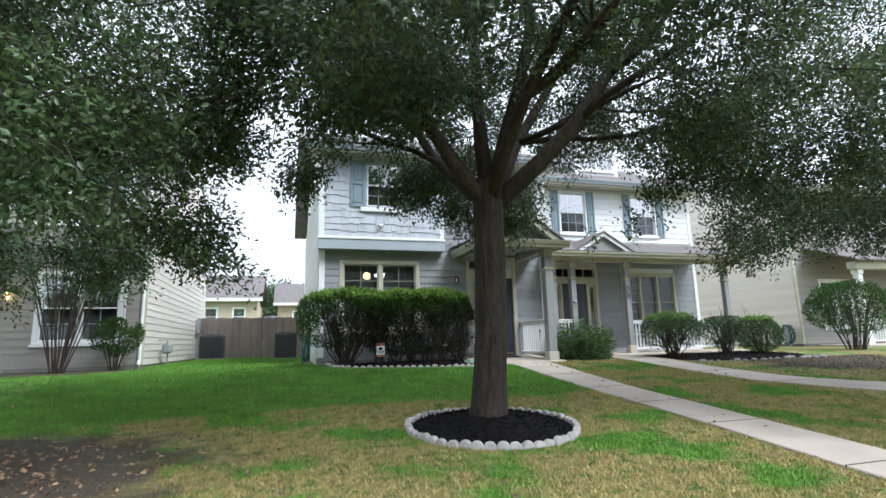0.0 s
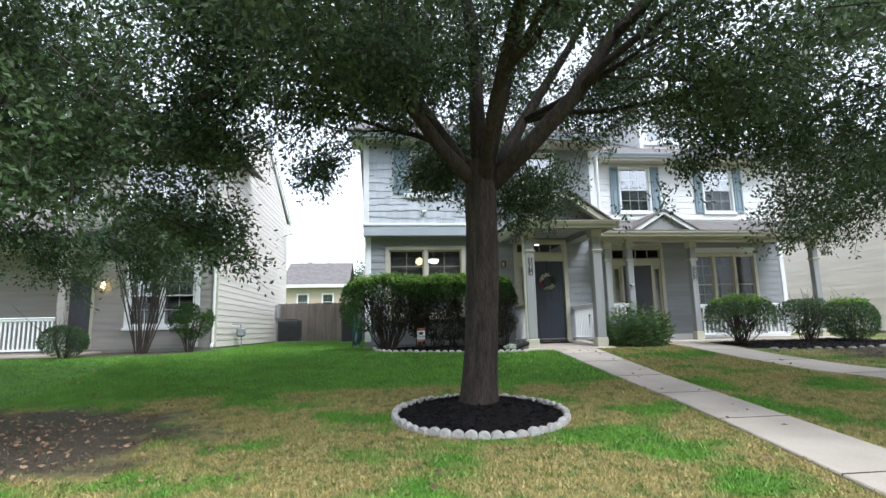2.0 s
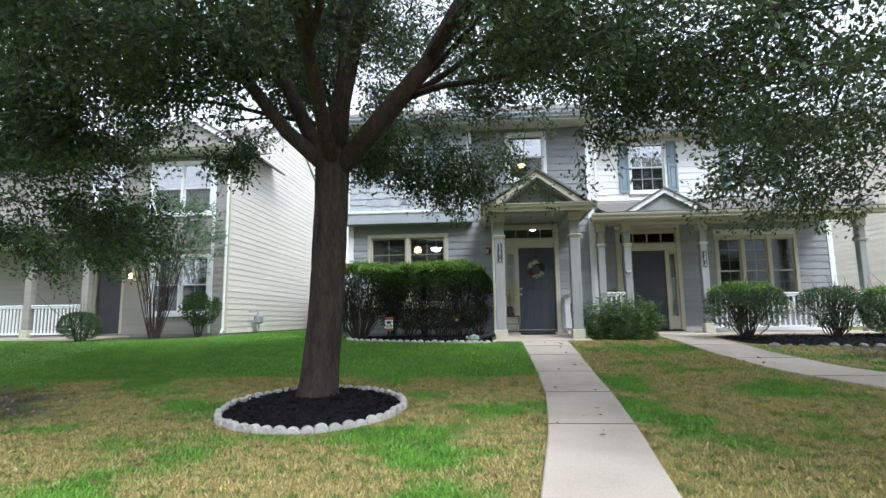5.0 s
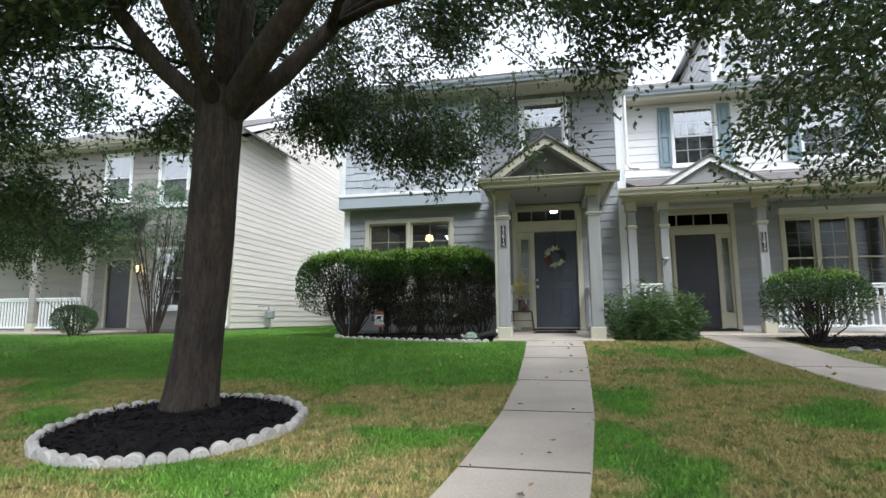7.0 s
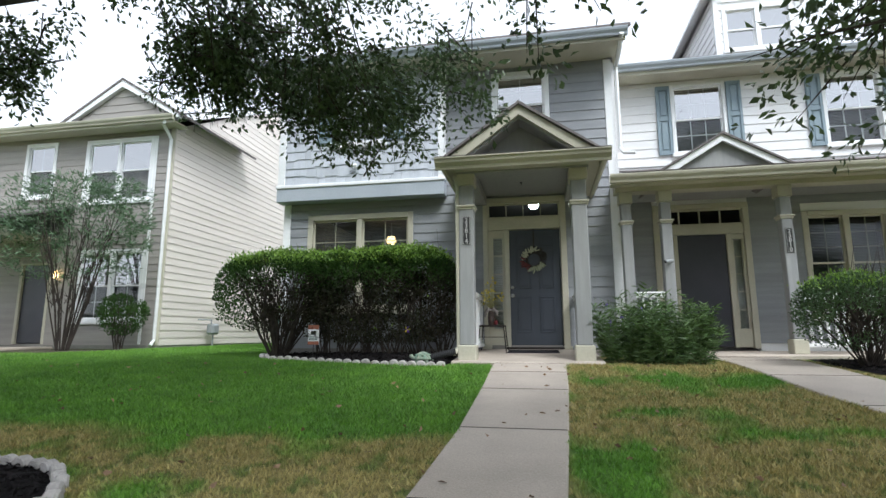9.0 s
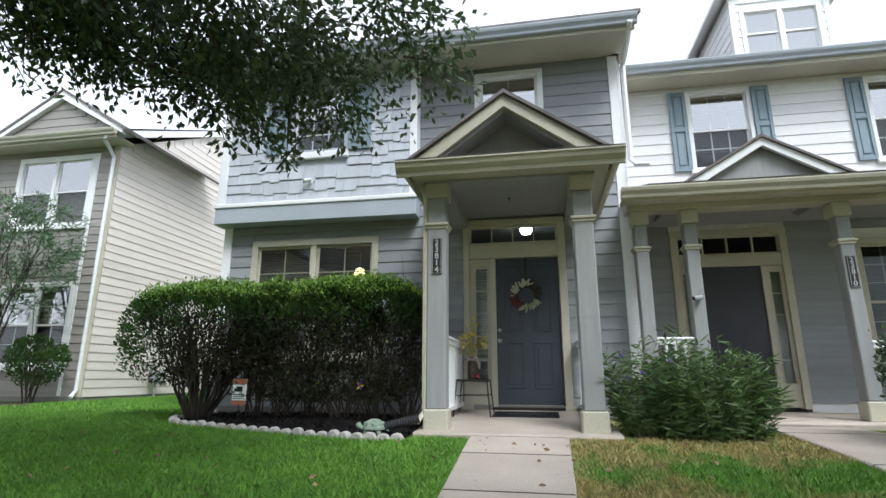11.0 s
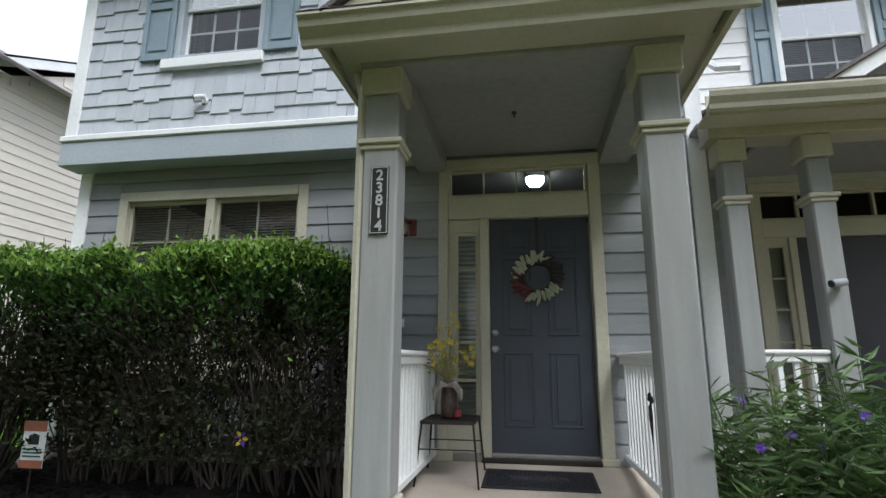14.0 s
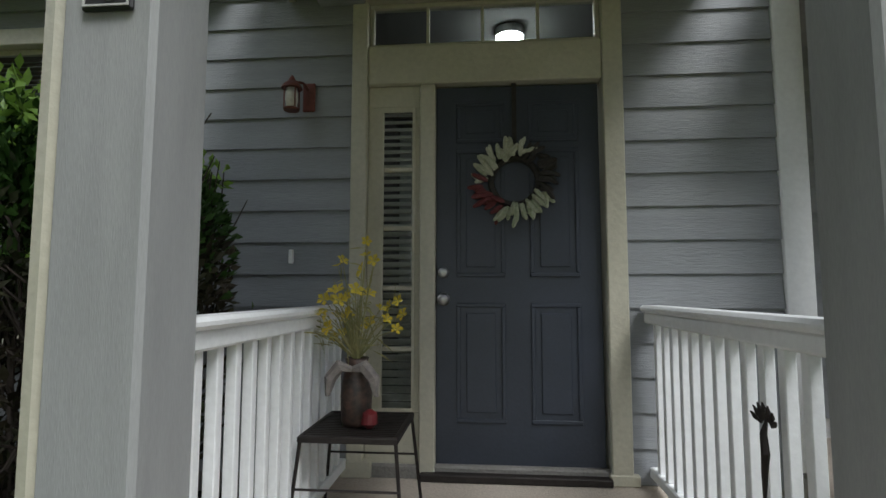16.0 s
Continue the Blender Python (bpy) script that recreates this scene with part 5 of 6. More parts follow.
oak((-5.0, 5.9), (0.1, 0.0), 2.9, 0.18, LEFT_LIMBS, 4.2, 3.5, 1.45, 7.6, 6200, 28, 9, M_OAK_LEFT, "low-hanging evergreen oak beside bare soil",
    shape=lambda a: 4.1 + 0.45 * max(0.0, math.cos(a - 0.4)) ** 4, sag=lambda a: 0.15 * math.cos(a - 0.3), gap=0.13)
oak((11.2, 3.8), (-0.15, 0.2), 3.0, 0.18, LEFT_LIMBS, 4.2, 3.5, 1.0, 7.8, 6600, 28, 13, M_OAK, "evergreen oak with drooping branches by the far walk",
    shape=lambda a: 4.2 + 1.0 * max(0.0, math.cos(a - 2.4)) ** 2, gap=0.09)

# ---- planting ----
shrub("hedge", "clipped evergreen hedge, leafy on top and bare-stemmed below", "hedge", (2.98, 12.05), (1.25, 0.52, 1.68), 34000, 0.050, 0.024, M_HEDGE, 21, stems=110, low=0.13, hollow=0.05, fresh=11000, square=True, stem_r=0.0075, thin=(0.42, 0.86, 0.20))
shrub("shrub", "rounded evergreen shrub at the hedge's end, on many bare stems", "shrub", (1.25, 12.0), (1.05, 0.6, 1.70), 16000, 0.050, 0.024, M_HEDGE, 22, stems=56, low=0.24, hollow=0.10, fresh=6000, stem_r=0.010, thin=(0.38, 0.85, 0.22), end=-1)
stalk_clump("flowering_plant", "loose clump of narrow-leaved plants with violet flowers", (6.98, 11.5), (0.84, 0.52, 1.08), 190, 36, 0.14, 0.020, M_CLUMP, 23, 0.08)
shrub("shrub", "clipped rounded shrub with bare lower stems in a mulched bed", "shrub", (9.35, 11.2), (0.72, 0.55, 1.08), 9000, 0.045, 0.022, M_SHRUB, 24, fresh=1500, stems=30, low=0.2, hollow=0.15, thin=(0.2, 0.62, 0.25))
shrub("shrub", "thin clipped shrub with bare stems in a mulched bed", "shrub", (11.1, 11.3), (0.62, 0.5, 1.0), 5000, 0.045, 0.022, M_SHRUB, 25, stems=28, low=0.2, hollow=0.15, thin=(0.2, 0.7, 0.3))
shrub("shrub", "dense rounded green shrub in a mulched bed", "shrub", (12.2, 11.2), (0.6, 0.5, 1.0), 8000, 0.045, 0.022, M_SHRUB, 26, fresh=1500, stems=20, low=0.05, hollow=0.5)
shrub("shrub", "large leafy shrub before a white railing", "shrub", (16.1, 11.5), (1.35, 0.9, 2.0), 9000, 0.07, 0.03, M_HEDGE, 27, stems=30, low=0.2, hollow=0.5)
shrub("shrub", "small round clipped shrub beside the porch railing", "shrub", (-6.0, 12.6), (0.48, 0.45, 0.75), 6000, 0.04, 0.02, M_SHRUB, 28, stems=14, low=0.05, hollow=0.5)
shrub("oleander", "tall airy oleander with long narrow leaves and bare stems", "plant", (-4.95, 13.9), (1.75, 0.9, 3.95), 5600, 0.15, 0.026, M_OLEANDER, 29, stems=22, low=0.38, hollow=0.0, stem_r=0.013, lift=0.1, thin=(0.05, 0.5, 0.3), cut=0.10)
shrub("shrub", "small leafy shrub at the house corner", "shrub", (-3.95, 14.4), (0.55, 0.45, 1.25), 3500, 0.06, 0.028, M_HEDGE, 30, stems=12, low=0.25, hollow=0.3)

# violet flowers on the loose clump
rf = np.random.default_rng(8)
M_VIOLET = mat("violet_petal", (0.19, 0.08, 0.55), (0.14, 0.05, 0.42), 8, 0.6, trans=0.3)
clump = thing("flower_group", (6.9, 11.4, ground_z(6.9, 11.4)), "violet trumpet flowers among narrow leaves", "flower")
for i in range(6):
    x, y, z = 6.95 + rf.uniform(-0.62, 0.62), 11.25 + rf.uniform(-0.15, 0.25), 1.15 + rf.uniform(-0.15, 0.42)
    fm = Mesh()
    for k in range(5):
        a = 2 * math.pi * k / 5
        q = Matrix.Translation((x, y, z)) @ Euler((rf.uniform(0.6, 1.5), 0, rf.uniform(-1, 1))).to_matrix().to_4x4()
        fm.add([q @ Vector(p) for p in ((0, 0, 0), (0.022 * math.cos(a - 0.5), 0.022 * math.sin(a - 0.5), 0.008), (0.030 * math.cos(a), 0.030 * math.sin(a), 0.014), (0.022 * math.cos(a + 0.5), 0.022 * math.sin(a + 0.5), 0.008))], [(0, 1, 2, 3)])
    fm.tube([(x, y, z), (x, y + 0.01, z - 0.03), (x, y + 0.02, z - 0.06)], [0.004, 0.003, 0.003], 4)
    fm.make("flower", M_VIOLET, clump)

# ---- mulched beds and edging ----


def mound(name, label, outline, height, seed, centre):
    """A low bed of dark mulch with loose chips on it."""
    n = len(outline)
    m = Mesh()
    rings = 7
    for j in range(rings + 1):
        f = j / rings
        for x, y in outline:
            px, py = x + (centre[0] - x) * f, y + (centre[1] - y) * f
            m.v.append((px, py, ground_z(px, py) + 0.012 + height * math.sin(f * math.pi / 2) + 0.012 * noise.noise((px * 6, py * 6, seed))))
    m.f = [(j * n + k, j * n + (k + 1) % n, (j + 1) * n + (k + 1) % n, (j + 1) * n + k) for j in range(rings) for k in range(n)]
    bed = tagged(m.make(name, M_MULCH, None, smooth=True), label, "mulch bed", kind="structure")
    rs = np.random.default_rng(seed)
    k = 2600
    f, w, i = rs.uniform(0.03, 1, k), rs.uniform(0, 1, k), rs.integers(0, n, k)
    o = np.array(outline)
    e = o[i] * (1 - w[:, None]) + o[(i + 1) % n] * w[:, None]
    f = 1 - np.sqrt(1 - f)
    p2 = e + (np.array(centre) - e) * f[:, None]
    pos = np.array([(x, y, ground_z(x, y) + 0.016 + height * math.sin(q * math.pi / 2)) for (x, y), q in zip(p2, f)])
    d = rs.normal(size=(k, 3)) * [1, 1, 0.35]
    c = leaf_mesh("mulch_chips", M_CHIP, pos, d, 0.055, 0.018, bed, rs)
    tagged(c, kind="stuff")
    return bed


def scallop(parent, shape, x, y, z, ang, size=1.0):
    ob = new("edging_stone", shape)
    ob.matrix_basis = Matrix.Translation((x, y, z)) @ Matrix.Rotation(ang, 4, "Z") @ Matrix.Diagonal((size, 1, size, 1))
    ob.parent = parent
    if parent is not None and parent.type == "EMPTY":
        ob.matrix_parent_inverse = Matrix.Translation(BASE[parent.name]).inverted()
    return ob


def scallop_shape():
    prof = [(-0.072, -0.05), (0.072, -0.05), (0.072, 0.035), (0.055, 0.065), (0.03, 0.082), (0.0, 0.088), (-0.03, 0.082), (-0.055, 0.065), (-0.072, 0.035)]
    m = Mesh()
    n = len(prof)
    inner = [(x * 0.86, z * 0.86 if z > 0 else z) for x, z in prof]
    for pts, y in ((inner, -0.034), (prof, -0.022), (prof, 0.022), (inner, 0.034)):
        m.v += [(x, y, z) for x, z in pts]
    m.f = [tuple(range(n)), tuple(range(4 * n - 1, 3 * n - 1, -1))] + [(j * n + k, j * n + (k + 1) % n, (j + 1) * n + (k + 1) % n, (j + 1) * n + k) for j in range(3) for k in range(n)]
    ob = m.make("edging_stone", M_EDGING, smooth=False)
    me = ob.data
    bpy.data.objects.remove(ob)
    return me


SCALLOP = scallop_shape()
RC, RR = (2.28, 5.84), 0.96
ring_pts = [(RC[0] + RR * math.cos(2 * math.pi * k / 48), RC[1] + RR * math.sin(2 * math.pi * k / 48)) for k in range(48)]
mound("mulch_ring", "dark mulch mounded round the oak's trunk", ring_pts, 0.14, 3, (2.27, 5.93))
ring = thing("tree_ring", (RC[0], RC[1] - RR, ground_z(RC[0], RC[1] - RR)), "ring of pale scalloped concrete edging round the oak", "edging")
n_st = 48
rr = random.Random(2)
for k in range(n_st):
    a = 2 * math.pi * k / n_st
    x, y = RC[0] + (RR + rr.uniform(-0.012, 0.012)) * math.cos(a), RC[1] + (RR + rr.uniform(-0.012, 0.012)) * math.sin(a)
    scallop(ring, SCALLOP, x, y, ground_z(x, y) - 0.004 + rr.uniform(-0.012, 0.01), a + math.pi / 2 + rr.uniform(-0.06, 0.06), 0.9)
bed_edge = [(4.24, 10.92), (3.85, 10.86), (3.45, 10.98), (3.0, 11.10), (2.4, 11.25), (1.95, 11.37), (1.5, 11.50), (1.2, 11.62), (1.02, 11.9), (0.96, 12.3), (0.92, 13.0)]
mound("mulch_bed", "dark mulch bed under the hedge", bed_edge[::-1] + [(4.28, 12.0), (4.26, 13.0), (2.5, 13.02)], 0.06, 5, (2.6, 12.1))
edge = thing("bed_edging", (2.4, 11.1, ground_z(2.4, 11.1)), "row of pale scalloped concrete edging along the hedge bed", "edging")
for (ax, ay), (bx, by) in zip(bed_edge, bed_edge[1:]):
    ln = math.hypot(bx - ax, by - ay)
    k = max(1, round(ln / 0.147))
    for i in range(k):
        t = (i + 0.5) / k
        x, y = ax + (bx - ax) * t, ay + (by - ay) * t
        scallop(edge, SCALLOP, x, y, ground_z(x, y) - 0.012 + rr.uniform(-0.015, 0.008), math.atan2(by - ay, bx - ax) + rr.uniform(-0.1, 0.1), 0.95)
mound("mulch_bed", "dark mulch bed before the long porch", [(9.1, 12.15), (9.0, 11.2), (9.1, 10.6), (9.8, 10.3), (11, 10.2), (12.4, 10.3), (13.2, 10.8), (13.3, 12.15), (11, 12.18)], 0.04, 7, (11, 11.3))
for i in range(16):
    x, y = 9.4 + i * 0.25 + rr.uniform(-0.05, 0.05), 10.25 + rr.uniform(-0.06, 0.06)
    z = ground_z(x, y)
    sm = Mesh()
    s = rr.uniform(0.05, 0.10)
    sm.lathe(x, y, [(s, z - 0.03), (s * 1.08, z + s * 0.2), (s * 0.7, z + s * 0.62), (0.004, z + s * 0.72)], 7)
    tagged(sm.make("rock", M_FOUNDATION), "rough grey stone at the bed's edge", "rock", "bed stones")

# ---- grass ----


def grass_area(count, x0, x1, y0, y1, rs, h):
    out = []
    while len(out) < count:
        x = rs.uniform(x0, x1, count)
        y = rs.uniform(y0, y1, count)
        l = np.interp(y, [p[0] for p in sorted(WALK)], [p[1] for p in sorted(WALK)])
        r = np.interp(y, [p[0] for p in sorted(WALK)], [p[2] for p in sorted(WALK)])
        jag = 0.03 * np.sin(y * 9) + 0.02 * np.sin(y * 23 + 1)
        ok = (x < l + jag - 0.005) | (x > r - jag + 0.005)
        l2 = np.interp(y, [p[0] for p in sorted(WALK_2)], [p[1] for p in sorted(WALK_2)])
        r2 = np.interp(y, [p[0] for p in sorted(WALK_2)], [p[2] for p in sorted(WALK_2)])
        ok &= (x < l2) | (x > r2) | (y < 4.6)
        ok &= (x - RC[0]) ** 2 + (y - RC[1]) ** 2 > (RR + 0.03) ** 2
        be = sorted(bed_edge)
        ok &= ~((x > 0.9) & (x < 4.3) & (y > np.interp(x, [p[0] for p in be], [p[1] for p in be]) - 0.03))
        ok &= ~((x > 0.65) & (y > 13.0)) & ~((x > 4.26) & (x < 6.32) & (y > 11.1)) & ~((x > 6.1) & (y > 12.15)) & ~((x > 6.3) & (x < 7.7) & (y > 11.2)) & ~((x > 9.0) & (y > 10.3))
        bare = ((x + 3.4) / 2.7) ** 2 + ((y - 5.4) / 1.75) ** 2 < 1 + 0.3 * np.sin(x * 5 + y * 3)
        ok &= ~(bare & (rs.uniform(size=count) < 0.93))
        ok &= ~((x < LX) & (y > 13.2))
        out += list(zip(x[ok], y[ok]))
    return out[:count]


def grass(name, label, count, x0, x1, y0, y1, seed, h, w):
    rs = np.random.default_rng(seed)
    xy = np.array(grass_area(count, x0, x1, y0, y1, rs, h))
    z = np.array([ground_z(x, y) for x, y in xy]) - 0.004
    n = len(xy)
    tall = h * rs.uniform(0.55, 1.3, n)
    az = rs.uniform(0, 2 * math.pi, n)
    leanx, leany = rs.normal(0, 0.5, n) * tall, rs.normal(0, 0.5, n) * tall
    v = np.empty((n, 3, 3))
    c = np.stack([xy[:, 0], xy[:, 1], z], axis=1)
    s = np.stack([np.cos(az) * w, np.sin(az) * w, np.zeros(n)], axis=1)
    v[:, 0], v[:, 1] = c - s, c + s
    v[:, 2] = c + np.stack([leanx, leany, tall], axis=1)
    me = bpy.data.meshes.new(name)
    me.vertices.add(n * 3)
    me.vertices.foreach_set("co", v.reshape(-1))
    me.loops.add(n * 3)
    me.loops.foreach_set("vertex_index", np.arange(n * 3, dtype=np.int32))
    me.polygons.add(n)
    me.polygons.foreach_set("loop_start", np.arange(0, n * 3, 3, dtype=np.int32))
    me.polygons.foreach_set("loop_total", np.full(n, 3, dtype=np.int32))
    me.update()
    me.materials.append(M_BLADE)
    return tagged(new(name, me), label, "grass", kind="stuff")


grass("grass", "short mown lawn grass, green and straw", 330000, -4.0, 8.6, 1.2, 7.6, 31, 0.027, 0.005)
grass("grass", "longer lush green lawn grass by the house", 170000, -4.0, 8.2, 7.2, 13.2, 32, 0.038, 0.0065)
grass("grass", "side-yard grass running back between the houses", 40000, -3.4, 0.6, 12.5, 22.5, 33, 0.05, 0.011)
grass("grass", "lawn grass beyond the walks", 130000, -11, 17, 2.0, 13.0, 34, 0.035, 0.01)

rs = np.random.default_rng(77)
M_FALLEN = mat("fallen_dry_leaf", (0.30, 0.20, 0.11), (0.20, 0.12, 0.07), 20, 0.7, island=0.5)
fx = np.concatenate([rs.uniform(-5.5, 8.5, 500), rs.normal(-2.9, 1.3, 900)])
fy = np.concatenate([rs.uniform(1.5, 11, 500), rs.normal(5.3, 0.9, 900)])
fp = np.stack([fx, fy, [ground_z(a, b) + 0.034 for a, b in zip(fx, fy)]], axis=1)
tagged(leaf_mesh("fallen_leaves", M_FALLEN, fp, rs.normal(size=fp.shape) * [1, 1, 0.25], 0.055, 0.03, None, rs), "scattered dry brown leaves on lawn and soil", "leaves", kind="stuff")

# ---- back fence, machines and distance ----
fence = thing("fence", (-1.4, 23.2, ground_z(-1.4, 23.2)), "weathered grey-brown board fence between the houses", "fence")
FG = ground_z(-1.4, 23.2)
x = LX + 0.02
first = None
while x < 0.66:
    if first is None:
        first = Mesh().prism([(0.0, -0.05), (0.137, -0.05), (0.137, 1.62), (0.115, 1.65), (0.022, 1.65), (0.0, 1.62)], "y", -0.01, 0.01).make("picket", M_FENCE)
        ob = first
    else:
        ob = new("picket", first.data)
    ob.location = (x, 23.2, FG + rr.uniform(-0.02, 0.02))
    under(ob, fence)
    x += 0.141
for z in (0.35, 1.3):
    Mesh().box(LX, 0.68, 23.215, 23.255, FG + z, FG + z + 0.09).make("rail", M_FENCE, fence)


def ac_unit(x, y, s, label):
    g0 = ground_z(x, y)
    u = thing("air_conditioner", (x, y, g0), label, "air conditioner", "condensers")
    Mesh().box(x - s / 2 - 0.05, x + s / 2 + 0.05, y - s / 2 - 0.05, y + s / 2 + 0.05, g0 - 0.03, g0 + 0.06, 0.01).make("pad", M_FOUNDATION, u)
    Mesh().box(x - s / 2, x + s / 2, y - s / 2, y + s / 2, g0 + 0.06, g0 + 0.92, 0.03).make("casing", M_AC, u)
    for i in range(11):
        z = g0 + 0.13 + i * 0.065
        Mesh().box(x - s / 2 + 0.04, x + s / 2 - 0.04, y - s / 2 - 0.012, y - s / 2 - 0.001, z, z + 0.03, 0.004).make("louvre", M_BLACK, u)
    Mesh().lathe(x, y, [(s * 0.4, g0 + 0.92), (s * 0.4, g0 + 0.95), (s * 0.36, g0 + 0.955), (0.01, g0 + 0.955)], 20).make("fan_guard", M_BLACK, u)
    return u


ac_unit(-2.75, 22.0, 0.82, "dark metal air-conditioning condenser on a pad by the fence")
ac_unit(-0.05, 19.6, 0.75, "dark metal air-conditioning condenser beside the house wall")

gm_ = thing("gas_meter", (-3.35, 16.9, ground_z(-3.35, 16.9)), "grey gas meter on a riser pipe at the house wall", "meter")
g0 = ground_z(-3.3, 16.9)
Mesh().tube([(-3.3, 16.9, g0 - 0.05), (-3.3, 16.9, g0 + 0.35)], 0.022, 8).make("riser_pipe", M_GREYBOX, gm_)
Mesh().box(-3.43, -3.20, 16.75, 17.05, g0 + 0.33, g0 + 0.62, 0.05).make("meter_body", M_GREYBOX, gm_)
Mesh().tube([(-3.3, 16.8, g0 + 0.6), (-3.3, 16.8, g0 + 0.72), (-3.3, 16.5, g0 + 0.72), (-3.46, 16.45, g0 + 0.72)], 0.02, 8).make("outlet_pipe", M_GREYBOX, gm_)
em = thing("electric_meter", (-3.45, 23.0, 1.3), "grey electric meter box and conduit on the house wall", "meter")
Mesh().box(-3.49, -3.35, 22.7, 23.0, 1.75, 2.3, 0.01).make("meter_box", M_GREYBOX, em)
Mesh().tube([(-3.45, 22.85, 1.75), (-3.45, 22.85, 0.7)], 0.03, 8).make("conduit", M_GREYBOX, em)
dish = thing("satellite_dish", (-3.3, 23.9, 5.6), "pale satellite dish on an arm at the wall's top", "satellite dish")
dm = Mesh().lathe(0, 0, [(0.02, 0.0), (0.18, 0.02), (0.30, 0.07), (0.31, 0.075), (0.18, 0.03), (0.01, 0.012)], 18)
q = Matrix.Translation((-2.95, 23.9, 5.75)) @ Euler((radians(60), radians(20), 0)).to_matrix().to_4x4()
dm.v = [tuple(q @ Vector(p)) for p in dm.v]
dm.make("dish", M_WHITE, dish, smooth=True)
Mesh().tube([(-3.5, 24.0, 5.5), (-3.1, 23.95, 5.6), (-2.95, 23.92, 5.74)], 0.022, 6).make("arm", M_GREYBOX, dish)


def hose_coil(x, y, label):
    g0 = ground_z(x, y)
    h = thing("hose", (x, y, g0), label, "garden hose")
    pts = []
    for i in range(140):
        a = i * 0.42
        r = 0.24 + 0.03 * math.sin(i * 0.7)
        pts.append((x + 0.09 * math.sin(i * 0.31), y + r * math.cos(a) * 0.8, g0 + 0.42 + r * 1.35 * math.sin(a)))
    Mesh().tube(pts, 0.013, 6).make("coil", M_HOSE, h)
    Mesh().box(x - 0.06, x + 0.06, y - 0.06, y + 0.06, g0 - 0.02, g0 + 0.75, 0.01).make("post", M_GREYBOX, h)
    return h


hose_coil(0.45, 13.6, "green garden hose coiled on a post at the house corner")
hose_coil(17.2, 14.6, "green garden hose coiled on a post by the side wall")

M_TAN = mat("tan_stucco", (0.55, 0.45, 0.34), (0.48, 0.39, 0.30), 1, 0.8)


def far_house(x0, x1, y, eave, ridge, label):
    h = thing("house", ((x0 + x1) / 2, y, 0.7), label, "house")
    wins = [(x0 + (x1 - x0) * f - 0.5, x0 + (x1 - x0) * f + 0.5, eave - 2.0, eave - 0.6) for f in (0.3, 0.72)]
    wall_core(x0, x1, 0.4, eave, y, y + 0.2, wins).make("wall", M_TAN, h)
    Mesh().box(x0, x0 + 0.2, y + 0.2, y + 9, 0.4, eave).box(x1 - 0.2, x1, y + 0.2, y + 9, 0.4, eave).make("side_wall", M_TAN, h)
    for a, b, c, d in wins:
        window(h, a, b, c, d, y, 1, 0.09, 2, 2, M_WHITE, M_GLASS, None)
    Mesh().add([(x0 - 0.4, y - 0.5, eave), (x1 + 0.4, y - 0.5, eave), (x1 + 0.4, y + 4.5, ridge), (x0 - 0.4, y + 4.5, ridge), (x1 + 0.4, y + 9.5, eave), (x0 - 0.4, y + 9.5, eave)], [(0, 1, 2, 3), (3, 2, 4, 5)]).make("roof", M_ROOF, h)
    Mesh().box(x0 - 0.4, x1 + 0.4, y - 0.56, y - 0.5, eave - 0.15, eave + 0.1).make("fascia", M_WHITE, h)
    return h


far_house(-7.2, -2.35, 44, 4.9, 7.4, "tan two-storey house beyond the back fence")
far_house(-0.9, 5.0, 50, 5.0, 7.4, "tan house far behind the fence")
far_house(-2.2, 0.0, 58, 2.9, 4.6, "low tan house far behind the fence")
for i, (x, y, r, h) in enumerate(((-2.0, 66, 3.0, 9.5), (-6.5, 62, 3.5, 8.5), (1.5, 70, 3.0, 8.0))):
    rs = np.random.default_rng(50 + i)
    tr_ = thing("tree", (x, y, 0.7), "distant leafy tree behind the houses", "tree", "distant trees")
    Mesh().tube([(x, y, 0.5), (x + 0.1, y, h * 0.35), (x, y, h * 0.8)], [0.25, 0.2, 0.06], 8).make("trunk", M_BARK, tr_)
    c = rs.normal(size=(70, 3)) * [r * 0.45, r * 0.45, h * 0.15] + [x, y, h * 0.68]
    lp = np.repeat(c, 90, axis=0) + rs.normal(size=(6300, 3)) * 0.45
    leaf_mesh("crown", M_SHRUB, lp, rs.normal(size=lp.shape), 0.3, 0.16, tr_, rs)

# ---- porch things ----
mt = thing("doormat", (5.36, 12.5, 0.745), "black patterned rubber doormat on the porch slab", "doormat")


def on_slab(y):
    return 0.665 + (0.775 - 0.665) * (y - 11.14) / (13.02 - 11.14)


tilt = math.atan2(0.11, 1.88)
base = Matrix.Translation((5.36, 12.55, on_slab(12.55) + 0.002)) @ Matrix.Rotation(tilt, 4, "X")
Mesh().box(-0.40, 0.40, -0.24, 0.24, 0, 0.010, 0.004, base).make("mat_base", M_MAT, mt)
pat = Mesh()
for i in range(26):
    for j in range(14):
        x, y = -0.36 + i * 0.029, -0.20 + j * 0.03
        if abs(x) < 0.22 and abs(y) < 0.10 and not (abs(x) > 0.19 or abs(y) > 0.075):
            continue
        pat.box(-0.013, 0.013, -0.004, 0.004, 0.010, 0.0145, 0, base @ Matrix.Translation((x, y, 0)) @ Matrix.Rotation(0.7 if (i + j) % 2 else -0.7, 4, "Z"))
tagged(pat.make("mat_ribs", M_MAT, mt), kind="stuff")
M_MATWORD = mat("grey_rubber_word", (0.055, 0.055, 0.065), (0.04, 0.04, 0.048), 20, 0.7)
cu = bpy.data.curves.new("word", "FONT")
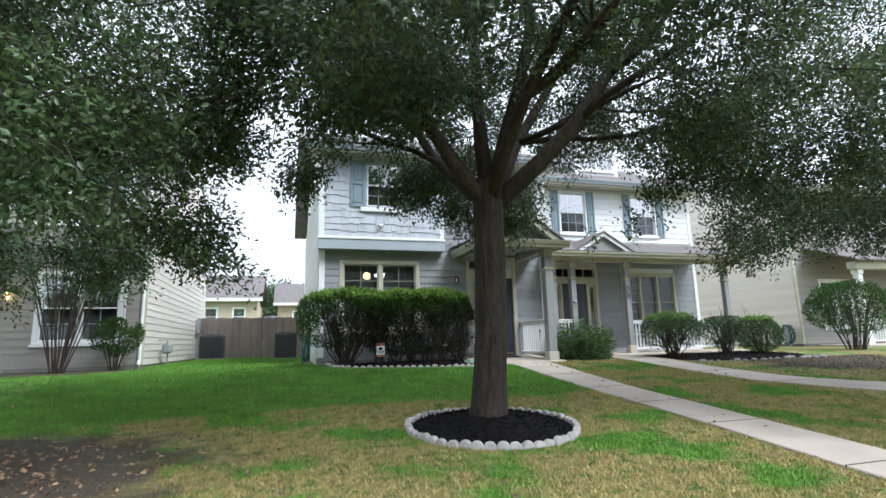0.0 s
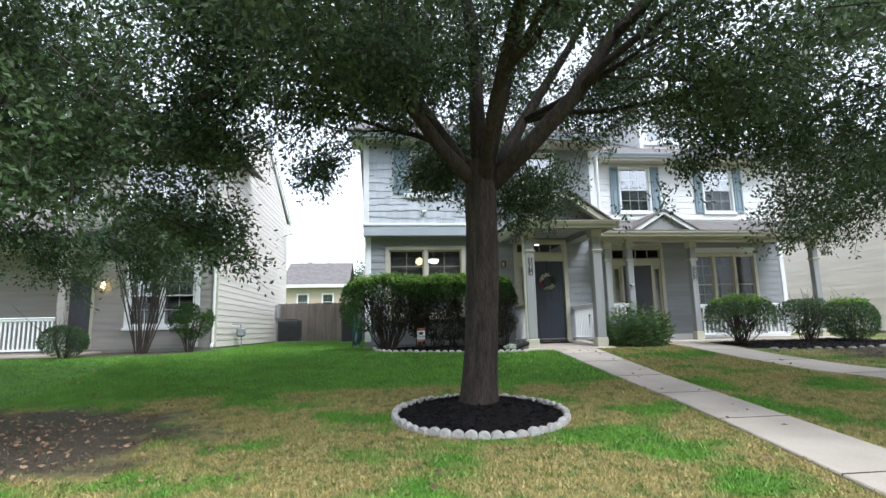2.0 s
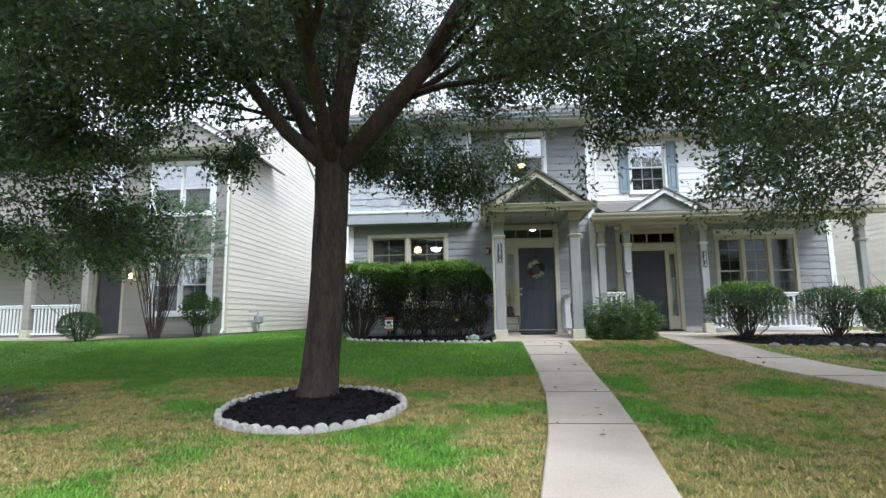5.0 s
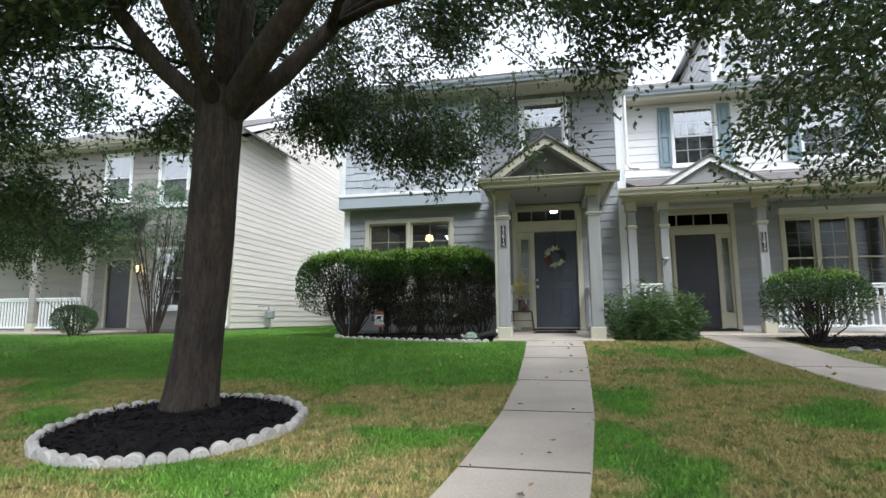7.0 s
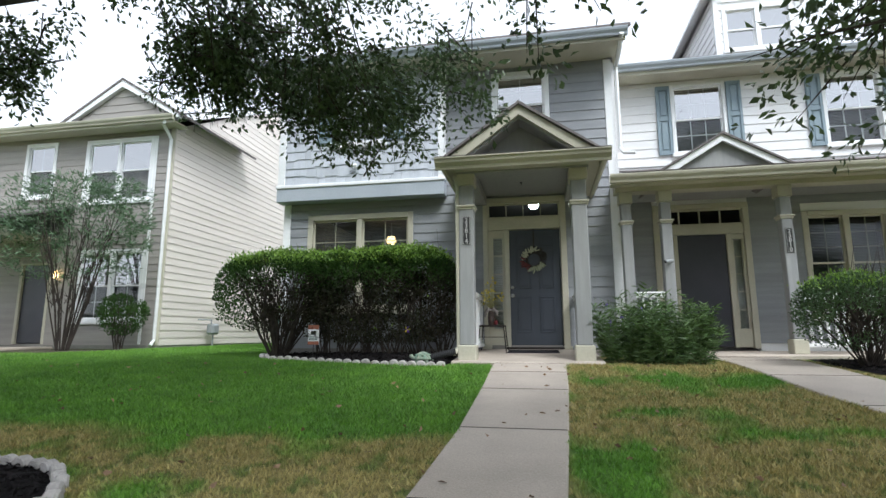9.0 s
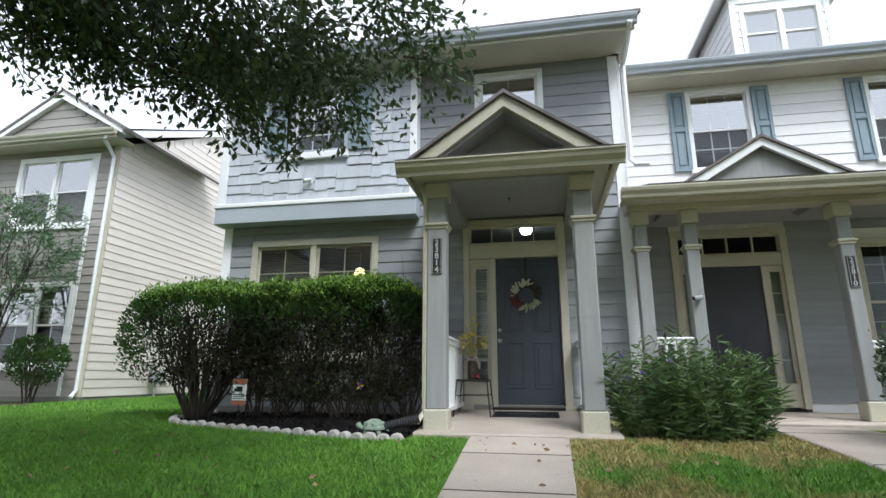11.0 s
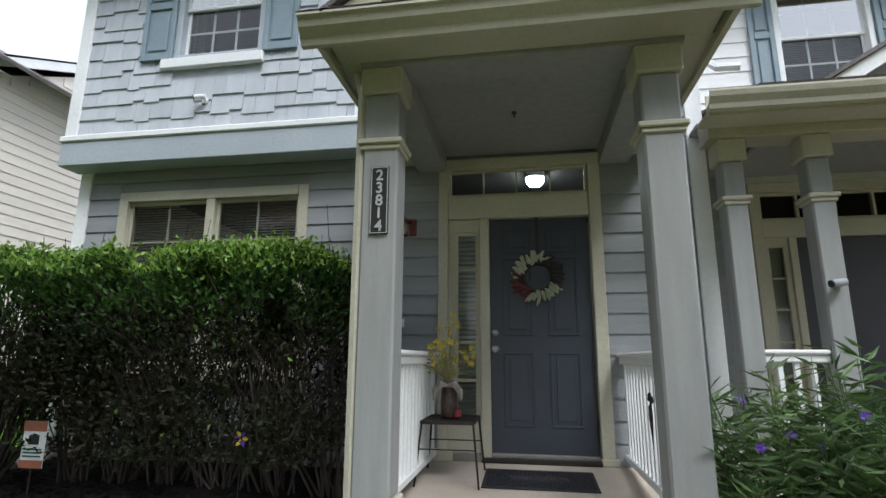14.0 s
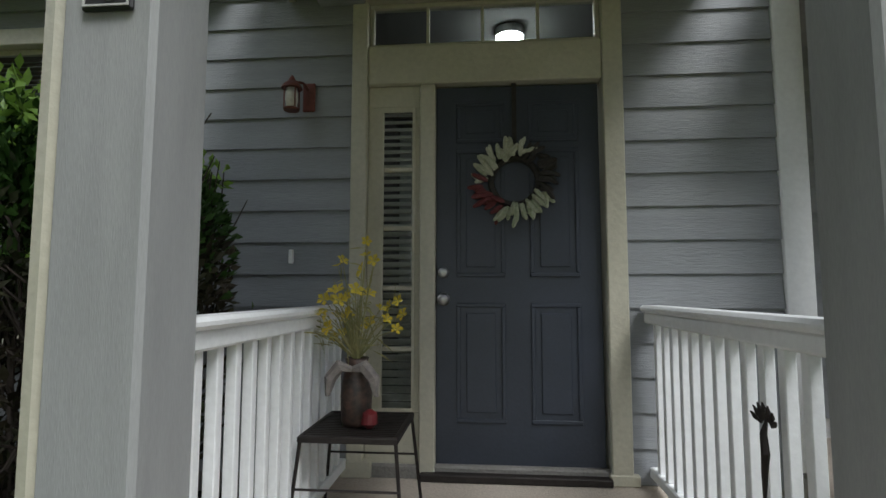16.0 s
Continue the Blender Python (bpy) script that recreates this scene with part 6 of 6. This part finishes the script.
cu.body, cu.size, cu.align_x, cu.align_y, cu.extrude = "WELCOME", 0.088, "CENTER", "CENTER", 0.003
ob = new("word", cu)
me = bpy.data.meshes.new_from_object(ob)
bpy.data.objects.remove(ob)
me.materials.append(M_MATWORD)
g = new("word", me)
g.matrix_basis = base @ Matrix.Translation((0, 0, 0.012))
under(g, mt)

TX0, TX1, TY0, TY1, TZ = 4.53, 4.92, 12.30, 12.74, 1.17
table = thing("side_table", (4.72, 12.52, on_slab(12.5)), "small brown wrought-iron side table with a slatted top", "table")
fr = Mesh().box(TX0, TX1, TY0, TY0 + 0.02, TZ - 0.025, TZ, 0.004).box(TX0, TX1, TY1 - 0.02, TY1, TZ - 0.025, TZ, 0.004).box(TX0, TX0 + 0.02, TY0 + 0.02, TY1 - 0.02, TZ - 0.025, TZ, 0.004).box(TX1 - 0.02, TX1, TY0 + 0.02, TY1 - 0.02, TZ - 0.025, TZ, 0.004)
fr.make("top_frame", M_IRON, table)
for i in range(15):
    y = TY0 + 0.035 + i * (TY1 - TY0 - 0.07) / 14
    Mesh().box(TX0 + 0.015, TX1 - 0.015, y - 0.008, y + 0.008, TZ - 0.012, TZ - 0.004).make("slat", M_IRON, table)
Mesh().box(TX0 + 0.015, TX1 - 0.015, TY0 + 0.015, TY1 - 0.015, TZ - 0.022, TZ - 0.014).make("tray", M_IRON, table)
for sx in (0, 1):
    for sy in (0, 1):
        x, y = (TX1 if sx else TX0), (TY1 if sy else TY0)
        xe, ye = x + (0.03 if sx else -0.03), y + (0.03 if sy else -0.03)
        Mesh().tube([(x + (-0.01 if sx else 0.01), y + (-0.01 if sy else 0.01), TZ - 0.02), (xe, ye, on_slab(ye) + 0.002)], 0.008, 6).make("leg", M_IRON, table)
for y in (TY0 - 0.015, TY1 + 0.015):
    Mesh().tube([(TX0 - 0.015, y, 0.98), (TX1 + 0.015, y, 0.98)], 0.005, 5).make("stretcher", M_IRON, table)

M_VASE = mat("mottled_brown_glaze", (0.10, 0.06, 0.045), (0.03, 0.025, 0.022), 26, 0.35, fine=0.3)
M_PETAL = mat("yellow_silk_petal", (0.72, 0.56, 0.05), (0.58, 0.47, 0.06), 12, 0.6, island=0.25, trans=0.25)
M_STRAW = mat("dry_grass_stem", (0.33, 0.30, 0.13), (0.20, 0.21, 0.08), 14, 0.7, island=0.3)
M_BOW = mat("burlap_ribbon", (0.28, 0.25, 0.23), (0.20, 0.18, 0.17), 40, 0.85, 0.3, 200)
M_RED = mat("dark_red_ornament", (0.16, 0.015, 0.018), (0.10, 0.01, 0.012), 12, 0.4)
vase = thing("vase", (4.71, 12.5, TZ), "mottled brown vase of yellow silk flowers tied with a ribbon", "vase")
Mesh().lathe(4.71, 12.5, [(0.055, TZ), (0.062, TZ + 0.02), (0.066, TZ + 0.12), (0.058, TZ + 0.2), (0.045, TZ + 0.25), (0.05, TZ + 0.275), (0.04, TZ + 0.27), (0.036, TZ + 0.2)], 20).make("body", M_VASE, vase, smooth=True)
for s in (-1, 1):
    Mesh().tube([(4.71, 12.43, TZ + 0.235), (4.71 + s * 0.05, 12.42, TZ + 0.25), (4.71 + s * 0.09, 12.42, TZ + 0.20), (4.71 + s * 0.10, 12.42, TZ + 0.13)], [0.012, 0.028, 0.026, 0.01], 6).make("bow_tail", M_BOW, vase)
Mesh().lathe(4.78, 12.44, [(0.01, TZ + 0.0), (0.035, TZ + 0.02), (0.03, TZ + 0.06), (0.01, TZ + 0.075)], 12).make("ornament", M_RED, vase, "small dark red ornament at the vase's foot")
rv = np.random.default_rng(12)
for i in range(46):
    a, sp = rv.uniform(0, 2 * math.pi), rv.uniform(0.05, 0.24)
    h = rv.uniform(0.08, 0.30) if i > 7 else rv.uniform(0.35, 0.52)
    if i <= 7:
        sp *= 0.45
    s = Vector((4.71, 12.5, TZ + 0.26))
    e = s + Vector((math.cos(a) * sp, math.sin(a) * sp * 0.6, h))
    mid = s.lerp(e, 0.55) + Vector((0, 0, 0.03))
    sm = Mesh().tube([s, mid, e], [0.003, 0.0025, 0.0015], 4)
    for k in range(5):
        t = rv.uniform(0.3, 1)
        p = s.lerp(e, t)
        o = Vector(rv.normal(size=3)) * 0.022
        sm.add([p, p + o + Vector((0.004, 0, 0.006)), p + o * 2.0], [(0, 1, 2)])
    st = sm.make("stem", M_STRAW, vase)
    if i % 4 != 3:
        fm = Mesh()
        rq = Euler((rv.uniform(0.3, 1.4), 0, rv.uniform(-1.2, 1.2))).to_matrix().to_4x4()
        rad = rv.uniform(0.026, 0.042)
        for k in range(5):
            an = 2 * math.pi * k / 5
            pts = [(0, 0, 0), (rad * 0.7 * math.cos(an - 0.5), rad * 0.7 * math.sin(an - 0.5), rad * 0.3), (rad * math.cos(an), rad * math.sin(an), rad * 0.25), (rad * 0.7 * math.cos(an + 0.5), rad * 0.7 * math.sin(an + 0.5), rad * 0.3)]
            fm.add([Matrix.Translation(e) @ rq @ Vector(p) for p in pts], [(0, 1, 2, 3)])
        fm.make("blossom", M_PETAL, vase)

# wreath of seed heads on the door
M_CREAM = mat("cream_seed_head", (0.52, 0.52, 0.40), (0.38, 0.40, 0.28), 60, 0.8, 0.6, 160, island=0.15)
M_SAGE = mat("sage_seed_head", (0.30, 0.34, 0.22), (0.42, 0.43, 0.32), 60, 0.8, 0.6, 160, island=0.15)
M_BURG = mat("burgundy_seed_head", (0.15, 0.035, 0.035), (0.10, 0.02, 0.022), 60, 0.8, 0.5, 160)
M_DUSK = mat("dark_seed_head", (0.04, 0.035, 0.03), (0.025, 0.022, 0.02), 60, 0.8, 0.5, 160)
WX, WZ, WY = 5.405, 2.30, DY - 0.035
wreath = thing("wreath", (WX, WY, WZ - 0.24), "round wreath of cream, green and burgundy seed heads", "wreath")
cm = Mesh()
cm.tube([(WX + 0.125 * math.cos(2 * math.pi * k / 32), WY + 0.015, WZ + 0.125 * math.sin(2 * math.pi * k / 32)) for k in range(33)], 0.018, 6)
cm.make("hoop", M_DUSK, wreath)
rw = np.random.default_rng(3)
for k in range(84):
    a = 2 * math.pi * k / 84 + rw.normal() * 0.05
    deg = math.degrees(a) % 360
    ma = M_CREAM if 75 < deg < 180 else M_BURG if 180 <= deg < 245 else M_SAGE if 245 <= deg < 345 else M_DUSK
    r0 = rw.uniform(0.11, 0.175)
    tilt_a = a + rw.normal() * 0.35 - 0.35
    c0 = Vector((WX + r0 * math.cos(a), WY - rw.uniform(0.0, 0.03), WZ + r0 * math.sin(a)))
    d = Vector((math.cos(tilt_a), -0.25 + rw.normal() * 0.1, math.sin(tilt_a))).normalized()
    ln = rw.uniform(0.07, 0.10)
    Mesh().tube([c0, c0 + d * ln * 0.2, c0 + d * ln * 0.6, c0 + d * ln * 0.9, c0 + d * ln], [0.006, 0.013, 0.014, 0.010, 0.003], 6).make("seed_head", ma, wreath)
Mesh().box(WX - 0.012, WX + 0.012, DY - 0.012, DY - 0.002, WZ + 0.13, 2.84).make("hanger", M_DUSK, wreath)

# lantern by the door
lan = thing("wall_lantern", (4.20, Y - 0.1, 2.66), "small rusty-red wall lantern with frosted glass", "lantern")
lx, ly = 4.225, Y - 0.115
Mesh().lathe(lx, ly, [(0.040, 2.68), (0.045, 2.69), (0.02, 2.70)], 12).make("base", M_COPPER, lan)
Mesh().lathe(lx, ly, [(0.026, 2.695), (0.034, 2.74), (0.030, 2.80)], 12).make("glass", M_FROST, lan, smooth=True)
for k in range(4):
    a = math.pi / 4 + k * math.pi / 2
    Mesh().tube([(lx + 0.042 * math.cos(a), ly + 0.042 * math.sin(a), 2.69), (lx + 0.042 * math.cos(a), ly + 0.042 * math.sin(a), 2.80)], 0.004, 5).make("bar", M_COPPER, lan)
Mesh().lathe(lx, ly, [(0.056, 2.80), (0.05, 2.815), (0.022, 2.84), (0.012, 2.86), (0.002, 2.875)], 12).make("cap", M_COPPER, lan)
Mesh().box(lx + 0.03, lx + 0.10, Y - 0.036, Y - 0.022, 2.70, 2.86, 0.006).make("backplate", M_COPPER, lan)
Mesh().tube([(lx + 0.06, Y - 0.03, 2.82), (lx + 0.05, ly + 0.03, 2.84), (lx + 0.02, ly, 2.835)], 0.008, 6).make("bracket", M_COPPER, lan)
bell = Mesh().box(4.20, 4.225, Y - 0.045, Y - 0.022, 1.87, 1.945, 0.005).make("doorbell", M_WHITE)
tagged(bell, "small white doorbell on grey siding", "doorbell")

# small things on walls and in the bed


def wall_camera(x, y, z, label, shell):
    c = thing("security_camera", (x, y, z), label, "camera")
    Mesh().tube([(x, y, z), (x, y - 0.012, z)], 0.032, 12).make("mount", shell, c)
    Mesh().tube([(x, y - 0.012, z), (x - 0.01, y - 0.05, z + 0.01)], 0.012, 8).make("arm", shell, c)
    Mesh().tube([(x + 0.03, y - 0.05, z + 0.02), (x - 0.07, y - 0.075, z + 0.005)], 0.028, 12).make("body", shell, c)
    Mesh().tube([(x - 0.071, y - 0.0755, z + 0.005), (x - 0.08, y - 0.078, z + 0.003)], 0.026, 12).make("lens", M_BLACK, c)
    return c


wall_camera(2.21, OY - 0.022, 4.09, "white bullet security camera on the shingled wall", M_WHITE)
wall_camera(7.50, NC - 0.084, 2.13, "small security camera on a porch post", M_GREYBOX)
numeral_plaque(None, "23810", 9.235, NC - 0.082, 2.235, 2.615, 0.105)

M_SIGN_R = mat("sign_orange_red", (0.36, 0.12, 0.07), (0.30, 0.10, 0.06), 8, 0.5)
sg = thing("yard_sign", (2.0, 11.7, ground_z(2.0, 11.7)), "small red and white yard sign on a wire stake", "sign")
sz = ground_z(2.0, 11.7) + 0.22
Mesh().box(1.91, 2.09, 11.7, 11.706, sz, sz + 0.30, 0.002).make("panel", M_WHITE, sg)
for a, b in ((0.235, 0.30), (0.0, 0.05)):
    Mesh().box(1.911, 2.089, 11.696, 11.699, sz + a, sz + b).make("red_band", M_SIGN_R, sg)
Mesh().box(1.96, 2.04, 11.696, 11.699, sz + 0.15, sz + 0.21).make("picture_bar", M_BLACK, sg)
for i in range(3):
    Mesh().box(1.93, 2.07, 11.696, 11.699, sz + 0.07 + i * 0.022, sz + 0.08 + i * 0.022).make("text_bar", M_HOSE, sg)
Mesh().tube([(2.0, 11.71, sz + 0.1), (2.0, 11.71, sz - 0.27)], 0.005, 6).make("stake", M_IRON, sg)

M_TURTLE = mat("speckled_green_stone", (0.12, 0.22, 0.16), (0.34, 0.37, 0.28), 24, 0.7, 0.3, 80)
tx, ty = 3.90, 11.06
tz = ground_z(tx, ty) + 0.045
turtle = Mesh()
turtle.lathe(tx, ty, [(0.05, tz + 0.012), (0.118, tz + 0.022), (0.124, tz + 0.034), (0.112, tz + 0.06), (0.085, tz + 0.098), (0.045, tz + 0.122), (0.002, tz + 0.128)], 20)
for k in range(9):
    a = 2 * math.pi * k / 9
    turtle.lathe(tx + 0.088 * math.cos(a), ty + 0.088 * math.sin(a), [(0.024, tz + 0.06), (0.02, tz + 0.092), (0.004, tz + 0.1)], 7)
turtle.tube([(tx - 0.09, ty - 0.02, tz + 0.02), (tx - 0.13, ty - 0.035, tz + 0.045), (tx - 0.155, ty - 0.045, tz + 0.07), (tx - 0.175, ty - 0.05, tz + 0.072)], [0.026, 0.024, 0.032, 0.014], 10)
for dx, dy_ in ((-0.085, -0.075), (0.075, -0.08), (-0.075, 0.08), (0.08, 0.075)):
    turtle.tube([(tx + dx * 0.7, ty + dy_ * 0.7, tz + 0.03), (tx + dx, ty + dy_, tz - 0.045)], [0.026, 0.03], 8)
turtle.tube([(tx + 0.11, ty, tz + 0.03), (tx + 0.155, ty, tz + 0.012)], [0.016, 0.004], 6)
tagged(turtle.make("turtle_ornament", M_TURTLE, smooth=True), "speckled green garden turtle at the bed's edge", "ornament")
# corrugated drain at the downspout's foot
pts = [(4.32 - 0.36 * k / 30, 11.20 - 0.14 * k / 30, 0.79 - 0.085 * k / 30) for k in range(31)]
tagged(Mesh().tube(pts, [0.042 if k % 2 else 0.05 for k in range(31)], 12).make("drain_pipe", M_BLACK), "black corrugated drain pipe lying on dark mulch", "pipe")
# hook in the porch ceiling
tagged(Mesh().lathe(5.25, 12.2, [(0.02, PT + 0.099), (0.018, PT + 0.085), (0.006, PT + 0.08), (0.006, PT + 0.055), (0.001, PT + 0.05)], 8).make("ceiling_hook", M_BLACK), "small black hook in the porch ceiling", "hook")
lz = Mesh()
for k in range(7):
    a = math.pi * (0.15 + 0.7 * k / 6)
    p = Vector((6.022, 11.86 + 0.03 * math.cos(a), 1.345 + 0.02 * math.sin(a)))
    q = p + Vector((-0.01, 0.045 * math.cos(a), 0.05 * math.sin(a)))
    lz.tube([p, p.lerp(q, 0.5), q], [0.004, 0.009, 0.002], 5)
lz.tube([(6.02, 11.855, 1.37), (6.012, 11.86, 1.33), (6.01, 11.85, 1.28), (6.015, 11.87, 1.22), (6.02, 11.885, 1.15), (6.02, 11.89, 1.09)], [0.004, 0.010, 0.012, 0.009, 0.005, 0.002], 8)
tagged(lz.make("hanging_ornament", M_IRON), "dark metal lizard-shaped ornament hung on the white railing", "ornament")
pick = thing("flower_pick", (3.5, 11.72, ground_z(3.5, 11.72)), "small yellow and violet flower ornament on a stake in the bed", "ornament")
Mesh().tube([(3.5, 11.72, ground_z(3.5, 11.72) - 0.02), (3.5, 11.72, 1.1)], 0.004, 5).make("stake", M_IRON, pick)
for k in range(6):
    a = 2 * math.pi * k / 6
    Mesh().add([(3.5, 11.715, 1.1), (3.5 + 0.035 * math.cos(a - 0.45), 11.705, 1.1 + 0.035 * math.sin(a - 0.45)), (3.5 + 0.055 * math.cos(a), 11.70, 1.1 + 0.055 * math.sin(a)), (3.5 + 0.035 * math.cos(a + 0.45), 11.705, 1.1 + 0.035 * math.sin(a + 0.45))], [(0, 1, 2, 3)]).make("petal", M_VIOLET if k % 2 else M_PETAL, pick)

# lamps seen through the glass
lamp1 = thing("ceiling_lamp", (5.42, 13.8, 3.50), "lit glass bowl lamp on the hall ceiling", "lamp")
Mesh().lathe(5.42, 13.8, [(0.02, 3.38), (0.06, 3.39), (0.09, 3.43), (0.095, 3.47)], 18).make("bowl", M_GLOW_HALL, lamp1, smooth=True)
Mesh().lathe(5.42, 13.8, [(0.10, 3.47), (0.10, 3.528)], 18).make("rim", M_METAL, lamp1)
lamp2 = thing("pendant_lamp", (2.2, 15.2, 3.5), "lit amber globe pendant in the front room", "lamp")
Mesh().lathe(2.2, 15.2, [(0.02, 3.03), (0.10, 3.06), (0.11, 3.13), (0.08, 3.21), (0.02, 3.24)], 16).make("globe", M_GLOW_WARM, lamp2, smooth=True)
Mesh().tube([(2.2, 15.2, 3.24), (2.2, 15.2, 3.528)], 0.012, 8).make("rod", M_METAL, lamp2)
lamp3 = thing("ceiling_lamp", (2.68, 15.8, 3.5), "lit white bowl lamp in the front room", "lamp")
Mesh().lathe(2.68, 15.8, [(0.02, 3.14), (0.12, 3.17), (0.17, 3.25), (0.17, 3.27)], 16).make("bowl", M_GLOW, lamp3, smooth=True)
Mesh().tube([(2.68, 15.8, 3.27), (2.68, 15.8, 3.528)], 0.02, 8).make("rod", M_METAL, lamp3)
lamp4 = thing("ceiling_lamp", (5.25, 14.6, 6.0), "lit amber lamp in the upper room", "lamp")
Mesh().lathe(5.25, 14.6, [(0.02, 5.32), (0.08, 5.35), (0.11, 5.42)], 14).make("bowl", M_GLOW_WARM, lamp4, smooth=True)
Mesh().tube([(5.25, 14.6, 5.42), (5.25, 14.6, 5.87)], 0.015, 8).make("rod", M_METAL, lamp4)
